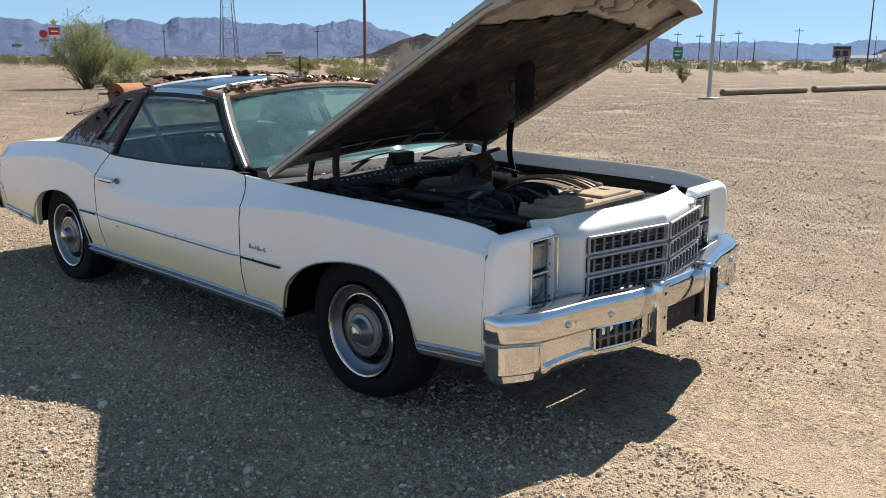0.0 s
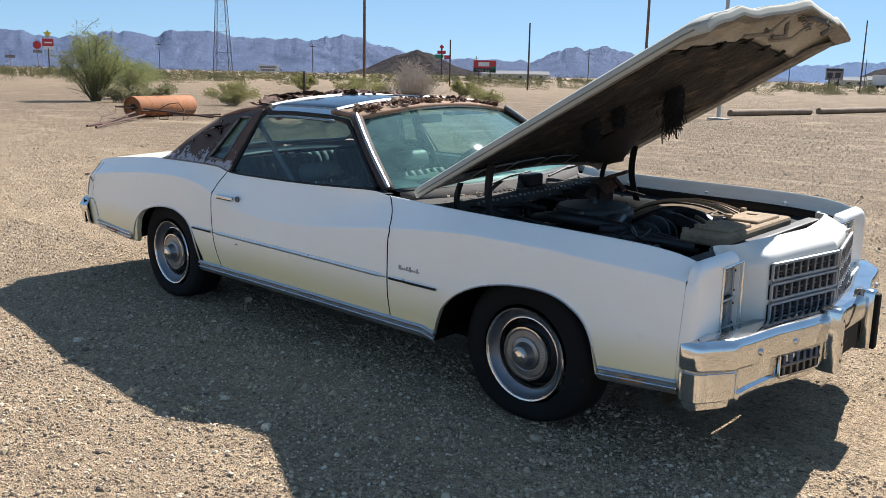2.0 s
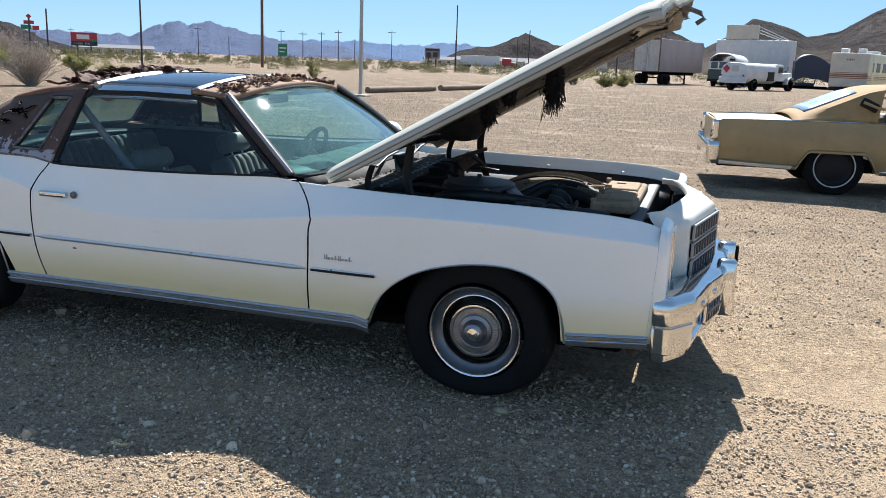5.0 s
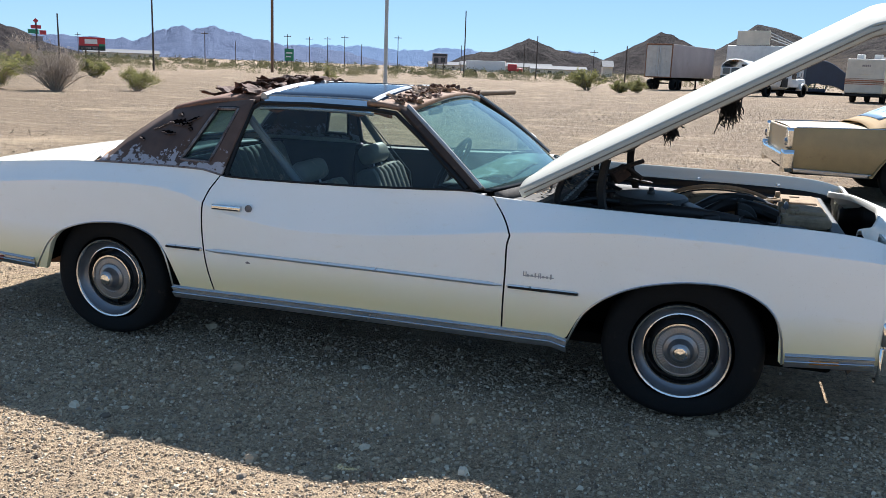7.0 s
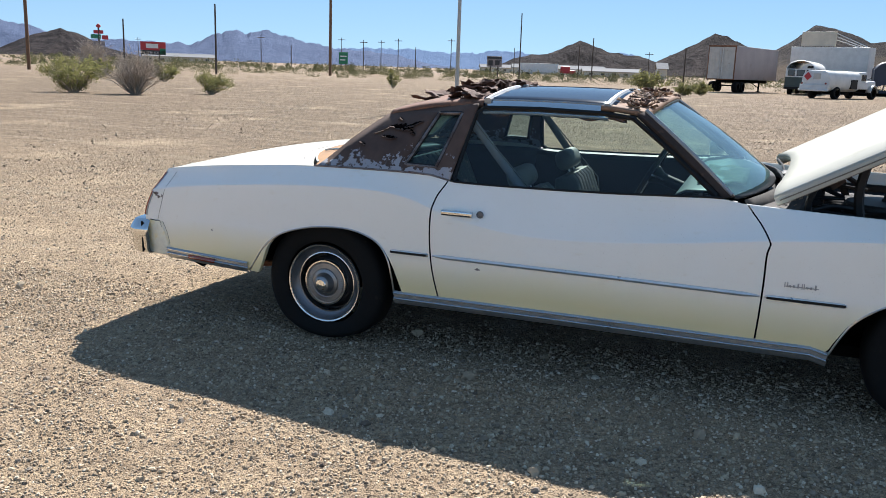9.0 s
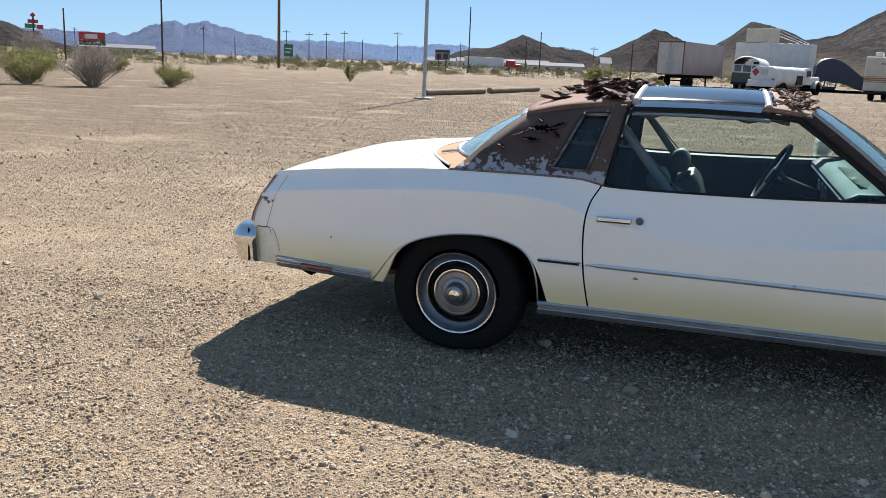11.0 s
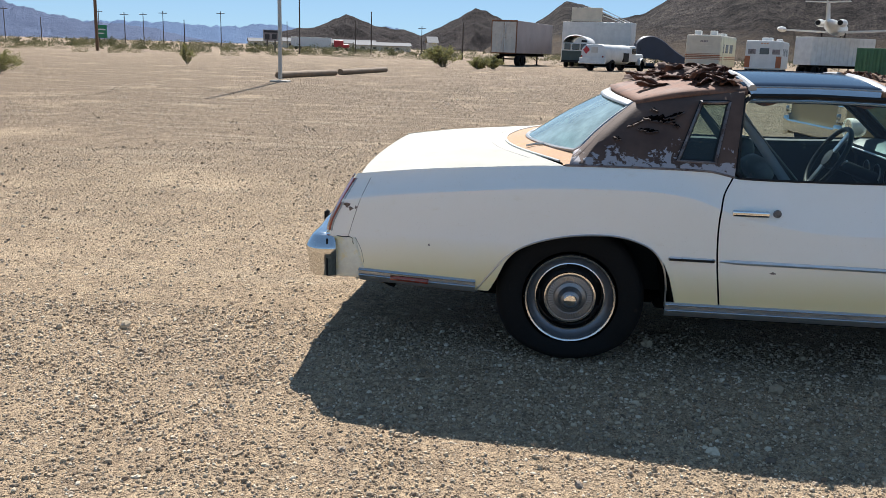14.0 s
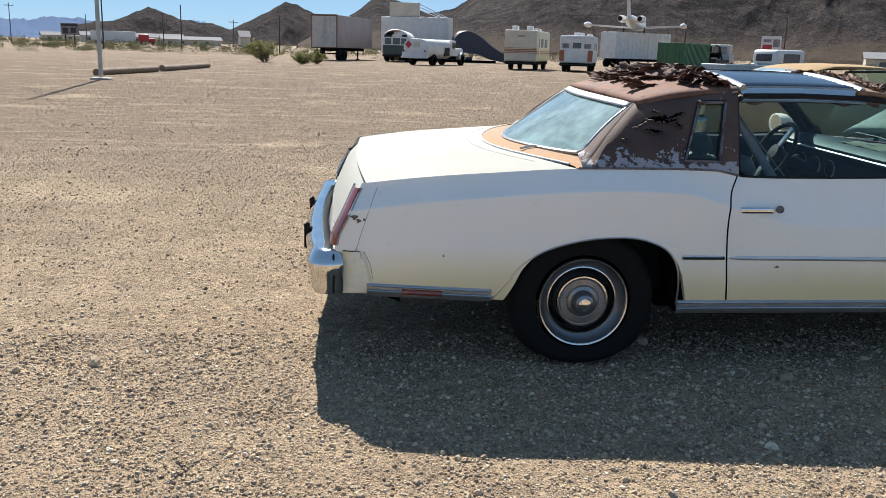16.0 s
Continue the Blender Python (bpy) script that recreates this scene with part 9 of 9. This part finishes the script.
# ---- gravel ----
def stones(name, count, seed, lo, hi, area, material, label, rings):
    """Loose stones as many small angular lumps in one mesh; rings of (height, radius) shape each lump."""
    rs = np.random.RandomState(seed)
    xy = area(rs, count)
    size = lo * (hi / lo) ** (rs.rand(count) ** 2.2)
    n = 5
    ang = rs.rand(count, 1) * 6.283 + np.arange(n) * 6.283 / n
    turn = rs.rand(count) * 6.283
    long_, flat = rs.uniform(0.75, 1.5, count), rs.uniform(0.5, 1.1, count)
    layers = []
    for h, r in rings:
        a = ang + rs.uniform(-0.35, 0.35, (count, n))
        rad = r * rs.uniform(0.7, 1.2, (count, n)) * size[:, None]
        px, py = rad * np.cos(a) * long_[:, None], rad * np.sin(a)
        c, s = np.cos(turn)[:, None], np.sin(turn)[:, None]
        z = (h + (rs.uniform(-0.18, 0.18, (count, n)) if h > 0 else -0.1)) * (size * flat)[:, None]
        gz = np.array([0.012 * noise.noise((x * 0.9, y * 0.9, 0)) + 0.006 * noise.noise((x * 2.3, y * 2.3, 3)) - 0.006 for x, y in xy])[:, None]
        layers.append(np.stack([xy[:, :1] + px * c - py * s, xy[:, 1:] + px * s + py * c, np.broadcast_to(z + gz, px.shape)], 2))
    verts = np.concatenate(layers, 1).reshape(-1, 3)
    per = n * len(rings)
    one = [(j * n + i, j * n + (i + 1) % n, (j + 1) * n + (i + 1) % n, (j + 1) * n + i) for j in range(len(rings) - 1) for i in range(n)]
    cap = tuple((len(rings) - 1) * n + i for i in range(n))
    faces = [tuple(v + k * per for v in f) for k in range(count) for f in (*one, cap)]
    me = bpy.data.meshes.new(name)
    me.from_pydata(verts.tolist(), [], faces)
    tagged(put(name, me, material), label, "gravel", kind="stuff")


def pebbly(name, stops):
    m, n, l, b = shader(name)
    g = n.new("ShaderNodeNewGeometry")
    t = mapped(n, l, "ShaderNodeTexNoise", 60, 4)
    c = ramp(n, l, g.outputs["Random Per Island"], stops).outputs[0]
    c = mixed(n, l, 0.5, c, ramp(n, l, t.outputs[0], [(0.3, (0.55, 0.55, 0.55)), (0.7, (1, 1, 1))]).outputs[0], "MULTIPLY")
    l.new(c, b.inputs["Base Color"])
    b.inputs["Roughness"].default_value = 0.9
    b.inputs["Specular IOR Level"].default_value = 0.2
    return m


M_PEBBLE = pebbly("pebble_mix", [(0.0, (0.16, 0.12, 0.09)), (0.18, (0.42, 0.32, 0.215)), (0.45, (0.56, 0.44, 0.30)), (0.58, (0.32, 0.265, 0.21)), (0.76, (0.54, 0.40, 0.255)), (1.0, (0.74, 0.64, 0.49))])


M_PEBBLE_PALE = pebbly("pale_pebble_mix", [(0.0, (0.20, 0.15, 0.11)), (0.3, (0.32, 0.24, 0.165)), (0.6, (0.43, 0.335, 0.235)), (1.0, (0.62, 0.53, 0.41))])


def close_area(rs, n):
    return np.stack([rs.uniform(-5.2, 4.2, n), rs.uniform(-3.6, -0.4, n)], 1)


def mid_area(rs, n):
    a, r = rs.uniform(-1.5, 0.9, n), 2 + 9 * rs.rand(n) ** 0.7
    return np.stack([r * np.sin(a) - 1.2, r * np.cos(a) - 2.6], 1)


def wide_area(rs, n):
    a, r = rs.uniform(-1.45, 1.25, n), 6 + 34 * rs.rand(n) ** 0.62
    return np.stack([r * np.sin(a) - 0.5, r * np.cos(a) - 2.0], 1)


LUMP, GRAIN = ((0.0, 1.0), (0.6, 0.95), (1.0, 0.5)), ((0.0, 1.0), (1.0, 0.62))
stones("fine_gravel", 85000, 31, 0.003, 0.009, close_area, M_PEBBLE, "fine tan grit covering the ground", GRAIN)
stones("loose_gravel", 14000, 34, 0.005, 0.0135, close_area, M_PEBBLE, "small tan and grey stones covering the ground", LUMP)
stones("lot_grit", 42000, 35, 0.004, 0.013, mid_area, M_PEBBLE, "grit round the cars", GRAIN)
stones("larger_stones", 110, 32, 0.014, 0.034, close_area, M_PEBBLE, "scattered larger rounded stones", LUMP)
stones("lot_gravel", 42000, 33, 0.006, 0.022, wide_area, M_PEBBLE_PALE, "stones scattered over the wide lot", GRAIN)
